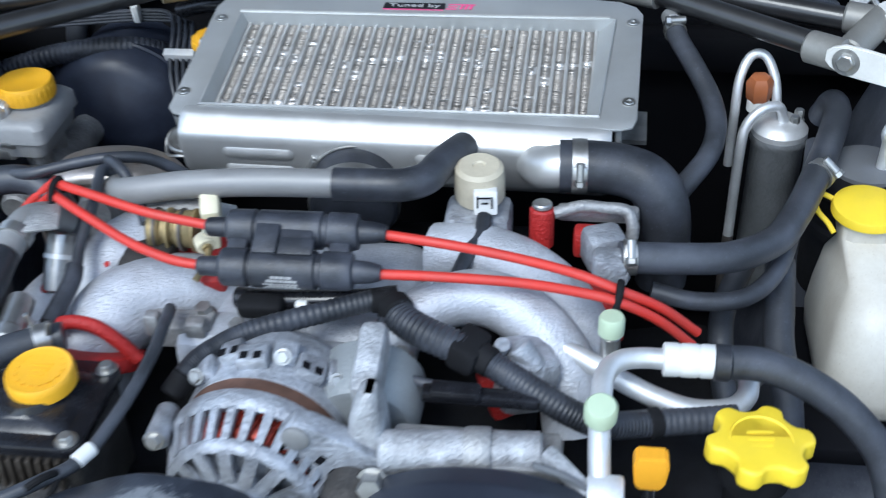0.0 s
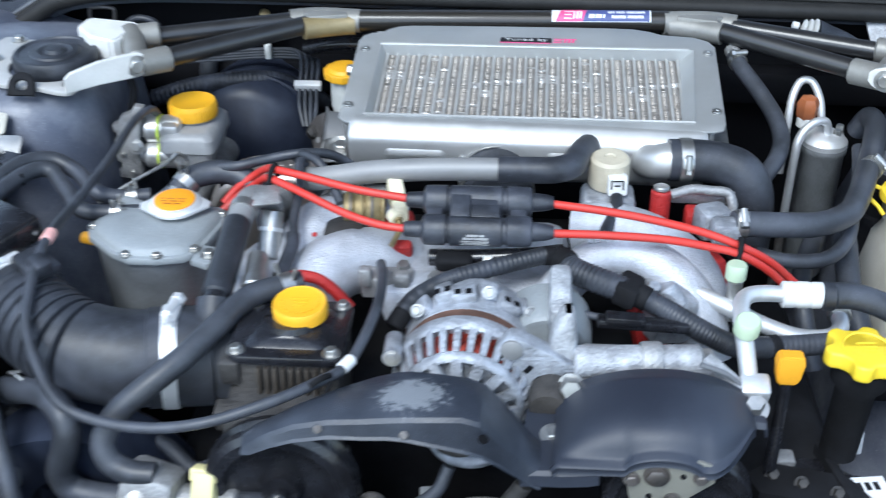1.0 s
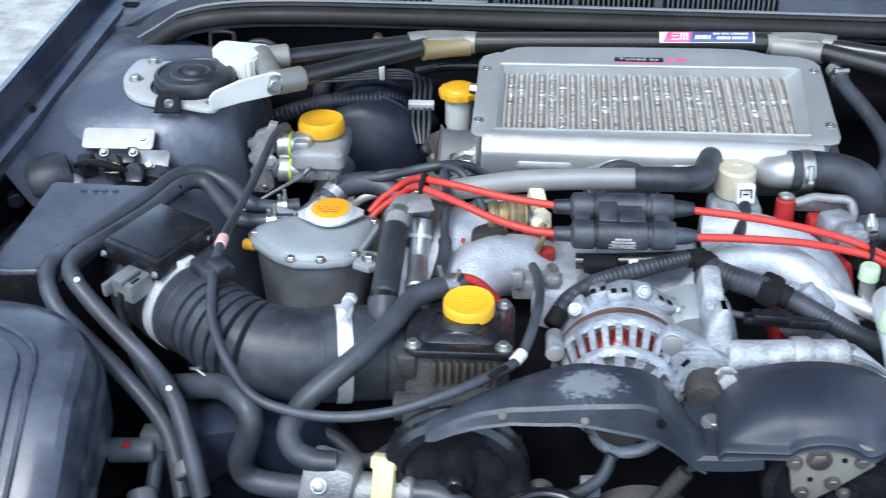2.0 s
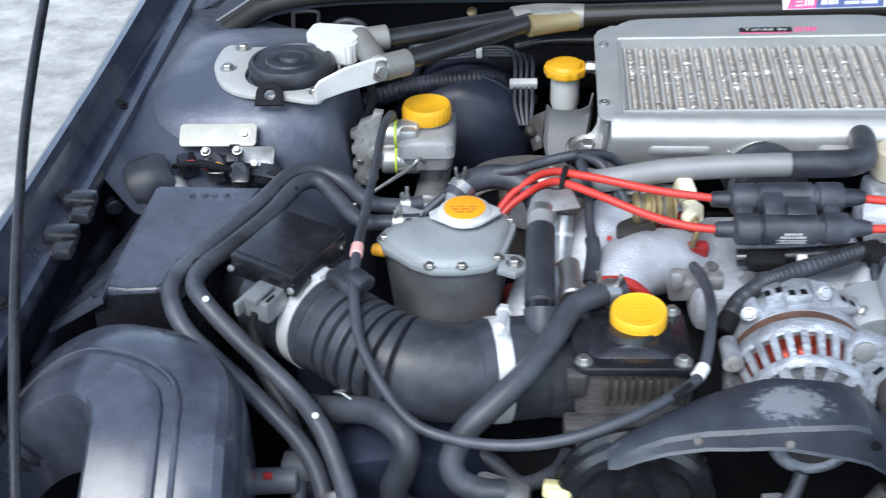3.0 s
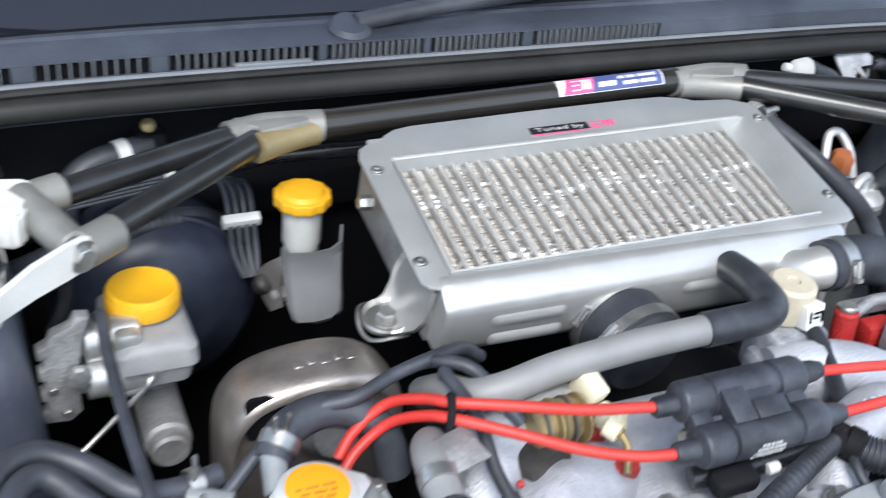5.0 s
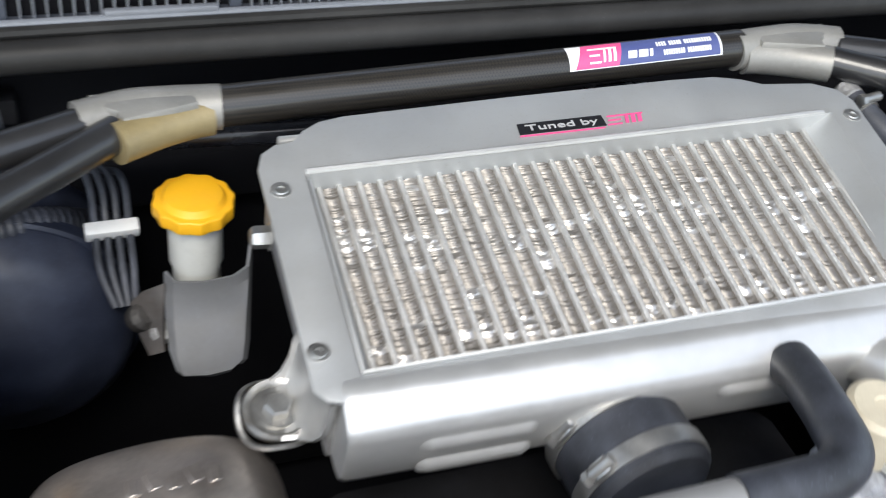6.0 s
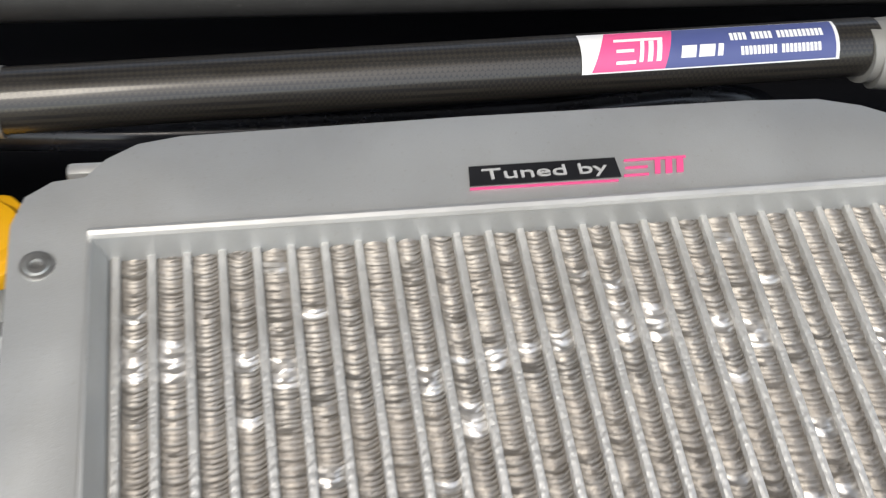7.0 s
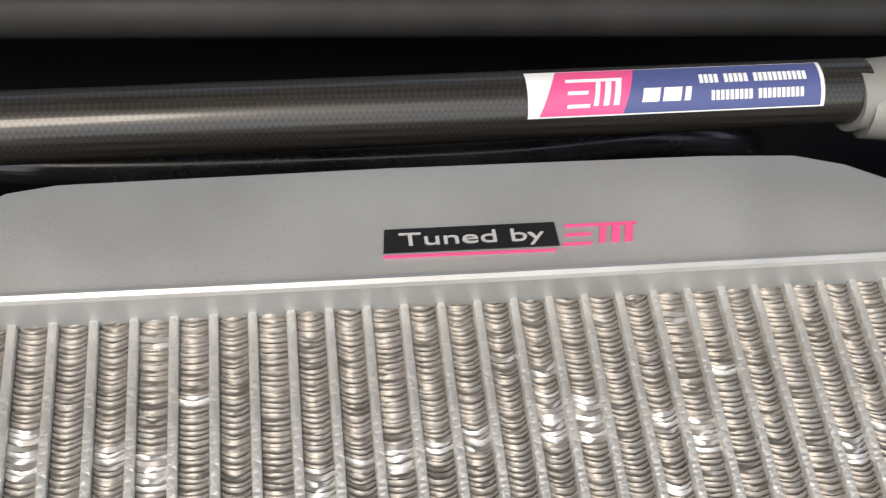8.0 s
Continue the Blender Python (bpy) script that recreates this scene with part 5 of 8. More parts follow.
pl = single("idler_plate", f, idler_zinc, "greyish steel plate with bolts under the dome", "steel plate", sharp=30)
idl = thing("belt_pulley", (0.085, 0.47, 0.69), "dark belt pulley under the cover", "pulley")
part("rim", lathe([(0.03, 0.004), (0.050, 0.004), (0.052, 0.0), (0.060, 0.0), (0.062, 0.003), (0.056, 0.008), (0.062, 0.013), (0.056, 0.018), (0.062, 0.023), (0.060, 0.026), (0.03, 0.026)], (0.098, 0.478, 0.745), (0, 1, 0), 56), shiny_black, idl)
for x, z, r in ((0.080, 0.790, 0.0085), (0.060, 0.786, 0.0055), (0.115, 0.789, 0.005), (0.093, 0.765, 0.0055), (0.103, 0.754, 0.0045), (0.068, 0.753, 0.005)):
    bolt((x, 0.4705, z), (0, -1, 0), r, 0.005, 1.3, steel_dark, pl)
for x, z in ((0.101, 0.790), (0.074, 0.768)):
    part("hole", lathe([(0.0026, 0.0), (0.0026, 0.0008), (0, 0.0008)], (x, 0.4705, z), (0, -1, 0), 14), shade_black, pl)
for ob_ in (cover, pl, idl):
    m_ = pose(-0.004, 0.469, 0.822, 0, -3.8, -3.8) @ pose(0, -0.5, -0.81) @ ob_.matrix_basis
    ob_.matrix_basis = m_
pw = thing("belt_pulley", (-0.237, 0.44, 0.68), "glossy black stamped pump pulley", "pulley")
part("rim", lathe([(0.062, 0.030), (0.066, 0.028), (0.067, 0.022), (0.062, 0.018), (0.067, 0.012), (0.066, 0.006), (0.060, 0.002), (0.050, 0.004), (0.046, 0.012), (0.02, 0.014), (0.018, 0.010)], (-0.237, 0.444, 0.756), (0, 1, 0), 56), shiny_black, pw)
part("hub", lathe([(0.018, 0.012), (0.016, 0.004), (0.012, 0.003), (0.009, 0.002), (0.008, -0.006), (0.006, -0.008), (0, -0.008)], (-0.237, 0.444, 0.756), (0, 1, 0), 40), shiny_black, pw)

# ---- power steering reservoir ----
ps = thing("power_steering_pump", (-0.243, 0.555, 0.76), "black power steering reservoir with a yellow screw cap", "reservoir")
PS = pose(-0.2375, 0.548, 0.842, -3)
f = prism(rounded(-0.050, -0.045, 0.050, 0.050, 0.012), 0.004, 0.013, 0.002, PS)
loft([[PS @ Vector((x, y, z)) for x, y in rounded(-a, -b + 0.004, a, b, r)] for z, a, b, r in ((0.012, 0.038, 0.036, 0.010), (0.0145, 0.036, 0.034, 0.012), (0.0175, 0.029, 0.028, 0.014), (0.0195, 0.0256, 0.0256, 0.0252), (0.025, 0.0240, 0.0240, 0.0235))], bm=f)
part("top", f, shiny_black, ps, "glossy black top")
f = prism(rounded(-0.046, -0.040, 0.046, 0.046, 0.008), -0.075, 0.003, 0.002, PS)
part("pump_body", f, grimy_iron, ps, "grimy cast pump body")
for k in range(9):
    part("cooling_rib", moved(box((-0.022 + 0.007 * k, -0.042, -0.012), (0.0032, 0.008, 0.026), 0.0008), PS), rib_metal, ps)
for x, y in ((-0.042, -0.036), (0.040, -0.036), (-0.040, 0.040), (0.040, 0.040)):
    bolt(PS @ Vector((x, y, 0.013)), (0, 0, 1), 0.0052, 0.006, 1.5, zinc, ps)
cap_at = PS @ Vector((0.007, 0.009, 0.0230))
cap = part("cap", lathe([(0.0228, 0), (0.0240, 0.001), (0.0243, 0.0085), (0.0238, 0.013), (0.0228, 0.0145), (0.0216, 0.014), (0.0206, 0.0137), (0, 0.0137)], cap_at, (0, -0.05, 1), 64), yellow, ps, "yellow screw cap")
f = bmesh.new()
for k in range(16):
    q = 2 * math.pi * k / 16
    box(cap_at + Vector((0.0165 * math.cos(q), 0.0165 * math.sin(q), 0.0140)), (0.0016, 0.0032, 0.0007), 0, (0, 0, math.degrees(q)), bm=f)
for k in range(3):
    box(cap_at + Vector((0, 0.005 - 0.005 * k, 0.0140)), (0.016 - 0.003 * k, 0.0022, 0.0007), 0, bm=f)
part("raised_marks", f, yellow, cap)
part("bracket", box((-0.266, 0.488, 0.806), (0.060, 0.020, 0.022), 0.003, (12, 0, 0)), grimy_iron, ps, "grimy cast bracket")
part("apron", sheet([[(x, y, z) for x in (-0.286, -0.244, -0.199)] for y, z in ((0.512, 0.822), (0.492, 0.818), (0.474, 0.812), (0.470, 0.800))], 0.003), grimy_iron, ps)
part("side_lug", box((-0.285, 0.509, 0.838), (0.018, 0.012, 0.026), 0.003, (8, 0, 0)), grimy_iron, ps)

# ---- coolant header tank ----
tank2 = thing("coolant_header_tank", (-0.40, 0.69, 0.74), "grey metal coolant header tank with an orange cap", "coolant tank")
out = [(-0.470, 0.702), (-0.462, 0.720), (-0.440, 0.733), (-0.412, 0.742), (-0.372, 0.750), (-0.345, 0.747), (-0.334, 0.735), (-0.334, 0.718), (-0.348, 0.660), (-0.360, 0.650), (-0.385, 0.644), (-0.413, 0.644), (-0.432, 0.654), (-0.462, 0.682)]
cx, cy = -0.40, 0.70
f = prism(out, 0.853, 0.861, 0.002)
ring = lambda k, z: [(cx + (x - cx) * k, cy + (y - cy) * k, z) for x, y in out]
loft([ring(0.93, 0.860), ring(0.9, 0.864), ring(0.80, 0.8675), ring(0.5, 0.869)], bm=f)
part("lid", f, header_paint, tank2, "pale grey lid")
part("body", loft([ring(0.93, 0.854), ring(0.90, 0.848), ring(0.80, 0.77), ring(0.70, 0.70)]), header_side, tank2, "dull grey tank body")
for x, y in ((-0.462, 0.700), (-0.340, 0.732), (-0.352, 0.664), (-0.385, 0.650), (-0.415, 0.650), (-0.44, 0.728)):
    bolt((x, y, 0.861), (0, 0, 1), 0.0045, 0.004, 1.4, zinc, tank2)
part("neck", lathe([(0.018, 0), (0.018, 0.010), (0.0215, 0.012), (0.0215, 0.014)], (-0.384, 0.722, 0.864), (0, 0, 1), 32), zinc, tank2)
rc = Vector((-0.384, 0.722, 0.8775))
f = lathe([(0.0255, -0.003), (0.0266, -0.002), (0.0266, 0.001), (0.0250, 0.003), (0.0210, 0.0045), (0, 0.0048)], rc, (0, -0.04, 1), 48)
for s in (-1, 1):
    prism([(s * 0.018, -0.020), (s * 0.030, -0.009), (s * 0.0345, -0.005), (s * 0.0350, 0.003), (s * 0.030, 0.008), (s * 0.018, 0.019)], -0.003, 0.0005, 0.001, Matrix.Translation(rc) @ pose(0, 0, 0, 0, 0, 6), bm=f)
rcap = part("radiator_cap", f, clamp_steel, tank2, "bright pressed steel cap")
dec = part("cap_label", lathe([(0.0205, 0), (0.0205, 0.0010), (0.0195, 0.0014), (0, 0.0014)], rc + Vector((0, 0, 0.0045)), (0, -0.04, 1), 40), orange, rcap, "orange cap label")
f = bmesh.new()
for k in range(5):
    w = (0.020, 0.026, 0.029, 0.026, 0.018)[k]
    n = int(w / 0.0022)
    for j in range(n):
        if (j * 7 + k * 3) % 5:
            box(rc + Vector((-w / 2 + 0.0022 * (j + 0.5), 0.0105 - 0.0052 * k, 0.0060 - 0.0002 * (2 - k))), (0.0014, 0.0018, 0.0003), 0, bm=f)
part("print_block", f, brown, rcap)
part("flange_ear", prism([(-0.352, 0.648), (-0.335, 0.640), (-0.324, 0.648), (-0.322, 0.660), (-0.330, 0.672), (-0.348, 0.676)], 0.852, 0.860, 0.002), header_paint, tank2)
bolt((-0.336, 0.656, 0.860), (0, 0, 1), 0.0055, 0.006, 1.5, zinc, tank2)
# nipples and their clips
for p, q, r in (((-0.428, 0.757, 0.848), (-0.455, 0.772, 0.848), 0.0085), ((-0.43, 0.733, 0.856), (-0.462, 0.741, 0.852), 0.0075), ((-0.40, 0.752, 0.852), (-0.395, 0.785, 0.868), 0.009)):
    part("nipple", rod(p, q, r), header_paint, tank2)
part("sensor", rod((-0.460, 0.690, 0.852), (-0.473, 0.694, 0.852), 0.0062), amber, tank2, "amber level sensor")

# ---- intake hose from the flow meter ----
ih = thing("intake_hose", (-0.45, 0.58, 0.76), "black ribbed rubber intake hose with bright steel clamps", "intake hose")
line = [(-0.566, 0.652, 0.828), (-0.540, 0.632, 0.828), (-0.515, 0.611, 0.828), (-0.488, 0.588, 0.826), (-0.460, 0.567, 0.823), (-0.430, 0.553, 0.819), (-0.392, 0.550, 0.815), (-0.352, 0.558, 0.812), (-0.315, 0.566, 0.810)]
sp = spline(line, 40)
run = [0.0]
for p, q in zip(sp, sp[1:]):
    run.append(run[-1] + (q - p).length)
at1, at2 = run[80], run[280]


def ribs(k):
    """Cuff, six narrow deep grooves, smooth bend, cuff."""
    w = run[int(round(k * (len(run) - 1)))] - at1
    r = 1.06 if w < 0.016 else 1.02 if w < 0.019 else 1.0
    for j in range(6):
        r -= 0.17 * min(1.0, 1.6 * max(0.0, 1 - abs(w - 0.036 - 0.0128 * j) / 0.0022))
    if w > at2 - at1 - 0.020:
        r *= 1.04
    return r


part("hose", tube(line, 0.0445, 48, 40, ribs), rubber, ih, "black ribbed rubber hose", 30)
for i, rr in ((80, 0.0474), (280, 0.0466)):
    clamp_ring(sp[i], sp[i + 1] - sp[i - 1], rr, 0.014, clamp_steel, ih, "band_clamp", screw=(0.2, -0.1, 1))
p = sp[280] + Vector((0.004, 0.004, 0.050))
f = rod(p - Vector((0.002, 0.011, 0)), p + Vector((0.002, 0.012, 0)), 0.0055, seg=12)
lathe([(0.007, 0), (0.007, 0.006), (0.004, 0.007)], p + Vector((0.002, 0.012, 0)), (0.15, 1, 0), 6, f)
box(p - Vector((0, 0, 0.003)), (0.015, 0.016, 0.005), 0.001, bm=f)
part("worm_screw", f, clamp_steel, ih)
part("collar", tube([sp[57], sp[67]], 0.0495, 40, 4), rubber, ih)
f = box((-0.484, 0.606, 0.876), (0.036, 0.030, 0.012), 0.003, (0, 14, -36))
box((-0.476, 0.596, 0.882), (0.02, 0.016, 0.014), 0.003, (0, 14, -36), bm=f)
part("cable_holder", f, rubber, ih)
part("turbo_inlet", tube([(-0.320, 0.567, 0.808), (-0.290, 0.570, 0.802), (-0.27, 0.585, 0.79), (-0.255, 0.63, 0.76)], 0.0440, 28, 8, lambda k: 1.0 - 0.1 * k), rubber, ih)
part("breather_stub", tube([(-0.311, 0.562, 0.835), (-0.312, 0.570, 0.852), (-0.312, 0.580, 0.862)], 0.0165, 20, 6), rubber, ih)

# ---- flow meter ----
maf = thing("flow_meter", (-0.552, 0.64, 0.80), "black air flow meter with a grey wiring plug", "flow meter")
MF = pose(-0.542, 0.632, 0.888, 4, 2, -29)
part("housing", moved(box((0, 0, 0), (0.072, 0.080, 0.024), 0.003), MF), shiny_black, maf, "glossy black electronics box")
part("lid", moved(box((0, 0.002, 0.0125), (0.066, 0.072, 0.003), 0.001), MF), shiny_black, maf)
for x, y in ((-0.034, -0.038), (0.034, -0.038), (0.034, 0.036), (-0.034, 0.036)):
    bolt(MF @ Vector((x, y - 0.004, -0.002)), MF.to_3x3() @ Vector((0, -1, 0.3)), 0.003, 0.003, 1.2, zinc, maf)
part("bore", rod((-0.592, 0.70, 0.822), (-0.540, 0.650, 0.818), 0.046, seg=36), plastic, maf)
f = moved(box((0.010, -0.052, -0.016), (0.030, 0.030, 0.022), 0.003), MF)
add(f, moved(box((0.010, -0.057, -0.003), (0.014, 0.026, 0.006), 0.0015), MF))
add(f, moved(box((-0.003, -0.059, -0.014), (0.005, 0.034, 0.014), 0.0012), MF))
pg = part("plug", f, plug_grey, maf, "grey plastic wiring plug")
for x, y, w, h in ((0.004, -0.053, 0.003, 0.016), (0.016, -0.053, 0.003, 0.016), (0.010, -0.046, 0.010, 0.002), (0.010, -0.0635, 0.012, 0.002), (0.022, -0.057, 0.002, 0.010)):
    part("plug_slot", moved(box((x, y, -0.0045), (w, h, 0.0012), 0), MF), shade_black, pg)
part("cable", tube([MF @ Vector(p) for p in ((0.010, -0.066, -0.018), (0.012, -0.074, -0.032), (0.028, -0.080, -0.055), (0.055, -0.078, -0.08), (0.095, -0.070, -0.11))], 0.0036, 10), matt_black, pg)

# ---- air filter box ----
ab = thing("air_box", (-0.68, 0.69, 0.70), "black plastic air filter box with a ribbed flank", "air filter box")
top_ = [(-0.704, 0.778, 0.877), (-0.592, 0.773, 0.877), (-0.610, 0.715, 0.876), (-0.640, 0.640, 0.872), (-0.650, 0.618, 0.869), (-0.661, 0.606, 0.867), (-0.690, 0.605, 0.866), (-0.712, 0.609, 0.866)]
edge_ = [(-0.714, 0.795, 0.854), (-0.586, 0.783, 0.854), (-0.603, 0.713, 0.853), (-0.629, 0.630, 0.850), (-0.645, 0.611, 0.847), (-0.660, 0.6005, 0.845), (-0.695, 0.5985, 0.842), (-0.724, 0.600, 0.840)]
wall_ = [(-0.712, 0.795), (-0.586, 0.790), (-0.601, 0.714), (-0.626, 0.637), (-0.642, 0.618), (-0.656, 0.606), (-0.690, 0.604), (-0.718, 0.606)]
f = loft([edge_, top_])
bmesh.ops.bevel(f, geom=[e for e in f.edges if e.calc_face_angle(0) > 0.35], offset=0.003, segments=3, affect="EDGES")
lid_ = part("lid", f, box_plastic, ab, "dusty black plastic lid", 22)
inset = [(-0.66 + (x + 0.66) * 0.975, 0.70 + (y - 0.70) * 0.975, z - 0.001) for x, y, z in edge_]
# skirt takes a cleaner, darker black so that it reads as shaded
part("skirt", loft([[(x, y, z) for x, y in wall_] for z in (0.70, 0.79)] + [inset]), shiny_black, ab, "black plastic skirt, darkened as if shaded", 22)
for k in range(6):  # gussets along the sloping flank, with gaps between them
    y = 0.590 + 0.0325 * k
    xa, xb = -0.709 + 0.045 * (y - 0.60), -0.7575 + 0.160 * (y - 0.585)
    top_z = 0.8655 + 0.05 * (y - 0.6)
    inner = [(xa, y + 0.002, top_z), (xa, y + 0.026, top_z), (xa, y + 0.026, top_z - 0.006), (xa, y + 0.002, top_z - 0.006)]
    outer_ = [(xb - 0.007, y - 0.004, 0.8345), (xb - 0.004, y + 0.006, 0.8355), (xb - 0.004, y + 0.006, 0.830), (xb - 0.007, y - 0.004, 0.829)]
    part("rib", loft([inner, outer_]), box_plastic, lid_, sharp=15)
# thin dark sheet over the lid's front paints in its shade
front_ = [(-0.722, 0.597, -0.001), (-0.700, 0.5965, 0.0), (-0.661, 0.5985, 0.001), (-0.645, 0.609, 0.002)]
part("shade_panel", sheet([[(x, y + 0.005 * k, 0.862 - 0.032 * (1 - k) + dz) for x, y, dz in front_] for k in (1.0, 0.5, 0.0)] + [[(x, y, 0.79) for x, y, dz in front_]], 0.001), shiny_black, ab, "dark sheet painting the front face's shade")
part("rim", box((-0.786, 0.712, 0.785), (0.012, 0.25, 0.02), 0.004), box_plastic, ab)
f = bmesh.new()
for k, x in enumerate((-0.675, -0.662, -0.652, -0.640)):
    box((x + 0.012, 0.757, 0.8775), (0.007, 0.004, 0.001), 0.0003, (0, 0, 12 * (k % 2)), 1, f)
part("raised_marks", f, plastic, ab)
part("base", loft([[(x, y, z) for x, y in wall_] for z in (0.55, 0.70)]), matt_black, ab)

# ---- inlet resonator ----
rs = thing("intake_duct", (-0.65, 0.46, 0.60), "black moulded plastic intake duct with a raised seam", "intake duct")


def duct(stations, profile):
    """Lofts a profile (share of the way across, height over the crown) through stations (inner edge, outer edge, crown height, drift of the seam)."""
    fine = []
    ext = [stations[0], *stations, stations[-1]]
    for a, b, c, d in zip(ext, ext[1:], ext[2:], ext[3:]):
        for k in range(4):
            q = k / 4
            fine.append([0.5 * (2 * b[i] + (c[i] - a[i]) * q + (2 * a[i] - 5 * b[i] + 4 * c[i] - d[i]) * q * q + (3 * b[i] - a[i] - 3 * c[i] + d[i]) * q ** 3) for i in range(6)])
    fine.append(list(stations[-1]))
    rings = []
    for xa, ya, xb, yb, z, drift in fine:
        ring = []
        for u, h in profile:
            u += drift * 4 * u * (1 - u)
            ring.append(Vector((xa + (xb - xa) * u, ya + (yb - ya) * u, z + h)))
        rings.append(ring)
    return rings


stations = [(-0.786, 0.440, -0.806, 0.490, 0.780, -0.05), (-0.745, 0.461, -0.772, 0.522, 0.834, -0.05), (-0.714, 0.463, -0.742, 0.553, 0.857, -0.04), (-0.691, 0.453, -0.700, 0.578, 0.868, -0.03),
            (-0.676, 0.439, -0.644, 0.573, 0.870, -0.02), (-0.670, 0.430, -0.600, 0.550, 0.870, 0.0), (-0.668, 0.422, -0.568, 0.508, 0.869, 0.05), (-0.667, 0.418, -0.555, 0.455, 0.868, 0.08), (-0.667, 0.412, -0.552, 0.425, 0.866, 0.09),
            (-0.667, 0.402, -0.551, 0.405, 0.860, 0.10), (-0.668, 0.37, -0.549, 0.370, 0.838, 0.10), (-0.67, 0.31, -0.548, 0.31, 0.796, 0.10), (-0.67, 0.25, -0.548, 0.25, 0.754, 0.10)]
shell = [(0.0, -0.085), (0.0, -0.006), (0.012, -0.0015), (0.04, 0.0), (0.48, 0.0), (0.62, -0.0012), (0.79, -0.0045), (0.87, -0.010), (0.95, -0.028), (1.0, -0.052), (1.0, -0.095)]
body_ = part("moulding", loft(duct(stations, shell)), duct_plastic, rs, "dusty black moulding", 24)
part("seam", tube([r[0] for r in duct(stations[1:], [(0.50, 0.0006)])], 0.0026, 8, 1), duct_plastic, body_)
part("step", loft(duct(stations[4:], [(0.008, -0.02), (0.010, 0.002), (0.03, 0.0055), (0.33, 0.0055), (0.39, 0.0038), (0.42, -0.004), (0.42, -0.02)])), duct_plastic, body_, sharp=24)
part("bellows", tube([(-0.80, 0.475, 0.76), (-0.772, 0.484, 0.785), (-0.75, 0.490, 0.80)], 0.033, 24, 10, ridged(5, 0.05)), rubber, rs)

# ---- hoses and cables over the left half ----
hose_a = hose("coolant_hose", [(-0.430, 0.785, 0.850), (-0.459, 0.779, 0.850), (-0.486, 0.780, 0.855), (-0.514, 0.805, 0.864), (-0.542, 0.814, 0.874), (-0.567, 0.795, 0.879), (-0.585, 0.750, 0.879), (-0.613, 0.682, 0.879), (-0.637, 0.636, 0.876), (-0.647, 0.610, 0.872), (-0.643, 0.584, 0.866),
                      (-0.627, 0.562, 0.850), (-0.603, 0.550, 0.830), (-0.567, 0.535, 0.800), (-0.527, 0.510, 0.770), (-0.508, 0.490, 0.745), (-0.495, 0.460, 0.71)], 0.0087, "grey-black rubber hose running beside its twin", group="twin hoses")
hose_b = hose("coolant_hose", [(-0.430, 0.744, 0.853), (-0.459, 0.741, 0.853), (-0.491, 0.743, 0.855), (-0.516, 0.772, 0.862), (-0.538, 0.793, 0.872), (-0.558, 0.778, 0.876), (-0.577, 0.720, 0.876), (-0.601, 0.668, 0.876), (-0.623, 0.630, 0.874), (-0.626, 0.605, 0.872), (-0.612, 0.581, 0.868),
                      (-0.579, 0.559, 0.842), (-0.535, 0.533, 0.812), (-0.507, 0.503, 0.800), (-0.486, 0.470, 0.775), (-0.470, 0.44, 0.73)], 0.0087, "grey-black rubber hose running beside its twin", group="twin hoses")
for c, w in (((-0.572, 0.764, 0.876), 65), ((-0.632, 0.632, 0.874), 60)):
    single("hose_clip", box(c, (0.009, 0.034, 0.014), 0.003, (0, 0, w + 30)), matt_black, "black plastic clip joining two hoses", "clip", "hose clips")
for at, ax, r, owner in (((-0.448, 0.781, 0.850), (-1, -0.15, 0), 0.0103, hose_a), ((-0.452, 0.7415, 0.853), (-1, -0.05, 0), 0.0103, hose_b)):
    a = Vector(ax).normalized()
    clip = part("spring_clip", lathe([(r, -0.005), (r + 0.0013, -0.005), (r + 0.0013, 0.005), (r, 0.005), (r, -0.005)], at, a, 24), zinc, owner, "bright spring clip")
    for d in (-0.006, 0.006):
        part("tab", box((at[0] + d * 0.3, at[1] + d, at[2] + r + 0.004), (0.004, 0.003, 0.010), 0.001, (0, 0, 20)), zinc, clip)
for p in ((-0.609, 0.576, 0.8755), (-0.5065, 0.4985, 0.8085)):
    part("paint_dot", lathe([(0.0032, 0), (0.0027, 0.0012), (0, 0.0014)], p, (0, -0.5, 1), 10), white_plastic, hose_b, "white paint dot")

cab = thing("throttle_cable", (-0.40, 0.5, 0.80), "long black cable looping over the engine", "cable")
cable = [(-0.478, 0.985, 0.848), (-0.477, 0.958, 0.868), (-0.481, 0.905, 0.876), (-0.482, 0.823, 0.874), (-0.481, 0.709, 0.882), (-0.480, 0.635, 0.889), (-0.478, 0.584, 0.880), (-0.468, 0.532, 0.864), (-0.446, 0.492, 0.846), (-0.418, 0.462, 0.832), (-0.380, 0.449, 0.826), (-0.335, 0.442, 0.828), (-0.290, 0.443, 0.836),
         (-0.245, 0.456, 0.846), (-0.206, 0.480, 0.851), (-0.184, 0.504, 0.851), (-0.171, 0.545, 0.857), (-0.164, 0.590, 0.863), (-0.166, 0.630, 0.863), (-0.170, 0.655, 0.858)]
part("sheath", tube(cable, 0.0048, 12, 10), hose_rubber, cab, "grey-black rubber sheath")
for p, q, m_ in (((-0.4802, 0.643, 0.8885), (-0.4799, 0.626, 0.8885), pink_tape), ((-0.187, 0.500, 0.851), (-0.180, 0.513, 0.852), white_plastic)):
    part("marker_band", rod(p, q, 0.0058), m_, cab, "pale marker band")
part("clip", tube([(-0.209, 0.471, 0.855), (-0.200, 0.478, 0.858), (-0.194, 0.488, 0.852), (-0.198, 0.476, 0.842)], 0.0025, 8), matt_black, cab)
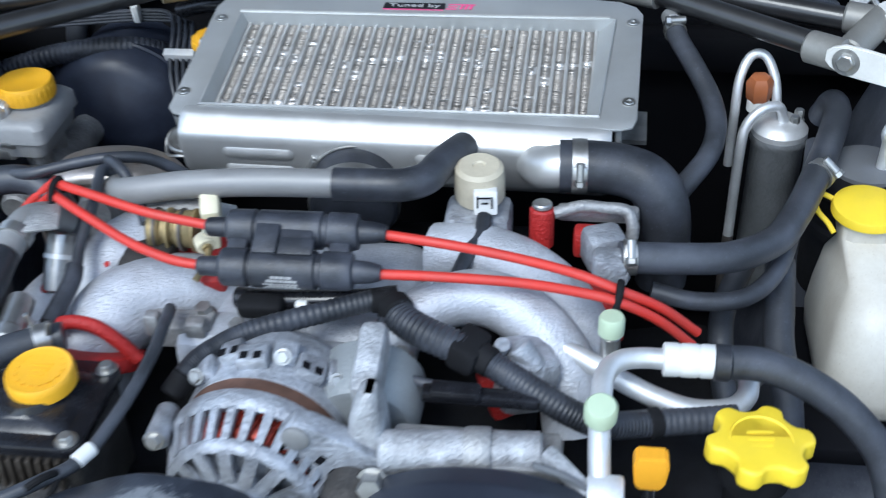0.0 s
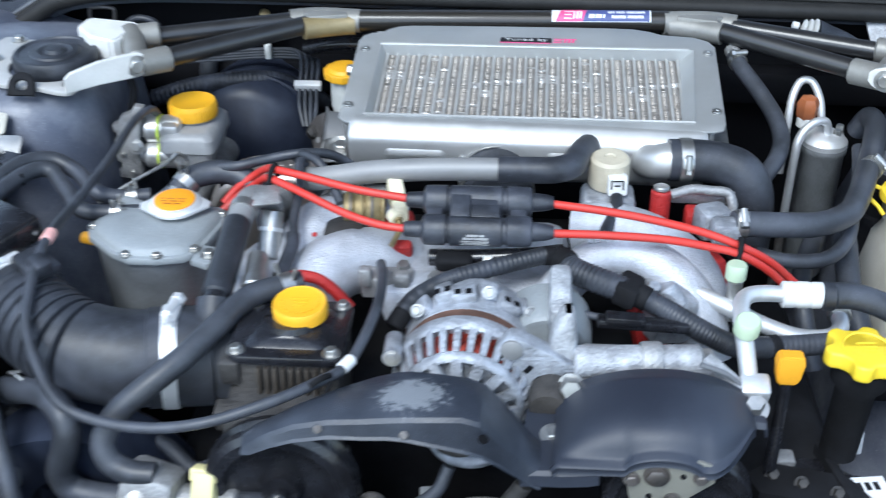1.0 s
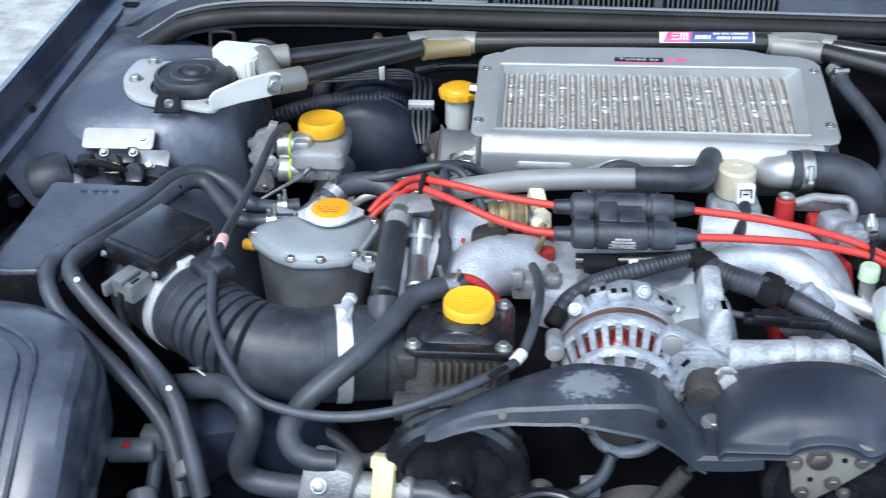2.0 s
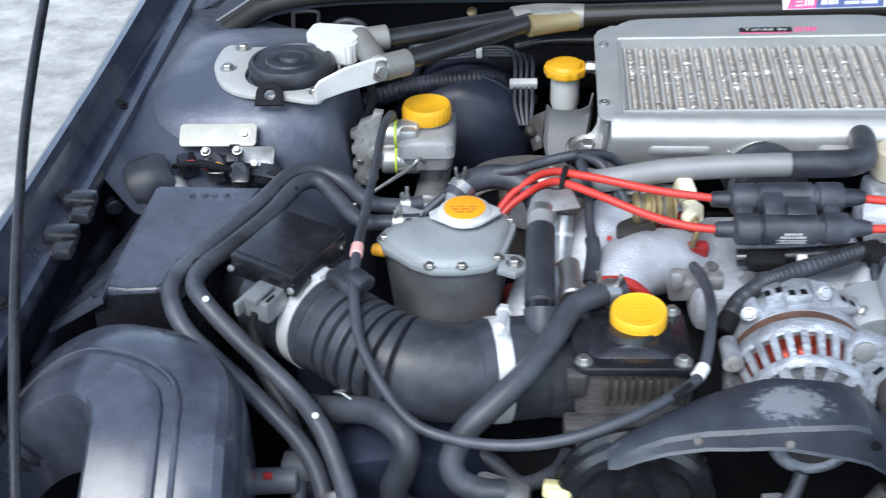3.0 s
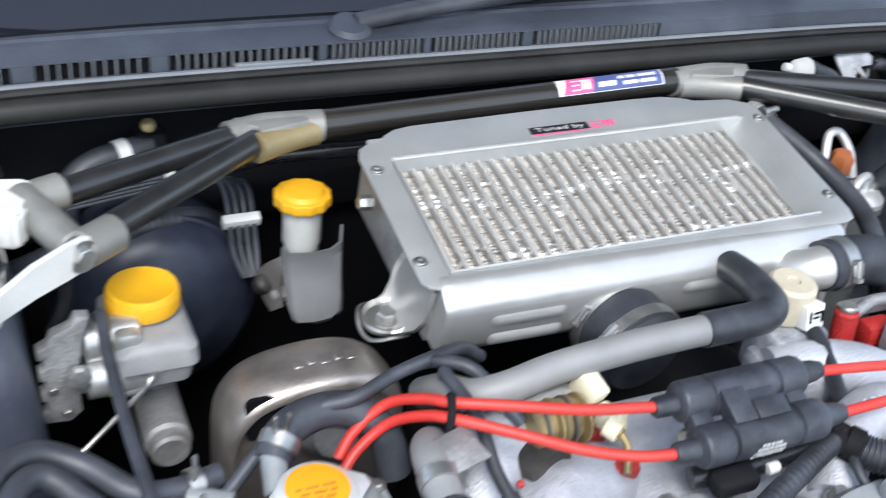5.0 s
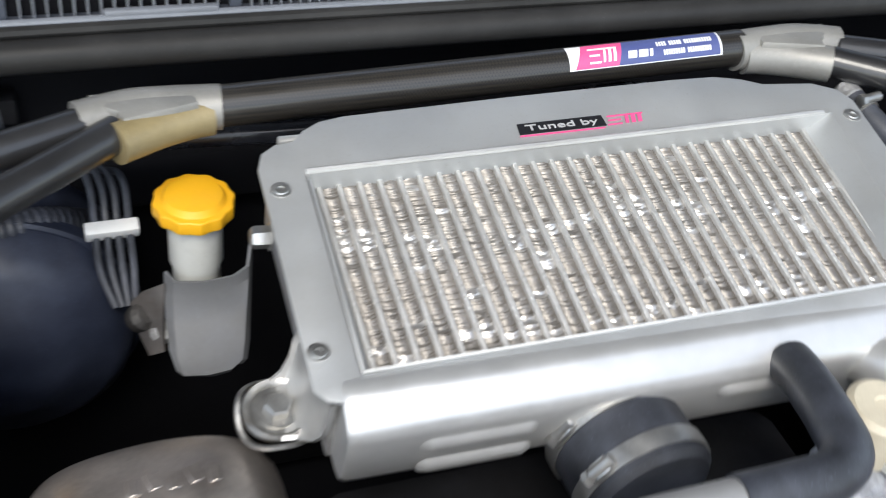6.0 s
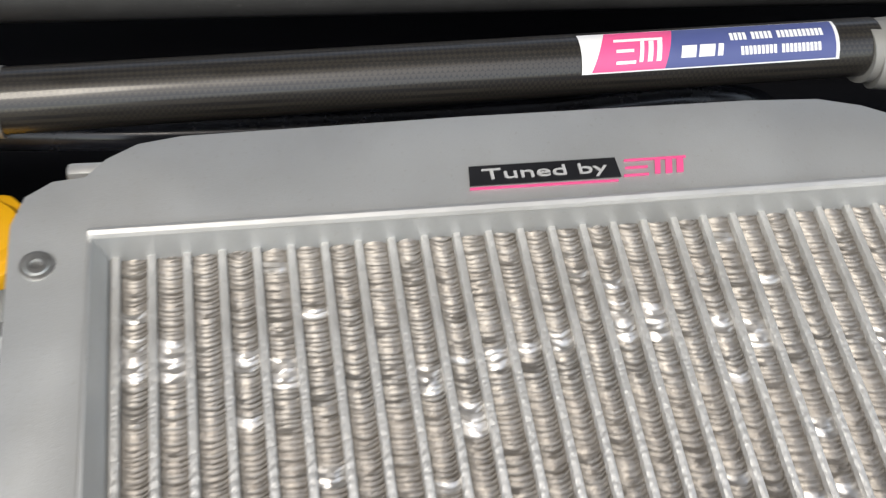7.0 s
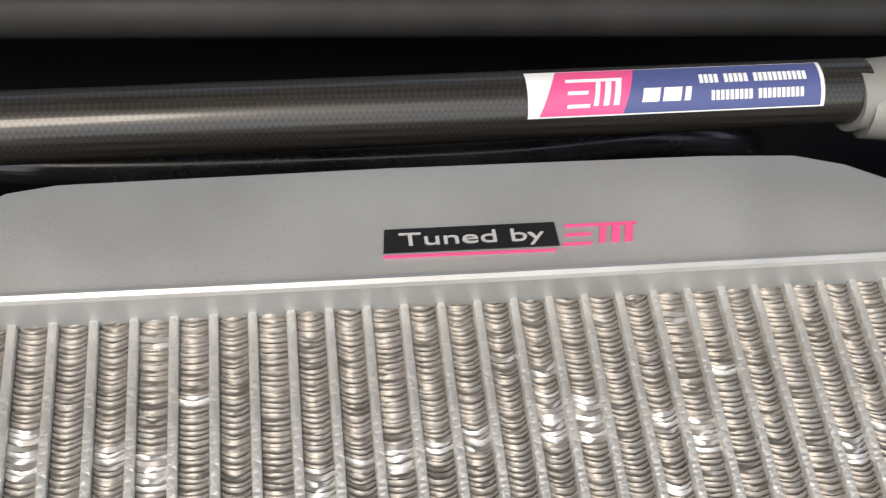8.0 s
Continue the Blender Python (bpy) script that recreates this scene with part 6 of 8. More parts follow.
hose_s = hose("steering_hose", [(-0.238, 0.612, 0.862), (-0.255, 0.605, 0.862), (-0.283, 0.585, 0.862), (-0.303, 0.545, 0.858), (-0.325, 0.510, 0.849), (-0.350, 0.488, 0.836), (-0.376, 0.474, 0.816), (-0.389, 0.464, 0.793), (-0.384, 0.457, 0.776), (-0.366, 0.453, 0.768), (-0.345, 0.453, 0.766)], 0.0110, "thick grey-black rubber hose bending to the front")
clip = part("spring_clip", lathe([(0.0112, -0.006), (0.0126, -0.006), (0.0126, 0.006), (0.0112, 0.006), (0.0112, -0.006)], (-0.252, 0.606, 0.862), (-0.8, -0.5, 0.0), 24), zinc, hose_s, "bright spring clip")
for d in (-1, 1):
    part("tab", box((-0.252 + 0.009 * d, 0.607 - 0.004 * d, 0.877), (0.004, 0.004, 0.012), 0.001, (0, 12 * d, 25)), zinc, clip)
foam = thing("insulated_pipe", (-0.317, 0.64, 0.80), "pipe wrapped in black foam beside the manifold", "pipe")
part("foam", rod((-0.318, 0.690, 0.876), (-0.321, 0.594, 0.850), 0.0138, seg=24, bev=0.3), rubber, foam, "black foam sleeve")
part("elbow", tube([(-0.318, 0.690, 0.873), (-0.317, 0.712, 0.877), (-0.314, 0.732, 0.877), (-0.306, 0.750, 0.868), (-0.298, 0.760, 0.855)], 0.0125, 18), grey_pipe, foam, "grey pipe elbow")
part("clamp", lathe([(0.0126, -0.005), (0.0142, -0.005), (0.0142, 0.005), (0.0126, 0.005), (0.0126, -0.005)], (-0.317, 0.709, 0.8765), (0.1, 1, 0.15), 24), zinc, foam)
part("bracket", box((-0.300, 0.722, 0.886), (0.034, 0.030, 0.003), 0.001, (8, 0, 15)), alloy_dirty, foam)
part("coupling", rod((-0.320, 0.598, 0.851), (-0.3215, 0.576, 0.843), 0.0125), shiny_black, foam)
nudge(foam, 0.007, -0.007, 0.008)
vh = hose("vacuum_hose", [(-0.264, 0.800, 0.884), (-0.268, 0.789, 0.893), (-0.262, 0.749, 0.886), (-0.263, 0.714, 0.870), (-0.260, 0.683, 0.858), (-0.266, 0.640, 0.846), (-0.268, 0.615, 0.84)], 0.0048, "thin black vacuum hose over the runner", group="vacuum hoses")
part("sleeve", tube([(-0.2615, 0.695, 0.8625), (-0.2605, 0.680, 0.857), (-0.266, 0.642, 0.8465)], 0.0072, 12), rubber, vh, "thicker black sleeve")
hose("vacuum_hose", [(-0.43, 0.77, 0.845), (-0.395, 0.790, 0.866), (-0.36, 0.798, 0.878), (-0.333, 0.795, 0.884), (-0.301, 0.806, 0.888), (-0.268, 0.812, 0.892), (-0.24, 0.825, 0.884), (-0.215, 0.84, 0.86)], 0.0052, "thin grey vacuum hose behind the red leads", group="vacuum hoses")
hose("vacuum_hose", [(-0.278, 0.822, 0.88), (-0.268, 0.806, 0.893), (-0.250, 0.79, 0.895), (-0.235, 0.775, 0.88), (-0.222, 0.755, 0.865)], 0.0050, "thin grey vacuum hose behind the red leads", group="vacuum hoses")
hose_c = hose("breather_hose", [(-0.397, 0.776, 0.860), (-0.386, 0.790, 0.869), (-0.366, 0.800, 0.872), (-0.344, 0.802, 0.871), (-0.325, 0.796, 0.864), (-0.312, 0.788, 0.850), (-0.305, 0.782, 0.82)], 0.0130, "fat black breather hose behind the tank cap")
clip = part("spring_clip", lathe([(0.0133, -0.005), (0.0147, -0.005), (0.0147, 0.005), (0.0133, 0.005), (0.0133, -0.005)], (-0.390, 0.785, 0.866), (0.6, 0.7, 0.5), 24), zinc, hose_c, "bright spring clip")
for d in (-1, 1):
    part("tab", box((-0.390 + 0.004 * d, 0.781, 0.887), (0.003, 0.004, 0.018), 0.001, (10, 6 * d, 10)), zinc, clip)
f = rod((-0.284, 0.616, 0.857), (-0.286, 0.650, 0.864), 0.0105)
rod((-0.2835, 0.606, 0.855), (-0.284, 0.620, 0.858), 0.0125, bm=f)
single("injector", f, zinc, "short bright fuel injector on the runner", "injector")

# ---- bottom left: pipes at the front of the bay ----
rh = hose("radiator_hose", [(-0.53, 0.585, 0.745), (-0.503, 0.540, 0.780), (-0.462, 0.515, 0.800), (-0.435, 0.492, 0.800), (-0.428, 0.482, 0.785), (-0.434, 0.480, 0.762), (-0.441, 0.479, 0.742), (-0.436, 0.478, 0.724), (-0.418, 0.476, 0.717), (-0.38, 0.472, 0.716), (-0.34, 0.466, 0.716)], 0.0125, "black rubber pipe turning down at the front")
part("wire_clip", tube([(-0.478, 0.523, 0.806), (-0.487, 0.526, 0.811), (-0.494, 0.531, 0.808), (-0.490, 0.536, 0.805), (-0.482, 0.534, 0.808)], 0.0016, 6), zinc, rh, "bright wire clip")
hose("lower_hose", [(-0.53, 0.575, 0.72), (-0.47, 0.555, 0.725), (-0.41, 0.545, 0.73), (-0.36, 0.525, 0.735), (-0.33, 0.51, 0.72), (-0.30, 0.505, 0.74), (-0.29, 0.50, 0.765)], 0.0075, "thin black hose low in the bay")
hose("lower_hose", [(-0.54, 0.595, 0.715), (-0.48, 0.58, 0.722), (-0.42, 0.575, 0.72), (-0.36, 0.56, 0.70)], 0.0085, "thin black hose low in the bay")
hose("lower_hose", [(-0.59, 0.618, 0.80), (-0.565, 0.585, 0.775), (-0.542, 0.555, 0.755), (-0.530, 0.515, 0.735), (-0.528, 0.47, 0.705)], 0.0075, "thin black hose low in the bay")
vb = thing("bypass_valve", (-0.345, 0.45, 0.70), "grey metal valve with a yellow tag at the front", "valve")
f = box((-0.352, 0.456, 0.742), (0.05, 0.040, 0.050), 0.008, (-15, 10, -12))
rod((-0.33, 0.455, 0.735), (-0.275, 0.452, 0.735), 0.016, bm=f)
part("body", f, alloy_dirty, vb, "grey metal valve body")
bolt((-0.36, 0.437, 0.752), (0, -0.8, 0.6), 0.006, 0.004, 1.2, zinc, vb)
f = box((-0.301, 0.449, 0.752), (0.020, 0.024, 0.042), 0.003, (-24, 0, -8))
box((-0.301, 0.455, 0.768), (0.024, 0.016, 0.012), 0.002, (-24, 0, -8), bm=f)
part("tag", f, pale_yellow, vb, "pale yellow plastic tag")
part("outlet", tube([(-0.28, 0.452, 0.735), (-0.25, 0.448, 0.735), (-0.225, 0.435, 0.725), (-0.222, 0.41, 0.70)], 0.0135, 16), hose_rubber, vb)
part("outlet", tube([(-0.345, 0.44, 0.72), (-0.30, 0.42, 0.715), (-0.26, 0.425, 0.72), (-0.245, 0.40, 0.70)], 0.011, 16), hose_rubber, vb)
fan = thing("fan_shroud", (-0.44, 0.50, 0.50), "dark blue-black round fan shroud", "fan shroud")
f = lathe([(0.100, 0.0), (0.104, 0.0), (0.104, 0.05), (0.100, 0.055), (0.090, 0.055), (0.096, 0.045)], (-0.440, 0.505, 0.664), (0, 1, 0.15), 56)
part("ring", f, booster_black, fan)
part("hub", lathe([(0.05, 0), (0.05, 0.04), (0.04, 0.05), (0, 0.05)], (-0.440, 0.505, 0.664), (0, 1, 0.15), 40), matt_black, fan)
for k in range(7):
    q = radians(108 - 4.2 * k)
    part("stamped_mark", box((-0.440 + 0.1005 * math.cos(q), 0.537, 0.668 + 0.1005 * math.sin(q)), (0.0045, 0.004, 0.0024), 0.0005, (0, 90 - math.degrees(q), 0), 1), grey_plastic, fan)
sn = thing("wiring_plug", (-0.515, 0.45, 0.69), "small grey and red wiring plug beside the duct", "plug")
f = rod((-0.545, 0.452, 0.735), (-0.500, 0.455, 0.735), 0.012)
box((-0.50, 0.465, 0.742), (0.03, 0.02, 0.02), 0.003, bm=f)
part("shell", f, grey_plastic, sn)
part("lock", box((-0.525, 0.447, 0.747), (0.008, 0.006, 0.004), 0.001), lead_red, sn)
nudge(sn, -0.028, 0.042, 0.0)
for x, y, z in ((-0.489, 0.470, 0.736), (-0.530, 0.450, 0.716)):
    jc = thing("hose_joint", (x, y, z), "pale plastic collar where a hose ends", "hose collar", "hose collars")
    part("collar", lathe([(0.012, -0.008), (0.014, -0.006), (0.014, 0.006), (0.012, 0.008)], (x, y, z), (0.3, -0.8, -0.6), 20), grey_plastic, jc)

# ---- vacuum valves on the tower ----
vp = thing("valve_bracket", (-0.65, 0.88, 0.83), "pale metal bracket with black vacuum valves on the tower", "valve bracket")
part("plate", prism(rounded(-0.043, -0.0135, 0.043, 0.0135, 0.005), 0, 0.003, 0.0008, pose(-0.662, 0.8830, 0.880, 40)), plate_metal, vp, "cream metal plate")
part("lower_plate", prism(rounded(-0.036, -0.015, 0.036, 0.015, 0.005), 0, 0.003, 0.0008, pose(-0.634, 0.862, 0.861, 38)), zinc, vp)
bolt((-0.632, 0.882, 0.882), (0, -0.64, 0.77), 0.0045, 0.004, 1.4, zinc, vp)
bolt((-0.608, 0.853, 0.858), (0, -0.6, 0.8), 0.005, 0.005, 1.5, zinc, vp)
for x, y, z, L in ((-0.655, 0.848, 0.860, 0.035), (-0.628, 0.842, 0.853, 0.030)):
    f = rod((x, y, z), (x - 0.004, y - 0.012, z + 0.012), 0.012)
    box((x, y - 0.01, z + 0.004), (0.020, 0.026, 0.018), 0.003, (30, 0, 0), bm=f)
    part("valve", f, shiny_black, vp)
    bolt((x + 0.012, y + 0.002, z + 0.012), (0, -0.6, 0.8), 0.005, 0.005, 1.3, zinc, vp)
for c, sz, rt in (((-0.652, 0.852, 0.868), (0.040, 0.020, 0.022), (35, 0, 4)), ((-0.602, 0.838, 0.856), (0.036, 0.020, 0.016), (20, 0, -18)), ((-0.690, 0.846, 0.864), (0.020, 0.024, 0.018), (20, 0, 30)), ((-0.640, 0.862, 0.872), (0.014, 0.012, 0.014), (35, 0, 0))):
    part("valve_block", box(c, sz, 0.003, rt), shiny_black, vp)
part("valve_hose", tube([(-0.688, 0.838, 0.864), (-0.672, 0.826, 0.876), (-0.654, 0.826, 0.872), (-0.640, 0.835, 0.862)], 0.0045, 10), matt_black, vp)
part("valve_hose", tube([(-0.600, 0.832, 0.858), (-0.585, 0.828, 0.862), (-0.572, 0.832, 0.858), (-0.560, 0.842, 0.846)], 0.0045, 10), matt_black, vp)
for p in ((-0.668, 0.846, 0.880), (-0.634, 0.848, 0.880)):
    bolt(p, (0, -0.6, 0.8), 0.0042, 0.005, 1.3, zinc, vp)
part("wire", tube([(-0.70, 0.840, 0.866), (-0.68, 0.835, 0.874), (-0.665, 0.830, 0.868), (-0.652, 0.838, 0.872)], 0.0018, 8), lead_red, vp)
part("wire", tube([(-0.705, 0.846, 0.862), (-0.69, 0.828, 0.874), (-0.672, 0.826, 0.876), (-0.655, 0.83, 0.868)], 0.0032, 8), matt_black, vp)
part("connector", box((-0.652, 0.833, 0.866), (0.010, 0.012, 0.012), 0.002, (20, 0, 20)), amber, vp)
hp = thing("vacuum_tank", (-0.72, 0.83, 0.80), "black round vacuum chamber beside the air box", "vacuum chamber")
part("shell", lathe([(0.0, 0), (0.024, 0.002), (0.030, 0.010), (0.030, 0.045), (0.024, 0.055), (0, 0.056)], (-0.755, 0.815, 0.845), (0.8, 0.35, 0.2), 32), plastic, hp)
part("pipe", tube([(-0.715, 0.83, 0.852), (-0.700, 0.825, 0.853), (-0.690, 0.812, 0.850), (-0.688, 0.80, 0.84)], 0.008, 14), alloy_dirty, hp)
part("stub", rod((-0.763, 0.800, 0.845), (-0.758, 0.790, 0.842), 0.010), plastic, hp)
for y, z in ((0.70, 0.905), (0.642, 0.902)):
    f = box((-0.755, y, z), (0.032, 0.022, 0.015), 0.004, (0, 8, 10))
    box((-0.748, y - 0.02, z - 0.004), (0.02, 0.02, 0.012), 0.003, bm=f)
    single("relay", f, shiny_black, "small black relay on the inner wing", "relay", "wing relays")
eye_ = [(0.0155 * math.cos(radians(a)), 0.0155 * math.sin(radians(a))) for a in range(0, 181, 15)]
f = prism(eye_ + [(-0.0165, -0.012), (0.0165, -0.012)], 0, 0.006, 0.0015, pose(-0.606, 0.915, 0.913, 52), hole=[(0.0065 * math.cos(radians(a)), 0.0065 * math.sin(radians(a))) for a in range(0, 360, 30)])
part("lifting_eye", f, matt_black, brace)

# ---- brake cylinder and servo ----
bs = thing("brake_servo", (-0.405, 1.16, 0.62), "black domed brake servo on the bulkhead", "brake servo")
part("drum", lathe([(0.0, 0.0), (0.035, 0.002), (0.05, 0.014), (0.075, 0.022), (0.088, 0.034), (0.092, 0.05), (0.096, 0.056), (0.096, 0.066), (0.090, 0.07), (0.085, 0.14)], (-0.405, 1.095, 0.735), (0.05, 1, 0.06), 64), booster_black, bs, "glossy black drum")
part("clamp_band", lathe([(0.0962, 0.054), (0.0985, 0.056), (0.0985, 0.066), (0.0962, 0.068)], (-0.405, 1.095, 0.735), (0.05, 1, 0.06), 64), booster_black, bs)
bm_ = thing("brake_master_cylinder", (-0.44, 0.98, 0.74), "brake master cylinder with a yellow-capped reservoir", "brake cylinder")
part("reservoir", loft([[(x, y, z) for x, y in rounded(-0.472 + g, 0.947 + g, -0.404 - g, 1.044 - g, 0.010)] for z, g in ((0.793, 0.012), (0.797, 0.006), (0.813, 0.003), (0.815, 0.0), (0.830, 0.001), (0.836, 0.006), (0.838, 0.012))]), grey_tank, bm_, "cloudy grey reservoir")
part("neck", lathe([(0.025, 0), (0.025, 0.01)], (-0.4385, 1.002, 0.836), (0, 0, 1), 32), grey_tank, bm_)


def screw_cap(c, r, h, parent, knurls=30):
    cp = part("cap", lathe([(r * 0.98, 0), (r, 0.001), (r, h * 0.8), (r * 0.95, h * 0.97), (r * 0.9, h), (r * 0.86, h * 0.96), (0, h * 0.96)], c, (0, 0, 1), 64), yellow, parent, "yellow screw cap")
    for k in range(knurls):
        q = 2 * math.pi * k / knurls
        part("knurl", box(Vector(c) + Vector(((r - 0.0002) * math.cos(q), (r - 0.0002) * math.sin(q), h * 0.42)), (0.0012, 0.0022, h * 0.7), 0.0003, (0, 0, math.degrees(q)), 1), yellow, cp)
    return cp


screw_cap((-0.4385, 1.002, 0.842), 0.0292, 0.019, bm_)
f = rod((-0.437, 0.925, 0.758), (-0.430, 1.10, 0.745), 0.019, seg=28)
rod((-0.437, 0.915, 0.757), (-0.437, 0.945, 0.758), 0.016, bm=f)
rod((-0.436, 0.990, 0.76), (-0.436, 0.990, 0.797), 0.014, bm=f)
rod((-0.434, 1.025, 0.755), (-0.434, 1.025, 0.797), 0.012, bm=f)
part("cylinder", f, alloy_dirty, bm_, "grey metal cylinder")
pv = thing("proportioning_valve", (-0.50, 0.97, 0.76), "bright metal brake valve with a lime paint mark", "brake valve")
for z, y, r in ((0.833, 0.978, 0.0175), (0.803, 0.968, 0.0165)):
    cyl = part("cylinder", lathe([(r * 0.5, -0.002), (r * 0.62, 0), (r * 0.62, 0.012), (r * 0.9, 0.013), (r, 0.015), (r, 0.031), (r * 0.93, 0.032), (r * 0.93, 0.035), (r, 0.036), (r, 0.055), (r * 0.8, 0.058)], (-0.504, y, z), (1, 0, 0), 32), valve_alloy, pv, "bright metal cylinder")
    part("paint_mark", lathe([(r, -0.0015), (r + 0.0004, -0.0015), (r + 0.0004, 0.0015), (r, 0.0015)], (-0.474, y, z), (1, 0, 0), 32), lime_paint, cyl)
part("body", box((-0.458, 0.972, 0.818), (0.022, 0.032, 0.058), 0.005), valve_alloy, pv)
bolt((-0.497, 0.950, 0.822), (0, -1, 0.3), 0.0065, 0.005, 1.4, zinc, pv)
f = prism([(-0.526, 0.846), (-0.518, 0.850), (-0.514, 0.858), (-0.500, 0.864), (-0.496, 0.872), (-0.486, 0.870), (-0.492, 0.850), (-0.497, 0.82), (-0.497, 0.782), (-0.506, 0.774), (-0.526, 0.776),
           (-0.526, 0.786), (-0.522, 0.788), (-0.522, 0.796), (-0.526, 0.798), (-0.526, 0.806), (-0.522, 0.808), (-0.522, 0.816), (-0.526, 0.818), (-0.526, 0.826), (-0.522, 0.828), (-0.522, 0.836), (-0.526, 0.838)], 0, 0.012, 0.0015, Matrix.Translation((0, 0.968, 0)) @ pose(0, 0, 0, 90))
part("bracket", f, alloy_dirty, pv, "weathered metal bracket")
for z in (0.808, 0.784):
    bolt((-0.517 if z > 0.79 else -0.508, 0.9555, z), (0, -1, 0), 0.003, 0.003, 1.3, zinc, pv)
part("rod", tube([(-0.468, 0.938, 0.805), (-0.452, 0.930, 0.815), (-0.445, 0.935, 0.822), (-0.440, 0.95, 0.81)], 0.0025, 8), zinc, pv)
part("rod", tube([(-0.452, 0.931, 0.814), (-0.49, 0.905, 0.80), (-0.53, 0.885, 0.78)], 0.0022, 8), zinc, pv)
part("hanger", tube([(-0.500, 0.968, 0.905), (-0.499, 0.972, 0.885), (-0.505, 0.975, 0.862), (-0.512, 0.98, 0.845)], 0.005, 8), matt_black, pv)

# ---- clutch reservoir ----
cr = thing("clutch_reservoir", (-0.262, 1.115, 0.73), "small clutch reservoir with a yellow cap in a grey bracket", "clutch reservoir")
part("tank", lathe([(0.0165, 0), (0.0165, 0.05), (0.0185, 0.055), (0.0185, 0.098)], (-0.262, 1.117, 0.748), (0, 0, 1), 32), clear_tank, cr, "milky plastic tank")
wavy = [((0.0268 + 0.0007 * math.cos(12 * q)) * math.cos(q), (0.0268 + 0.0007 * math.cos(12 * q)) * math.sin(q)) for q in (2 * math.pi * k / 72 for k in range(72))]
f = prism(wavy, 0.0, 0.0105, 0.0016, Matrix.Translation((-0.262, 1.118, 0.843)) @ pose(0, 0, 0, 2), 3)
lathe([(0.0225, 0.010), (0.0205, 0.0122), (0.0190, 0.0142), (0.016, 0.0148), (0, 0.0150)], (-0.262, 1.118, 0.843), (0, -0.03, 1), 40, f)
part("cap", f, yellow, cr, "yellow cap with a scalloped rim", 20)
plate_ = []
for z, y, x0, x1, hook in ((0.806, 1.091, -0.280, -0.232, 0.012), (0.796, 1.090, -0.281, -0.232, 0.012), (0.778, 1.078, -0.283, -0.236, 0.010), (0.762, 1.064, -0.284, -0.240, 0.008), (0.752, 1.058, -0.280, -0.243, 0.006), (0.748, 1.060, -0.272, -0.246, 0.004)):
    plate_.append([(x0 - 0.004, y + hook, z), (x0, y + 0.003, z - 0.002), (x0 * 0.6 + x1 * 0.4, y, z - 0.003), (x0 * 0.2 + x1 * 0.8, y, z - 0.001), (x1, y + 0.003, z + 0.003), (x1 + 0.004, y + hook, z + 0.016 * (z > 0.79))])
part("bracket", sheet(plate_, 0.0022), grey_plastic, cr, "grey bent sheet bracket", 30)
part("bracket_arm", sheet([[(-0.286, 1.098, 0.800), (-0.300, 1.104, 0.790), (-0.308, 1.108, 0.778)], [(-0.289, 1.090, 0.775), (-0.300, 1.096, 0.768), (-0.306, 1.100, 0.760)], [(-0.291, 1.076, 0.757), (-0.297, 1.080, 0.752), (-0.300, 1.084, 0.748)]], 0.002), steel_dark, cr)

nudge(cr, -0.006, 0.002, 0.003)

# ---- brake pipes with a white block ----
bp = thing("brake_pipes", (-0.31, 1.15, 0.78), "thin black brake pipes held in a white block", "brake pipes")
for k in range(4):
    d = 0.0075 * k
    part("pipe", tube([(-0.520, 1.16, 0.842 - d * 0.4), (-0.44, 1.175, 0.846 - d * 0.5), (-0.372, 1.185, 0.848 - d * 0.5), (-0.335 + d * 0.9, 1.182, 0.848 - d * 0.5), (-0.325 + d, 1.165, 0.838), (-0.325 + d, 1.142, 0.815), (-0.325 + d, 1.13, 0.79), (-0.318 + d * 0.6, 1.115, 0.768)], 0.0026, 8, 6), hose_rubber, bp)
part("block", box((-0.314, 1.142, 0.815), (0.036, 0.010, 0.012), 0.0015, (25, 0, 0)), white_plastic, bp, "white plastic block")
part("block", box((-0.372, 1.180, 0.848), (0.008, 0.012, 0.022), 0.0015, (10, 0, 0)), white_plastic, bp)
f = lathe([(0.008, 0), (0.010, 0.003), (0.010, 0.012), (0.006, 0.016)], (-0.306, 1.108, 0.76), (0.4, -0.5, 0.7), 14)
part("union", f, grimy_iron, bp)
f = lathe([(0.006, 0), (0.009, 0.002), (0.009, 0.010), (0.006, 0.014)], (-0.292, 1.10, 0.752), (0.2, -0.6, 0.7), 14)
part("union", f, alloy_dirty, bp)
nudge(bp, -0.007, -0.002, 0.007)
hose("harness", [(-0.53, 1.135, 0.80), (-0.47, 1.135, 0.82), (-0.42, 1.142, 0.826), (-0.37, 1.155, 0.822), (-0.335, 1.175, 0.80), (-0.31, 1.20, 0.77)], 0.012, "corrugated black wiring conduit behind the servo", "wiring", plastic, radius=ridged(44, 0.05), n=44)

# ---- bulkhead hoses ----
hose("heater_hose", [(-0.47, 1.19, 0.76), (-0.472, 1.205, 0.81), (-0.462, 1.215, 0.842), (-0.44, 1.222, 0.856), (-0.412, 1.228, 0.860), (-0.385, 1.235, 0.862)], 0.0125, "black heater hose entering the bulkhead")
hose("vacuum_pipe", [(-0.330, 1.185, 0.855), (-0.28, 1.176, 0.868), (-0.19, 1.162, 0.873), (-0.107, 1.160, 0.873), (0.0, 1.162, 0.873), (0.07, 1.170, 0.872), (0.115, 1.180, 0.860), (0.14, 1.195, 0.84)], 0.0085, "glossy black pipe along the bulkhead", "pipe", shiny_black)
hc = thing("hose_clip", (-0.418, 1.226, 0.85), "pale clip on the heater hose", "hose clip")
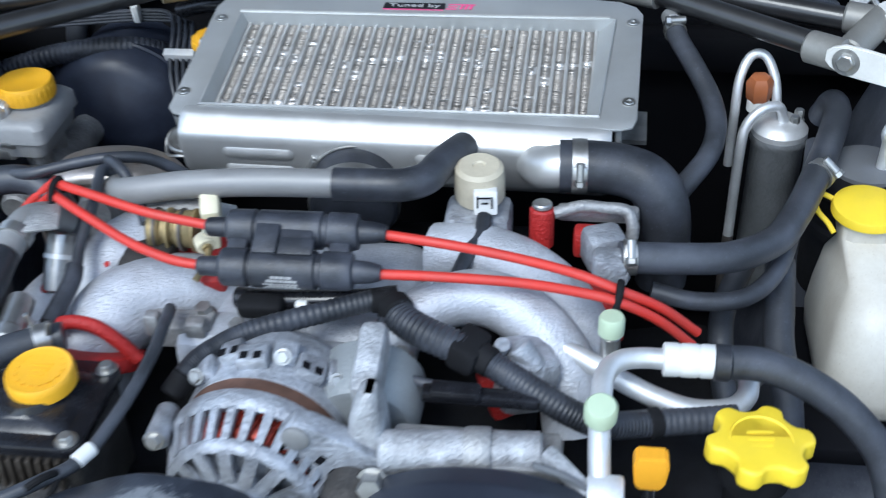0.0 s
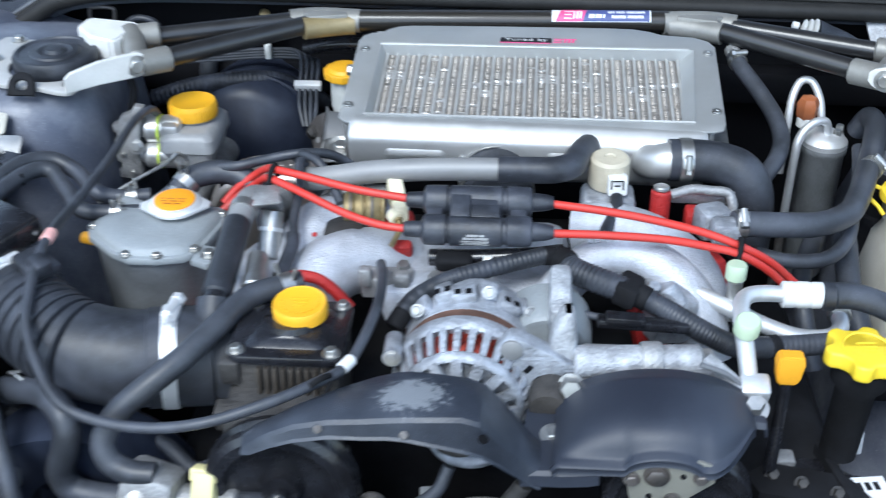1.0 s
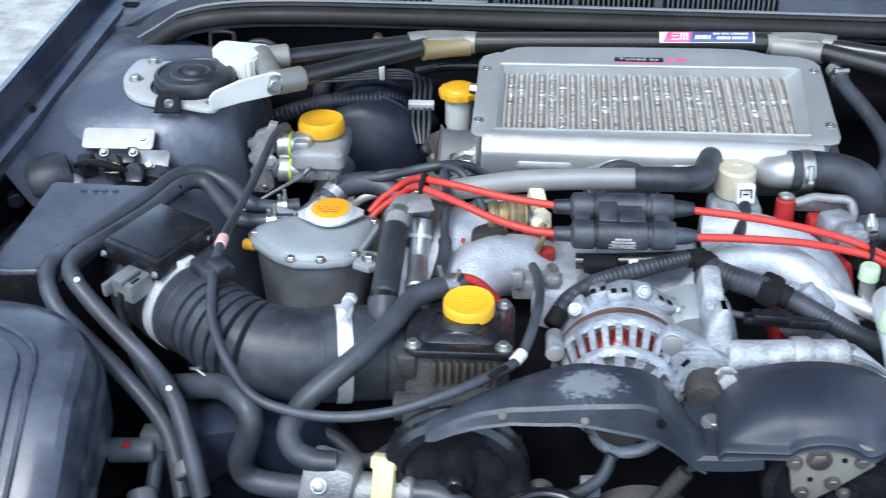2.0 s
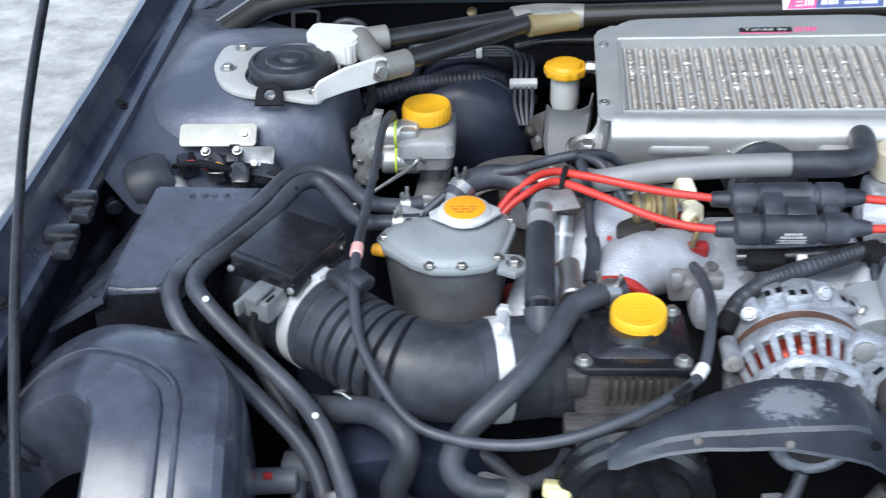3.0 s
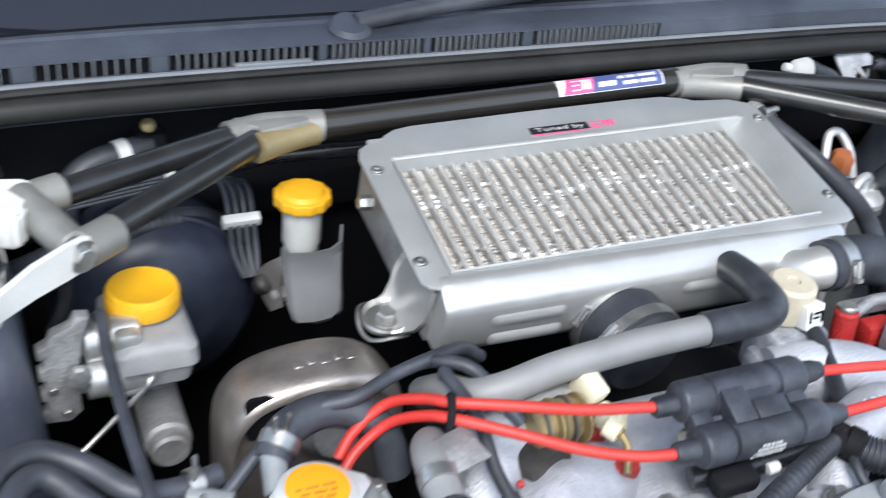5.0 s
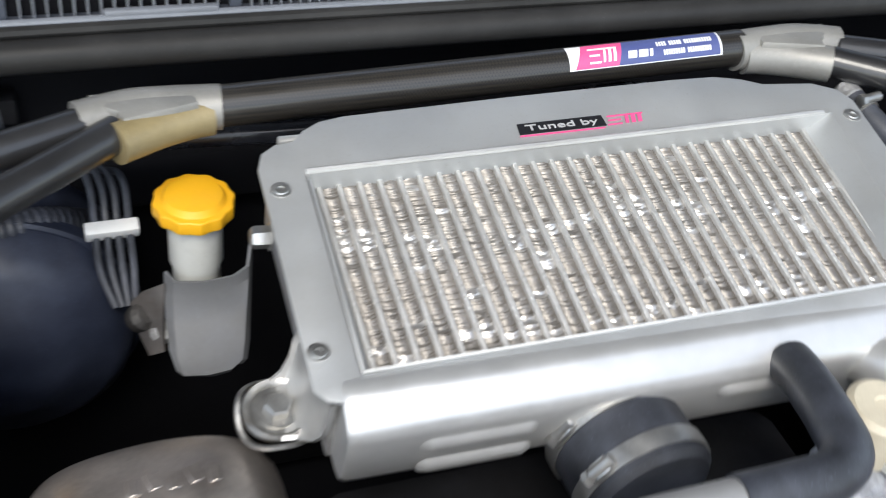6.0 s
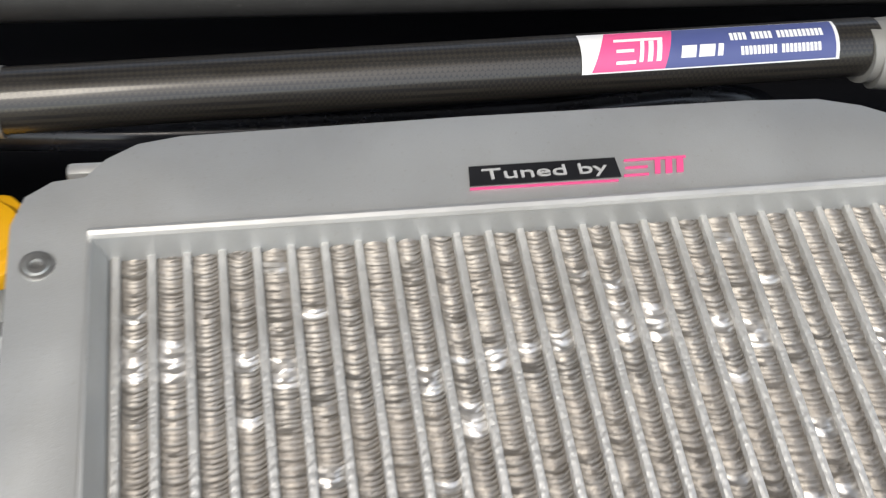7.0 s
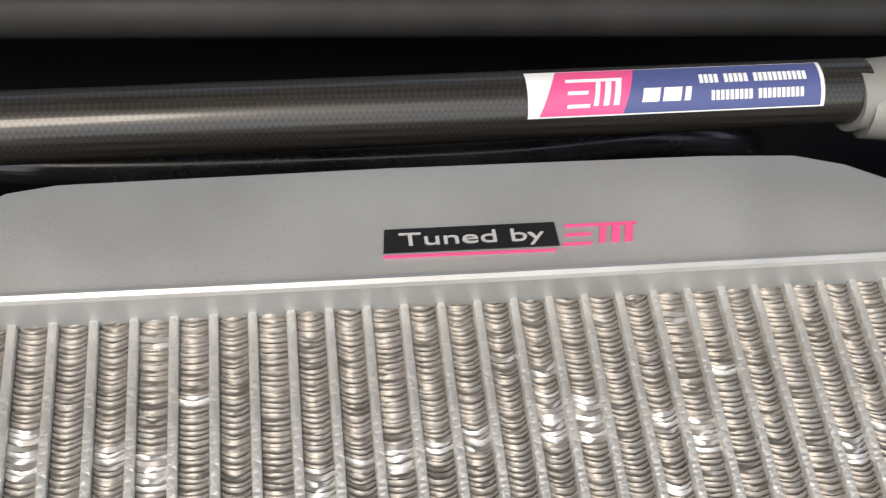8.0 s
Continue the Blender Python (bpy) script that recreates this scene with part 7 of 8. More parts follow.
part("band", lathe([(0.0128, -0.006), (0.0145, -0.006), (0.0145, 0.006), (0.0128, 0.006), (0.0128, -0.006)], (-0.414, 1.2275, 0.8595), (1, 0.25, 0.1), 24), white_plastic, hc)
f = box((-0.385, 1.238, 0.865), (0.028, 0.02, 0.022), 0.004)
rod((-0.388, 1.236, 0.875), (-0.388, 1.222, 0.889), 0.006, bm=f)
single("heater_union", f, matt_black, "dark fitting on the bulkhead", "pipe fitting")
single("stud", lathe([(0.006, 0), (0.007, 0.001), (0.007, 0.004), (0.004, 0.006), (0, 0.006)], (-0.389, 1.222, 0.889), (0, -0.8, 0.6), 14), brass_alloy, "small yellowish stud on the bulkhead", "stud")
single("wire_loop", tube([(-0.632, 1.215, 0.83), (-0.630, 1.21, 0.858), (-0.628, 1.21, 0.893), (-0.622, 1.21, 0.898), (-0.600, 1.21, 0.898), (-0.594, 1.21, 0.893), (-0.598, 1.21, 0.87), (-0.606, 1.212, 0.855)], 0.003, 8), steel_dark, "bent dark wire loop at the bulkhead", "wire")
single("vent_hose", tube([(-0.575, 1.19, 0.86), (-0.572, 1.195, 0.882), (-0.555, 1.195, 0.890), (-0.535, 1.195, 0.884), (-0.528, 1.20, 0.865)], 0.005, 10), rubber, "small black hose loop at the bulkhead", "hose")

# ---- turbo heat shield ----
ts = thing("turbo_heat_shield", (-0.345, 0.86, 0.75), "brownish pressed steel turbo heat shield", "heat shield")
arch = [(-0.418, 0.74), (-0.418, 0.80), (-0.414, 0.826), (-0.402, 0.846), (-0.385, 0.857), (-0.36, 0.863), (-0.33, 0.865), (-0.305, 0.862), (-0.285, 0.854), (-0.272, 0.840), (-0.266, 0.82), (-0.264, 0.74)]
arch = [(p.x, p.z) for p in spline([(x, 0, z) for x, z in arch], 4)]
rings = [[(-0.326 + (x + 0.342) * w, y + 0.046, 0.70 + (z - 0.74) * h) for x, z in arch] for y, w, h in ((0.846, 0.86, 0.86), (0.840, 0.90, 0.905), (0.8405, 0.935, 0.945), (0.844, 0.965, 0.975), (0.850, 0.988, 0.992), (0.858, 1.0, 1.0), (0.878, 1.0, 1.0), (0.892, 0.985, 0.985), (0.903, 0.94, 0.95), (0.910, 0.86, 0.88))]
part("shell", loft(rings), shield_steel, ts, "brownish steel shell", 40)
f = bmesh.new()
for k in range(5):
    box((-0.336 + 0.011 * k, 0.914 + 0.002 * (k % 2), 0.8246), (0.007, 0.012, 0.0016), 0.0006, (0, 0, 15 * (k % 2)), 1, f)
part("pressed_mark", f, shield_steel, ts)
part("opening", prism(rounded(-0.384, 0.776, -0.352, 0.816, 0.006), 0, 0.004, 0, Matrix.Translation((0, 0.8935, 0)) @ pose(0, 0, 0, 90)), shade_black, ts)
part("boss", lathe([(0.026, 0), (0.024, 0.012), (0.018, 0.02), (0.018, 0.03)], (-0.322, 0.884, 0.785), (0, -1, 0.35), 28), alloy_dirty, ts)

# ---- return pipe, idle valve and hoses ahead of the intercooler ----
gp = thing("bypass_pipe", (-0.15, 0.78, 0.86), "grey pipe with a black rubber elbow ahead of the intercooler", "pipe")
part("pipe", tube([(-0.262, 0.835, 0.84), (-0.262, 0.803, 0.868), (-0.252, 0.778, 0.880), (-0.228, 0.770, 0.888), (-0.187, 0.774, 0.893), (-0.123, 0.776, 0.897), (-0.050, 0.776, 0.899)], 0.0120, 20, 8), grey_pipe, gp, "matt grey pipe")
part("elbow", tube([(-0.062, 0.776, 0.8985), (-0.030, 0.776, 0.899), (-0.005, 0.778, 0.899), (0.012, 0.790, 0.898), (0.020, 0.815, 0.895), (0.028, 0.845, 0.888), (0.034, 0.870, 0.880)], 0.0138, 20, 8), rubber, gp, "black rubber elbow")
iv = thing("idle_valve", (0.055, 0.81, 0.80), "cast idle valve with a beige plastic top", "idle valve")
part("top", lathe([(0.0205, 0), (0.0215, 0.002), (0.0215, 0.020), (0.0205, 0.030), (0.017, 0.033), (0.006, 0.033), (0.005, 0.0315), (0, 0.0315)], (0.055, 0.812, 0.873), (0, -0.08, 1), 40), beige, iv, "beige plastic top")
f = box((0.055, 0.800, 0.845), (0.056, 0.044, 0.050), 0.007)
box((0.030, 0.792, 0.835), (0.022, 0.03, 0.03), 0.005, bm=f)
rod((0.055, 0.79, 0.85), (0.052, 0.745, 0.842), 0.019, 0.022, bm=f)
part("body", f, alloy, iv, "cast alloy body")
vplug = part("plug", box((0.062, 0.789, 0.884), (0.020, 0.014, 0.022), 0.002, (-12, 0, 6)), white_plastic, iv, "whitish wiring plug")
for dx, dz, w, h in ((-0.006, 0.003, 0.0014, 0.010), (0.006, 0.003, 0.0014, 0.010), (0.0, 0.008, 0.010, 0.0012), (0.0, 0.002, 0.006, 0.0012), (-0.004, -0.007, 0.004, 0.003), (0.004, -0.007, 0.004, 0.003)):
    part("plug_slot", box((0.062 + dx, 0.7818 - dz * 0.21, 0.884 + dz), (w, 0.0012, h), 0, (-12, 0, 6)), shade_black, vplug)
part("cable", tube([(0.062, 0.780, 0.874), (0.060, 0.760, 0.868), (0.050, 0.735, 0.862), (0.040, 0.70, 0.85)], 0.0065, 10), rubber, iv)
nudge(iv, -0.001, 0.005, -0.008)
bh = thing("bypass_hose", (0.22, 0.85, 0.75), "fat black rubber hose with a bright clamp", "hose")
part("rubber", tube([(0.120, 0.852, 0.876), (0.150, 0.853, 0.876), (0.178, 0.852, 0.873), (0.198, 0.847, 0.866), (0.210, 0.840, 0.848), (0.214, 0.836, 0.815), (0.214, 0.835, 0.77)], 0.0228, 28, 8), rubber, bh, "black rubber hose")
clamp_ring((0.137, 0.8525, 0.876), (1, 0.05, 0), 0.0230, 0.013, zinc, bh, screw=(0, -0.9, 0.3))
rsn = thing("throttle_sensor", (0.107, 0.778, 0.82), "red-sleeved sensor on the manifold", "sensor")
part("sleeve", rod((0.107, 0.776, 0.835), (0.107, 0.779, 0.872), 0.0105), red_paint, rsn, "red sleeve")
part("tip", rod((0.107, 0.779, 0.872), (0.107, 0.7795, 0.877), 0.0085), zinc, rsn)
nudge(rsn, 0.001, 0.020, -0.004)
lk = thing("throttle_linkage", (0.15, 0.79, 0.83), "grey cast linkage bracket beside the fat hose", "linkage")
part("arm", tube([(0.118, 0.800, 0.862), (0.140, 0.806, 0.866), (0.160, 0.808, 0.864), (0.178, 0.808, 0.862), (0.184, 0.803, 0.852), (0.184, 0.800, 0.84)], 0.0055, 10), alloy_dirty, lk)
part("base", box((0.160, 0.778, 0.845), (0.034, 0.030, 0.034), 0.007, (0, 0, 20)), alloy, lk)
part("strap", box((0.155, 0.820, 0.850), (0.07, 0.012, 0.014), 0.004), alloy_dirty, lk)
part("red_part", box((0.150, 0.80, 0.835), (0.03, 0.02, 0.025), 0.004), red_paint, lk)
# solenoid behind the coil
so = thing("solenoid_valve", (-0.19, 0.755, 0.84), "bronze-coloured solenoid with ivory plugs behind the coil", "solenoid")
part("barrel", lathe([(0.014, 0), (0.0165, 0.002), (0.0165, 0.010), (0.0135, 0.012), (0.0135, 0.022), (0.016, 0.024), (0.016, 0.036), (0.012, 0.042)], (-0.218, 0.752, 0.862), (1, 0.05, 0), 28), brass_alloy, so, "bronze metal barrel")
for k in range(4):
    part("ring", lathe([(0.0135, 0), (0.0185, 0.0005), (0.0185, 0.0025), (0.0135, 0.003)], (-0.212 + 0.011 * k, 0.752, 0.862), (1, 0.05, 0), 28), (steel_dark, brass_alloy)[k % 2], so)
part("plug", box((-0.166, 0.762, 0.878), (0.016, 0.024, 0.022), 0.003, (25, 0, 15)), ivory, so, "ivory plastic plug")
part("plug", box((-0.160, 0.738, 0.868), (0.014, 0.022, 0.018), 0.003, (-10, 0, 20)), ivory, so, "ivory plastic plug")
part("wire", tube([(-0.16, 0.727, 0.866), (-0.158, 0.715, 0.86), (-0.165, 0.70, 0.85)], 0.003, 8), brass_alloy, so)
part("bracket", box((-0.215, 0.735, 0.845), (0.04, 0.05, 0.02), 0.004), grimy_iron, so)
part("top_bracket", box((-0.205, 0.772, 0.872), (0.060, 0.012, 0.006), 0.002, (20, 0, 3)), alloy_dirty, so)
part("terminal", rod((-0.166, 0.734, 0.868), (-0.160, 0.724, 0.866), 0.0085, seg=16), ivory, so, "ivory round terminal")
part("terminal_core", rod((-0.1605, 0.725, 0.866), (-0.159, 0.7225, 0.8655), 0.0045, seg=12), brass_alloy, so)

# ---- wiring conduits ----
cd_ = hose("conduit", [(-0.150, 0.588, 0.835), (-0.140, 0.604, 0.846), (-0.126, 0.618, 0.852), (-0.100, 0.634, 0.858), (-0.049, 0.656, 0.862), (-0.010, 0.672, 0.864), (0.004, 0.676, 0.862)], 0.0085, "corrugated black wiring conduit over the alternator", "wiring", rubber, radius=ridged(60, 0.05), n=52)
for p, q, r in (((-0.016, 0.6695, 0.8639), (0.004, 0.676, 0.862), 0.0096), ((-0.152, 0.586, 0.833), (-0.143, 0.599, 0.843), 0.0095),):
    part("tape_band", rod(p, q, r, seg=16), matt_black, cd_, "black tape band")
cd_ = hose("conduit", [(0.002, 0.670, 0.860), (0.012, 0.656, 0.858), (0.033, 0.642, 0.857), (0.060, 0.632, 0.853)], 0.0125, "fat corrugated black conduit over the bracket", "wiring", rubber, radius=ridged(18, 0.05), n=36)
for p, q, r in (((0.000, 0.672, 0.8602), (0.008, 0.661, 0.8592), 0.0136),):
    part("tape_band", rod(p, q, r, seg=16), matt_black, cd_, "black tape band")
cd_ = hose("conduit", [(0.072, 0.630, 0.850), (0.098, 0.617, 0.842), (0.138, 0.604, 0.825), (0.166, 0.606, 0.812), (0.20, 0.620, 0.803), (0.262, 0.634, 0.80)], 0.0105, "corrugated black conduit running to the oil filler", "wiring", rubber, radius=ridged(60, 0.025), n=52)
for p, q, r in (((0.070, 0.631, 0.8505), (0.082, 0.625, 0.847), 0.0118), ((0.196, 0.618, 0.8035), (0.206, 0.622, 0.8025), 0.0116),):
    part("tape_band", rod(p, q, r, seg=16), matt_black, cd_, "black tape band")
single("conduit_joint", box((0.063, 0.634, 0.852), (0.024, 0.034, 0.024), 0.006, (0, 15, -20)), matt_black, "taped black joint of two conduits", "wiring")
hose("wire", [(0.004, 0.668, 0.858), (-0.006, 0.650, 0.856), (-0.002, 0.632, 0.846), (0.018, 0.618, 0.836), (0.055, 0.612, 0.832)], 0.0038, "thin black wire beside the bracket", "wiring")
hr = hose("wiring_harness", [(-0.125, 0.682, 0.850), (-0.083, 0.676, 0.855), (-0.026, 0.675, 0.860), (0.004, 0.680, 0.862)], 0.0085, "black harness below the coil", "wiring", shiny_black)
part("connector", moved(box((0, 0, 0), (0.036, 0.018, 0.016), 0.005, (10, 0, 0), 3), Matrix.Translation((-0.101, 0.666, 0.856))), matt_black, hr, "black connector")
part("sleeve", rod((-0.073, 0.666, 0.8585), (-0.064, 0.666, 0.859), 0.0045, seg=14), white_plastic, hr, "white sleeve")

# ---- alloy air conditioning pipes ----
ac = thing("air_conditioning_pipe", (0.20, 0.63, 0.78), "bright alloy pipe with a pale green valve cap", "pipe")
part("pipe", tube([(0.216, 0.660, 0.843), (0.198, 0.659, 0.844), (0.182, 0.652, 0.846), (0.172, 0.636, 0.847), (0.169, 0.610, 0.844), (0.169, 0.582, 0.836), (0.170, 0.560, 0.822)], 0.0078, 18, 8), bright_pipe, ac, "bright alloy pipe")
part("foot", box((0.174, 0.553, 0.816), (0.026, 0.022, 0.020), 0.004, (20, 0, 0)), bright_pipe, ac)
cr_ = part("ferrule", lathe([(0.011, 0), (0.0125, 0.001), (0.0125, 0.010), (0.0118, 0.012), (0.0125, 0.014), (0.0125, 0.024), (0.0118, 0.026), (0.0125, 0.028), (0.0125, 0.038), (0.011, 0.04)], (0.213, 0.660, 0.843), (1, 0.01, 0), 28), white_plastic, ac, "whitish crimped ferrule")
part("valve_stem", rod((0.169, 0.600, 0.843), (0.169, 0.590, 0.852), 0.0085), bright_pipe, ac)
part("valve_cap", lathe([(0.0095, 0), (0.0115, 0.001), (0.0115, 0.013), (0.0095, 0.016), (0, 0.0165)], (0.169, 0.592, 0.848), (0, -0.3, 1), 28), mint, ac, "pale green valve cap")
nudge(ac, -0.009, -0.024, 0.009)
ah = hose("air_conditioning_hose", [(0.243, 0.636, 0.852), (0.276, 0.638, 0.850), (0.311, 0.632, 0.838), (0.343, 0.622, 0.817), (0.367, 0.612, 0.785), (0.379, 0.590, 0.74), (0.38, 0.57, 0.68)], 0.0125, "fat black air conditioning hose curving down")
part("end_sleeve", rod((0.239, 0.636, 0.852), (0.253, 0.636, 0.8515), 0.0136, seg=24), rubber, ah)
ac2 = thing("air_conditioning_pipe", (0.20, 0.67, 0.76), "bright alloy pipe bending under the hose", "pipe")
part("pipe", tube([(0.128, 0.684, 0.826), (0.143, 0.679, 0.822), (0.167, 0.668, 0.816), (0.199, 0.657, 0.806), (0.230, 0.652, 0.799), (0.258, 0.658, 0.796), (0.272, 0.672, 0.796), (0.276, 0.694, 0.796)], 0.0082, 18, 8), bright_pipe, ac2, "bright alloy pipe")
part("nut", lathe([(0.010, 0), (0.012, 0.001), (0.012, 0.018), (0.010, 0.019)], (0.276, 0.690, 0.796), (0.1, 1, 0), 6), zinc, ac2)
part("valve_stem", rod((0.168, 0.676, 0.80), (0.168, 0.682, 0.841), 0.0075), zinc, ac2)
part("valve_cap", lathe([(0.008, 0), (0.0098, 0.001), (0.0098, 0.014), (0.0085, 0.0165), (0, 0.017)], (0.168, 0.683, 0.842), (0, 0.05, 1), 28), mint, ac2, "pale green valve cap")

nudge(ac2, -0.001, -0.016, 0.005)

# ---- oil filler and dipstick ----
of = thing("oil_filler", (0.284, 0.592, 0.70), "lemon yellow lobed oil filler cap on a black neck", "oil filler")
oc = Vector((0.269, 0.574, 0.824))
lobes = []
for k in range(96):
    q = 2 * math.pi * k / 96
    w = math.cos(6 * q)
    r = 0.0335 + 0.0045 * math.copysign(abs(w) ** 0.45, w)
    lobes.append((r * math.cos(q), r * math.sin(q)))
ocap = part("cap", prism(lobes, 0, 0.016, 0.003, Matrix.Translation(oc) @ pose(0, 0, 0, -4, 3, 12), 3), lemon, of, "lemon yellow lobed cap")
part("raised_ring", lathe([(0.0205, 0.0156), (0.0215, 0.0168), (0.0225, 0.0156)], oc, (0.05, -0.07, 1), 40), lemon, ocap)
for k in range(3):
    part("raised_mark", box(oc + Vector((0, 0.006 - 0.006 * k, 0.0166)), (0.018 - 0.004 * (k == 2), 0.0026, 0.0008), 0, (0, 0, 5)), lemon, ocap)
part("neck", lathe([(0.017, -0.11), (0.018, -0.03), (0.025, -0.02), (0.025, 0.0)], oc, (0.02, -0.05, 1), 32), matt_black, of)
ds = thing("dipstick", (0.209, 0.588, 0.74), "amber dipstick handle on a thin tube", "dipstick")
f = loft([[(0.209 + sx * w * 0.5, 0.586 + sy * d * 0.5, z) for sx, sy in ((-1, -1), (1, -1), (1, 1), (-1, 1))] for z, w, d in ((0.792, 0.014, 0.010), (0.797, 0.020, 0.013), (0.816, 0.024, 0.015), (0.823, 0.020, 0.013))])
bmesh.ops.bevel(f, geom=f.edges[:], offset=0.0015, segments=2, affect="EDGES")
part("handle", f, amber, ds, "amber plastic handle")
part("tube", rod((0.209, 0.588, 0.795), (0.215, 0.60, 0.62), 0.0055), shiny_black, ds)

nudge(ds, -0.015, -0.048, 0.034)

# ---- right-hand hoses, drier, canister and washer bottle ----
hw = hose("heater_hose", [(0.223, 1.092, 0.899), (0.229, 1.068, 0.893), (0.243, 1.036, 0.882), (0.257, 1.004, 0.868), (0.263, 0.975, 0.858), (0.261, 0.948, 0.851), (0.252, 0.922, 0.845), (0.238, 0.898, 0.840), (0.222, 0.874, 0.832), (0.208, 0.85, 0.815)], 0.0100, "black rubber hose winding down from the bulkhead", group="heater hoses")
clamp_ring((0.2255, 1.080, 0.8963), (0.2, -1, -0.2), 0.0101, 0.008, zinc, hw, screw=(0, 0, 1))
single("pipe_end", rod((0.223, 1.090, 0.900), (0.221, 1.104, 0.902), 0.0095), alloy_dirty, "dull pipe end at the bulkhead", "pipe end")
hh = thing("heater_hose", (0.30, 0.85, 0.80), "thick black rubber hose sweeping round the bay", "hose", "heater hoses")
part("rubber", tube([(0.172, 0.735, 0.868), (0.220, 0.742, 0.864), (0.262, 0.756, 0.858), (0.300, 0.792, 0.850), (0.320, 0.828, 0.850), (0.337, 0.870, 0.850), (0.350, 0.905, 0.854), (0.364, 0.945, 0.858), (0.376, 0.988, 0.860), (0.376, 1.016, 0.856), (0.372, 1.036, 0.83)], 0.0128, 18), hose_rubber, hh)
clamp_ring((0.180, 0.7362, 0.8674), (1, 0.05, 0), 0.0130, 0.011, zinc, hh, screw=(0, -0.6, 0.8))
clamp_ring((0.348, 0.893, 0.852), (0.5, 0.8, 0.1), 0.0130, 0.009, zinc, hh, screw=(0.4, -0.6, 0.8))
hose("heater_hose", [(0.20, 0.745, 0.828), (0.235, 0.742, 0.822), (0.275, 0.752, 0.82), (0.305, 0.79, 0.82), (0.325, 0.85, 0.825), (0.345, 0.915, 0.83), (0.355, 0.965, 0.84)], 0.0078, "black rubber hose under the thick one", group="heater hoses")
hose("heater_hose", [(0.315, 0.83, 0.80), (0.312, 0.79, 0.785), (0.310, 0.755, 0.77), (0.315, 0.72, 0.75), (0.322, 0.695, 0.70)], 0.013, "fat black hose going down beside the bottle", group="heater hoses")
hose("heater_hose", [(0.290, 0.85, 0.79), (0.268, 0.80, 0.77), (0.265, 0.76, 0.75), (0.275, 0.72, 0.70)], 0.011, "fat black hose going down beside the bottle", group="heater hoses")
f = box((0.166, 0.733, 0.860), (0.03, 0.024, 0.026), 0.006)
rod((0.153, 0.733, 0.860), (0.178, 0.735, 0.866), 0.010, bm=f)
single("water_outlet", f, alloy, "cast water outlet at the end of the hose", "pipe fitting")
dr = thing("filter_drier", (0.340, 1.03, 0.62), "grey metal drier with a brown plug and alloy pipes", "drier")
part("can", lathe([(0.024, 0), (0.026, 0.004), (0.026, 0.172), (0.028, 0.175), (0.028, 0.182), (0.026, 0.186)], (0.340, 1.028, 0.625), (0, 0, 1), 40), header_side, dr, "grey metal can")
part("head", lathe([(0.0275, 0), (0.0275, 0.006), (0.023, 0.011), (0.016, 0.016), (0, 0.017)], (0.340, 1.028, 0.808), (0, 0, 1), 40), bright_pipe, dr)
part("plug", lathe([(0.011, 0), (0.0125, 0.002), (0.0135, 0.02), (0.010, 0.026), (0.004, 0.028)], (0.318, 1.045, 0.835), (-0.05, -0.05, 1), 6), brown, dr, "brown plastic plug")
part("plug_base", rod((0.318, 1.045, 0.822), (0.318, 1.045, 0.837), 0.011), white_plastic, dr)
part("pipe", tube([(0.296, 1.040, 0.76), (0.296, 1.042, 0.82), (0.298, 1.05, 0.856), (0.308, 1.062, 0.874), (0.322, 1.062, 0.874), (0.332, 1.05, 0.856), (0.336, 1.04, 0.83)], 0.0048, 14), bright_pipe, dr, "bright alloy pipe")
part("pipe", tube([(0.300, 1.0, 0.70), (0.300, 1.0, 0.80), (0.304, 1.005, 0.828), (0.318, 1.012, 0.842), (0.334, 1.018, 0.842), (0.341, 1.022, 0.825)], 0.0052, 14), bright_pipe, dr, "bright alloy pipe")
part("pipe", tube([(0.300, 1.0, 0.60), (0.300, 1.0, 0.70)], 0.0056, 10), steel_dark, dr)
for x, y in ((0.352, 1.022), (0.358, 1.036)):
    bolt((x, y, 0.818), (0, 0, 1), 0.005, 0.012, 1.2, zinc, dr)
nudge(dr, -0.007, 0.0, 0.006)
cn = thing("canister", (0.40, 0.95, 0.66), "ribbed dark plastic canister behind the washer bottle", "canister")
part("shell", lathe([(0.044, 0), (0.046, 0.02), (0.046, 0.07), (0.052, 0.072), (0.052, 0.080), (0.048, 0.083), (0.048, 0.105), (0.053, 0.108), (0.053, 0.116), (0.044, 0.124), (0.03, 0.128), (0, 0.129)], (0.400, 0.940, 0.70), (0, 0, 1), 40), matt_black, cn)
part("lid", lathe([(0.034, 0), (0.034, 0.006), (0.02, 0.010), (0, 0.010)], (0.402, 0.945, 0.826), (0, 0, 1), 32), grey_plastic, cn)
part("pipe", tube([(0.412, 0.935, 0.83), (0.412, 0.932, 0.862), (0.408, 0.925, 0.878), (0.418, 0.935, 0.885), (0.43, 0.95, 0.87)], 0.006, 12), bright_pipe, cn)
wb = thing("washer_bottle", (0.43, 0.82, 0.672), "yellowed translucent washer bottle with a yellow flip cap", "washer bottle")
rings = [[(x, y, z) for x, y in rounded(0.372 - g, 0.76 - g * 2, 0.51, 0.92 + g, 0.03, 6)] for z, g in ((0.672, -0.012), (0.680, -0.004), (0.69, 0.0), (0.71, 0.002), (0.74, 0.0), (0.775, -0.004), (0.795, -0.012))]
rings += [[(0.404 + 0.0270 * math.cos(a), 0.876 + 0.0270 * math.sin(a), z) for a in (math.atan2(y - 0.84, x - 0.43) for x, y in rounded(0.36, 0.76, 0.50, 0.92, 0.03, 6))] for z in (0.812, 0.828)]
part("bottle", loft(rings), washer_plastic, wb, "yellowed translucent bottle", 60)
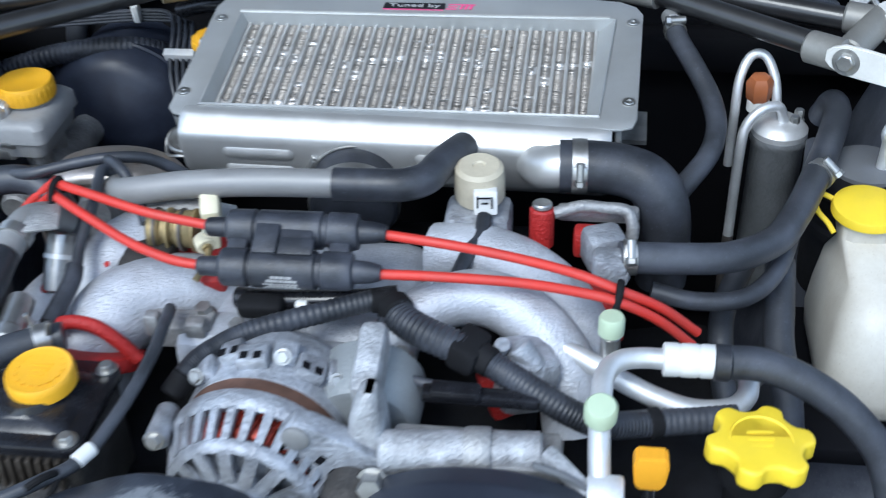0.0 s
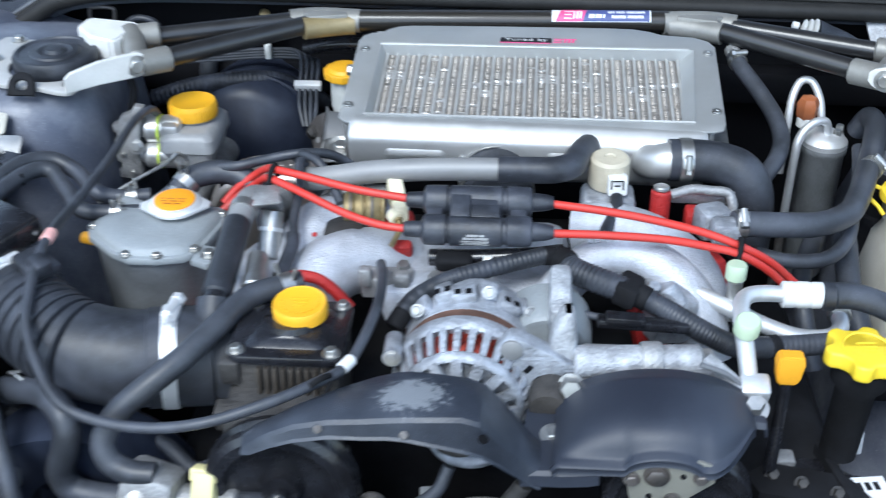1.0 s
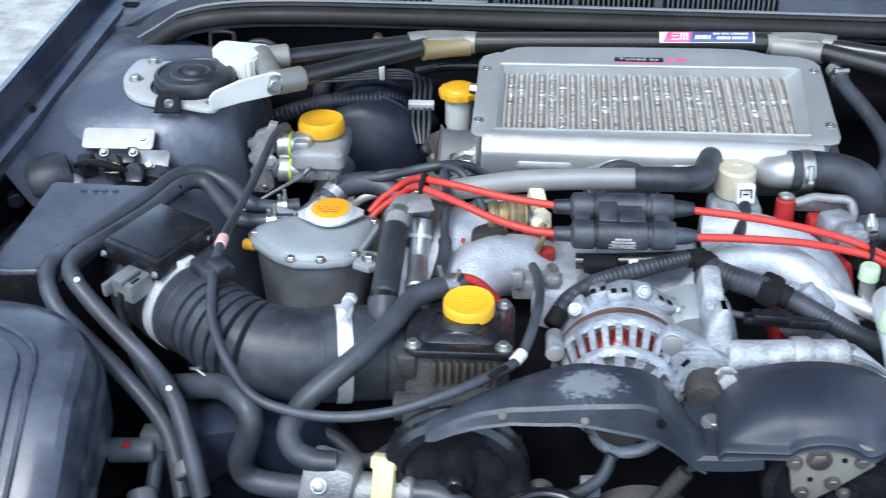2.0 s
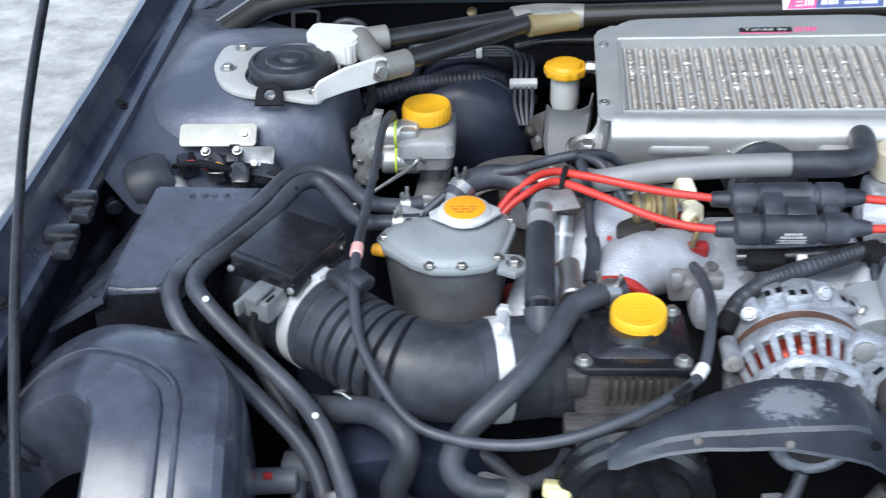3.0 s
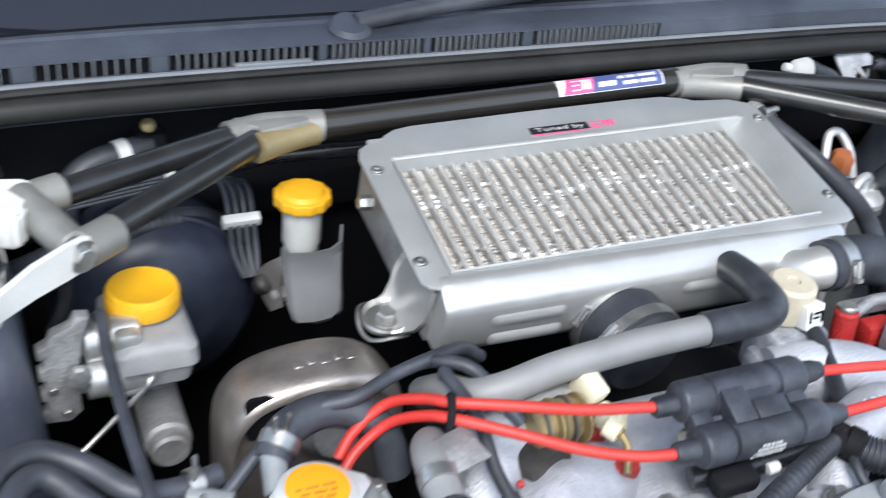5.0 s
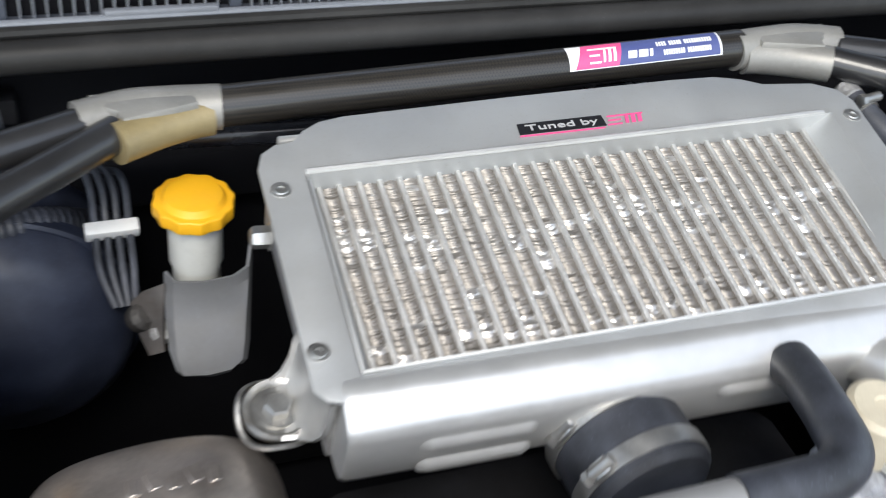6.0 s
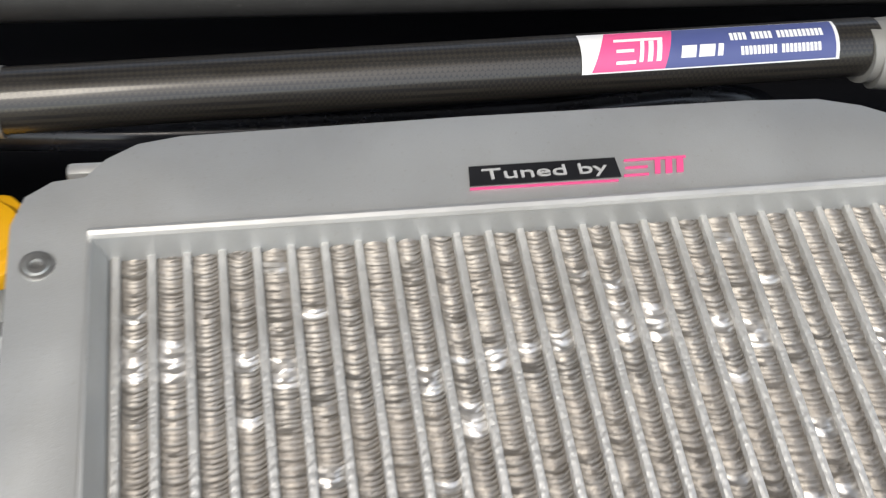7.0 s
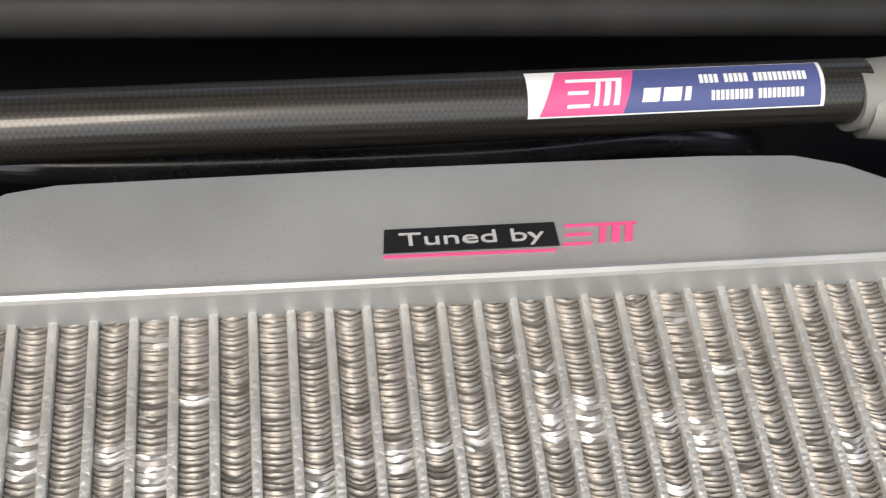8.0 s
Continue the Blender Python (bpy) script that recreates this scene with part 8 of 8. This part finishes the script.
f = lathe([(0.029, 0), (0.0312, 0.001), (0.0312, 0.006), (0.030, 0.009), (0.024, 0.011), (0, 0.0115)], (0.404, 0.876, 0.828), (0, -0.05, 1), 48)
fc = part("cap", f, lemon, wb, "yellow flip cap")
part("tether", tube([(0.376, 0.888, 0.834), (0.366, 0.892, 0.836), (0.360, 0.886, 0.834), (0.362, 0.876, 0.828), (0.370, 0.868, 0.822), (0.376, 0.862, 0.815)], 0.0025, 8), lemon, fc)

nudge(wb, -0.013, 0.0, -0.004)

# ---- right-hand tower corner ----
lk2 = thing("earth_bracket", (0.42, 1.19, 0.88), "greyish steel bracket with a brass nut", "bracket")
part("strap", prism([(-0.020, 0.004), (-0.017, 0.014), (-0.006, 0.020), (0.008, 0.018), (0.020, 0.006), (0.034, -0.008), (0.032, -0.018), (0.018, -0.020), (0.008, -0.030), (0.005, -0.050), (-0.004, -0.050), (-0.014, -0.016)][::-1], 0, 0.005, 0.0015, pose(0.424, 1.196, 0.909, 50, 0, -8)), bracket_alloy, lk2)
bolt((0.446, 1.186, 0.900), (-0.1, -0.6, 0.8), 0.005, 0.005, 1.3, zinc, lk2)
part("strap", tube([(0.432, 1.178, 0.896), (0.440, 1.170, 0.886), (0.448, 1.176, 0.882), (0.458, 1.186, 0.886)], 0.0035, 8), zinc, lk2)
part("nut", lathe([(0.0115, 0), (0.0115, 0.006), (0.009, 0.008), (0, 0.008)], (0.419, 1.200, 0.914), (-0.1, -0.6, 0.7), 6), brass_alloy, lk2, "brass nut")
part("ring", lathe([(0.0145, 0), (0.0165, 0.002), (0.0145, 0.004)], (0.419, 1.201, 0.912), (-0.1, -0.6, 0.7), 28), matt_black, lk2)
lk3 = thing("earth_bracket", (0.52, 1.18, 0.88), "pale steel bracket beside the tower", "bracket")
part("strap", prism([(-0.038, -0.014), (-0.020, 0.010), (-0.004, 0.020), (0.014, 0.018), (0.024, 0.004), (0.020, -0.018), (0.012, -0.040), (0.004, -0.040), (-0.004, -0.018), (-0.030, -0.020)][::-1], 0, 0.005, 0.0015, pose(0.515, 1.190, 0.900, 50, 0, 6)), bracket_alloy, lk3)
part("nut", lathe([(0.010, 0), (0.010, 0.006), (0, 0.008)], (0.520, 1.192, 0.905), (-0.1, -0.6, 0.7), 6), brass_alloy, lk3)
hose("vent_hose", [(0.44, 1.205, 0.870), (0.462, 1.196, 0.888), (0.486, 1.190, 0.888), (0.505, 1.186, 0.870), (0.51, 1.185, 0.84)], 0.0085, "black hose loop beside the brackets")
cw = thing("cable_boot", (0.35, 1.16, 0.87), "bluish rubber cable boot with a pale bellows end", "cable boot")
part("boot", tube([(0.334, 1.156, 0.908), (0.352, 1.157, 0.903), (0.374, 1.160, 0.896), (0.395, 1.164, 0.886)], 0.016, 20, 6, lambda k: 1.0 - 0.55 * k), plastic, cw, "bluish rubber boot")
for k in range(3):
    part("pleat", lathe([(0.006, -0.002), (0.0165 - 0.002 * k, 0.0), (0.006, 0.002)], (0.331 - 0.0065 * k, 1.156, 0.909 + 0.0015 * k), (-1, 0, 0.3), 20), white_plastic, cw, "pale pleat")
part("end", rod((0.312, 1.158, 0.914), (0.304, 1.159, 0.916), 0.005), white_plastic, cw)
single("wiper_motor", lathe([(0.0, 0), (0.028, 0.002), (0.032, 0.01), (0.032, 0.05), (0.02, 0.06)], (0.478, 1.19, 0.868), (-0.15, 0.6, 0.1), 32), matt_black, "dark round wiper motor at the bulkhead", "motor")

# ---- low parts ahead of the engine ----
lo = thing("compressor", (0.25, 0.55, 0.58), "grimy air conditioning compressor low in the bay", "compressor")
part("body", lathe([(0.03, 0), (0.055, 0.004), (0.06, 0.02), (0.06, 0.10), (0.05, 0.12)], (0.245, 0.47, 0.645), (0, 1, 0), 40), shiny_black, lo)
part("rib", box((0.245, 0.545, 0.700), (0.05, 0.07, 0.010), 0.004), shiny_black, lo)
part("rib", box((0.215, 0.575, 0.705), (0.025, 0.02, 0.012), 0.004), alloy_dirty, lo)
f = box((0.279, 0.590, 0.722), (0.022, 0.020, 0.026), 0.003, (-10, 0, 0))
box((0.279, 0.592, 0.740), (0.013, 0.012, 0.014), 0.002, (-10, 0, 0), bm=f)
box((0.279, 0.580, 0.727), (0.006, 0.006, 0.020), 0.001, (-10, 0, 0), bm=f)
single("wiring_plug", f, plug_pale, "pale grey wiring plug low beside the oil filler", "plug")
f = loft([[(x, y, z) for x, y in ((0.16, 0.40), (0.42, 0.44), (0.42, 0.52), (0.27, 0.535), (0.19, 0.48))] for z in (0.62, 0.70)])
bmesh.ops.bevel(f, geom=f.edges[:], offset=0.006, segments=2, affect="EDGES")
rd = thing("radiator_cowl", (0.30, 0.48, 0.62), "black plastic radiator cowl with a white label", "radiator cowl")
part("cowl", f, shiny_black, rd)
lb = part("label", box((0.285, 0.502, 0.7012), (0.085, 0.036, 0.0006), 0, (0, 0, 8)), white_print, rd, "white printed label")
f = bmesh.new()
for k in range(9):
    box((0.252 + 0.008 * k, 0.503 + 0.0011 * k, 0.7018), (0.005, 0.010, 0.0004), 0, (0, 0, 8), bm=f)
part("print_block", f, black_print, lb)
nudge(rd, -0.018, 0.036, 0.0)
f = box((-0.02, 0.455, 0.70), (0.05, 0.02, 0.05), 0.006)
single("block_cover", f, matt_black, "dark cover low at the engine front", "cover")
for x, y, z in ((-0.16, 0.46, 0.74), (-0.13, 0.455, 0.715), (0.0, 0.444, 0.715), (-0.03, 0.444, 0.70)):
    bl = thing("cover_bolt", (x, y, z), "dull bolt low at the engine front", "bolt", "front bolts")
    bolt((x, y - 0.001, z), (0, -1, 0), 0.008, 0.006, 1.5, steel_dark, bl, "head")

for a, b, r in (((-0.185, 0.47, 0.79), (-0.165, 0.462, 0.70), 0.006), ((-0.030, 0.462, 0.765), (-0.075, 0.458, 0.690), 0.008), ((-0.120, 0.468, 0.700), (-0.060, 0.465, 0.705), 0.010)):
    single("support_strut", rod(a, b, r), grimy_iron, "grimy steel strut low at the engine front", "strut", "front struts")
cb = thing("crank_pulley", (-0.06, 0.46, 0.58), "grimy crank pulley low at the engine front", "pulley")
part("rim", lathe([(0.02, 0.006), (0.045, 0.004), (0.050, 0.0), (0.062, 0.0), (0.064, 0.003), (0.059, 0.008), (0.064, 0.013), (0.059, 0.018), (0.064, 0.023), (0.03, 0.025)], (-0.062, 0.470, 0.655), (0, 1, 0), 56), grimy_iron, cb)
part("bolt", lathe([(0.016, -0.006), (0.014, -0.010), (0, -0.010)], (-0.062, 0.478, 0.655), (0, 1, 0), 6), steel_dark, cb)
hose("lower_hose", [(-0.20, 0.475, 0.735), (-0.165, 0.468, 0.715), (-0.13, 0.468, 0.725), (-0.105, 0.470, 0.745), (-0.095, 0.48, 0.765)], 0.006, "thin black hose low in the bay")
for x, y, z in ((0.20, 0.545, 0.712), (0.225, 0.535, 0.712), (0.255, 0.524, 0.712)):
    lb_ = thing("cover_bolt", (x, y, z), "dull bolt low at the engine front", "bolt", "front bolts")
    bolt((x, y, z), (0.1, -0.7, 0.7), 0.005, 0.006, 1.4, grimy_iron, lb_, "head")
hose("lower_hose", [(-0.225, 0.425, 0.728), (-0.195, 0.436, 0.736), (-0.168, 0.449, 0.741), (-0.142, 0.449, 0.741), (-0.115, 0.438, 0.737), (-0.075, 0.434, 0.734), (-0.03, 0.437, 0.733)], 0.0065, "thin black hose low in the bay", material=shiny_black)
f = box((-0.112, 0.488, 0.719), (0.018, 0.014, 0.018), 0.002, (-15, 0, 6))
box((-0.112, 0.482, 0.730), (0.012, 0.010, 0.006), 0.001, (-15, 0, 6), bm=f)
single("wiring_plug", f, plug_pale, "pale grey wiring plug under the belt cover", "plug")
mt = thing("mounting_bracket", (0.21, 0.54, 0.70), "grimy black bracket beside the belt cover", "bracket")
part("plate", loft([[(x, y, z) for x, y in ((0.175, 0.545), (0.185, 0.522), (0.270, 0.505), (0.285, 0.520), (0.270, 0.548), (0.20, 0.562))] for z in (0.700, 0.712)]), matt_black, mt)
part("wall", box((0.262, 0.548, 0.69), (0.010, 0.09, 0.05), 0.003, (0, 0, 12)), matt_black, mt)

part("bottle_tray", box((0.43, 0.84, 0.655), (0.17, 0.20, 0.02), 0.005), shade_black, car)
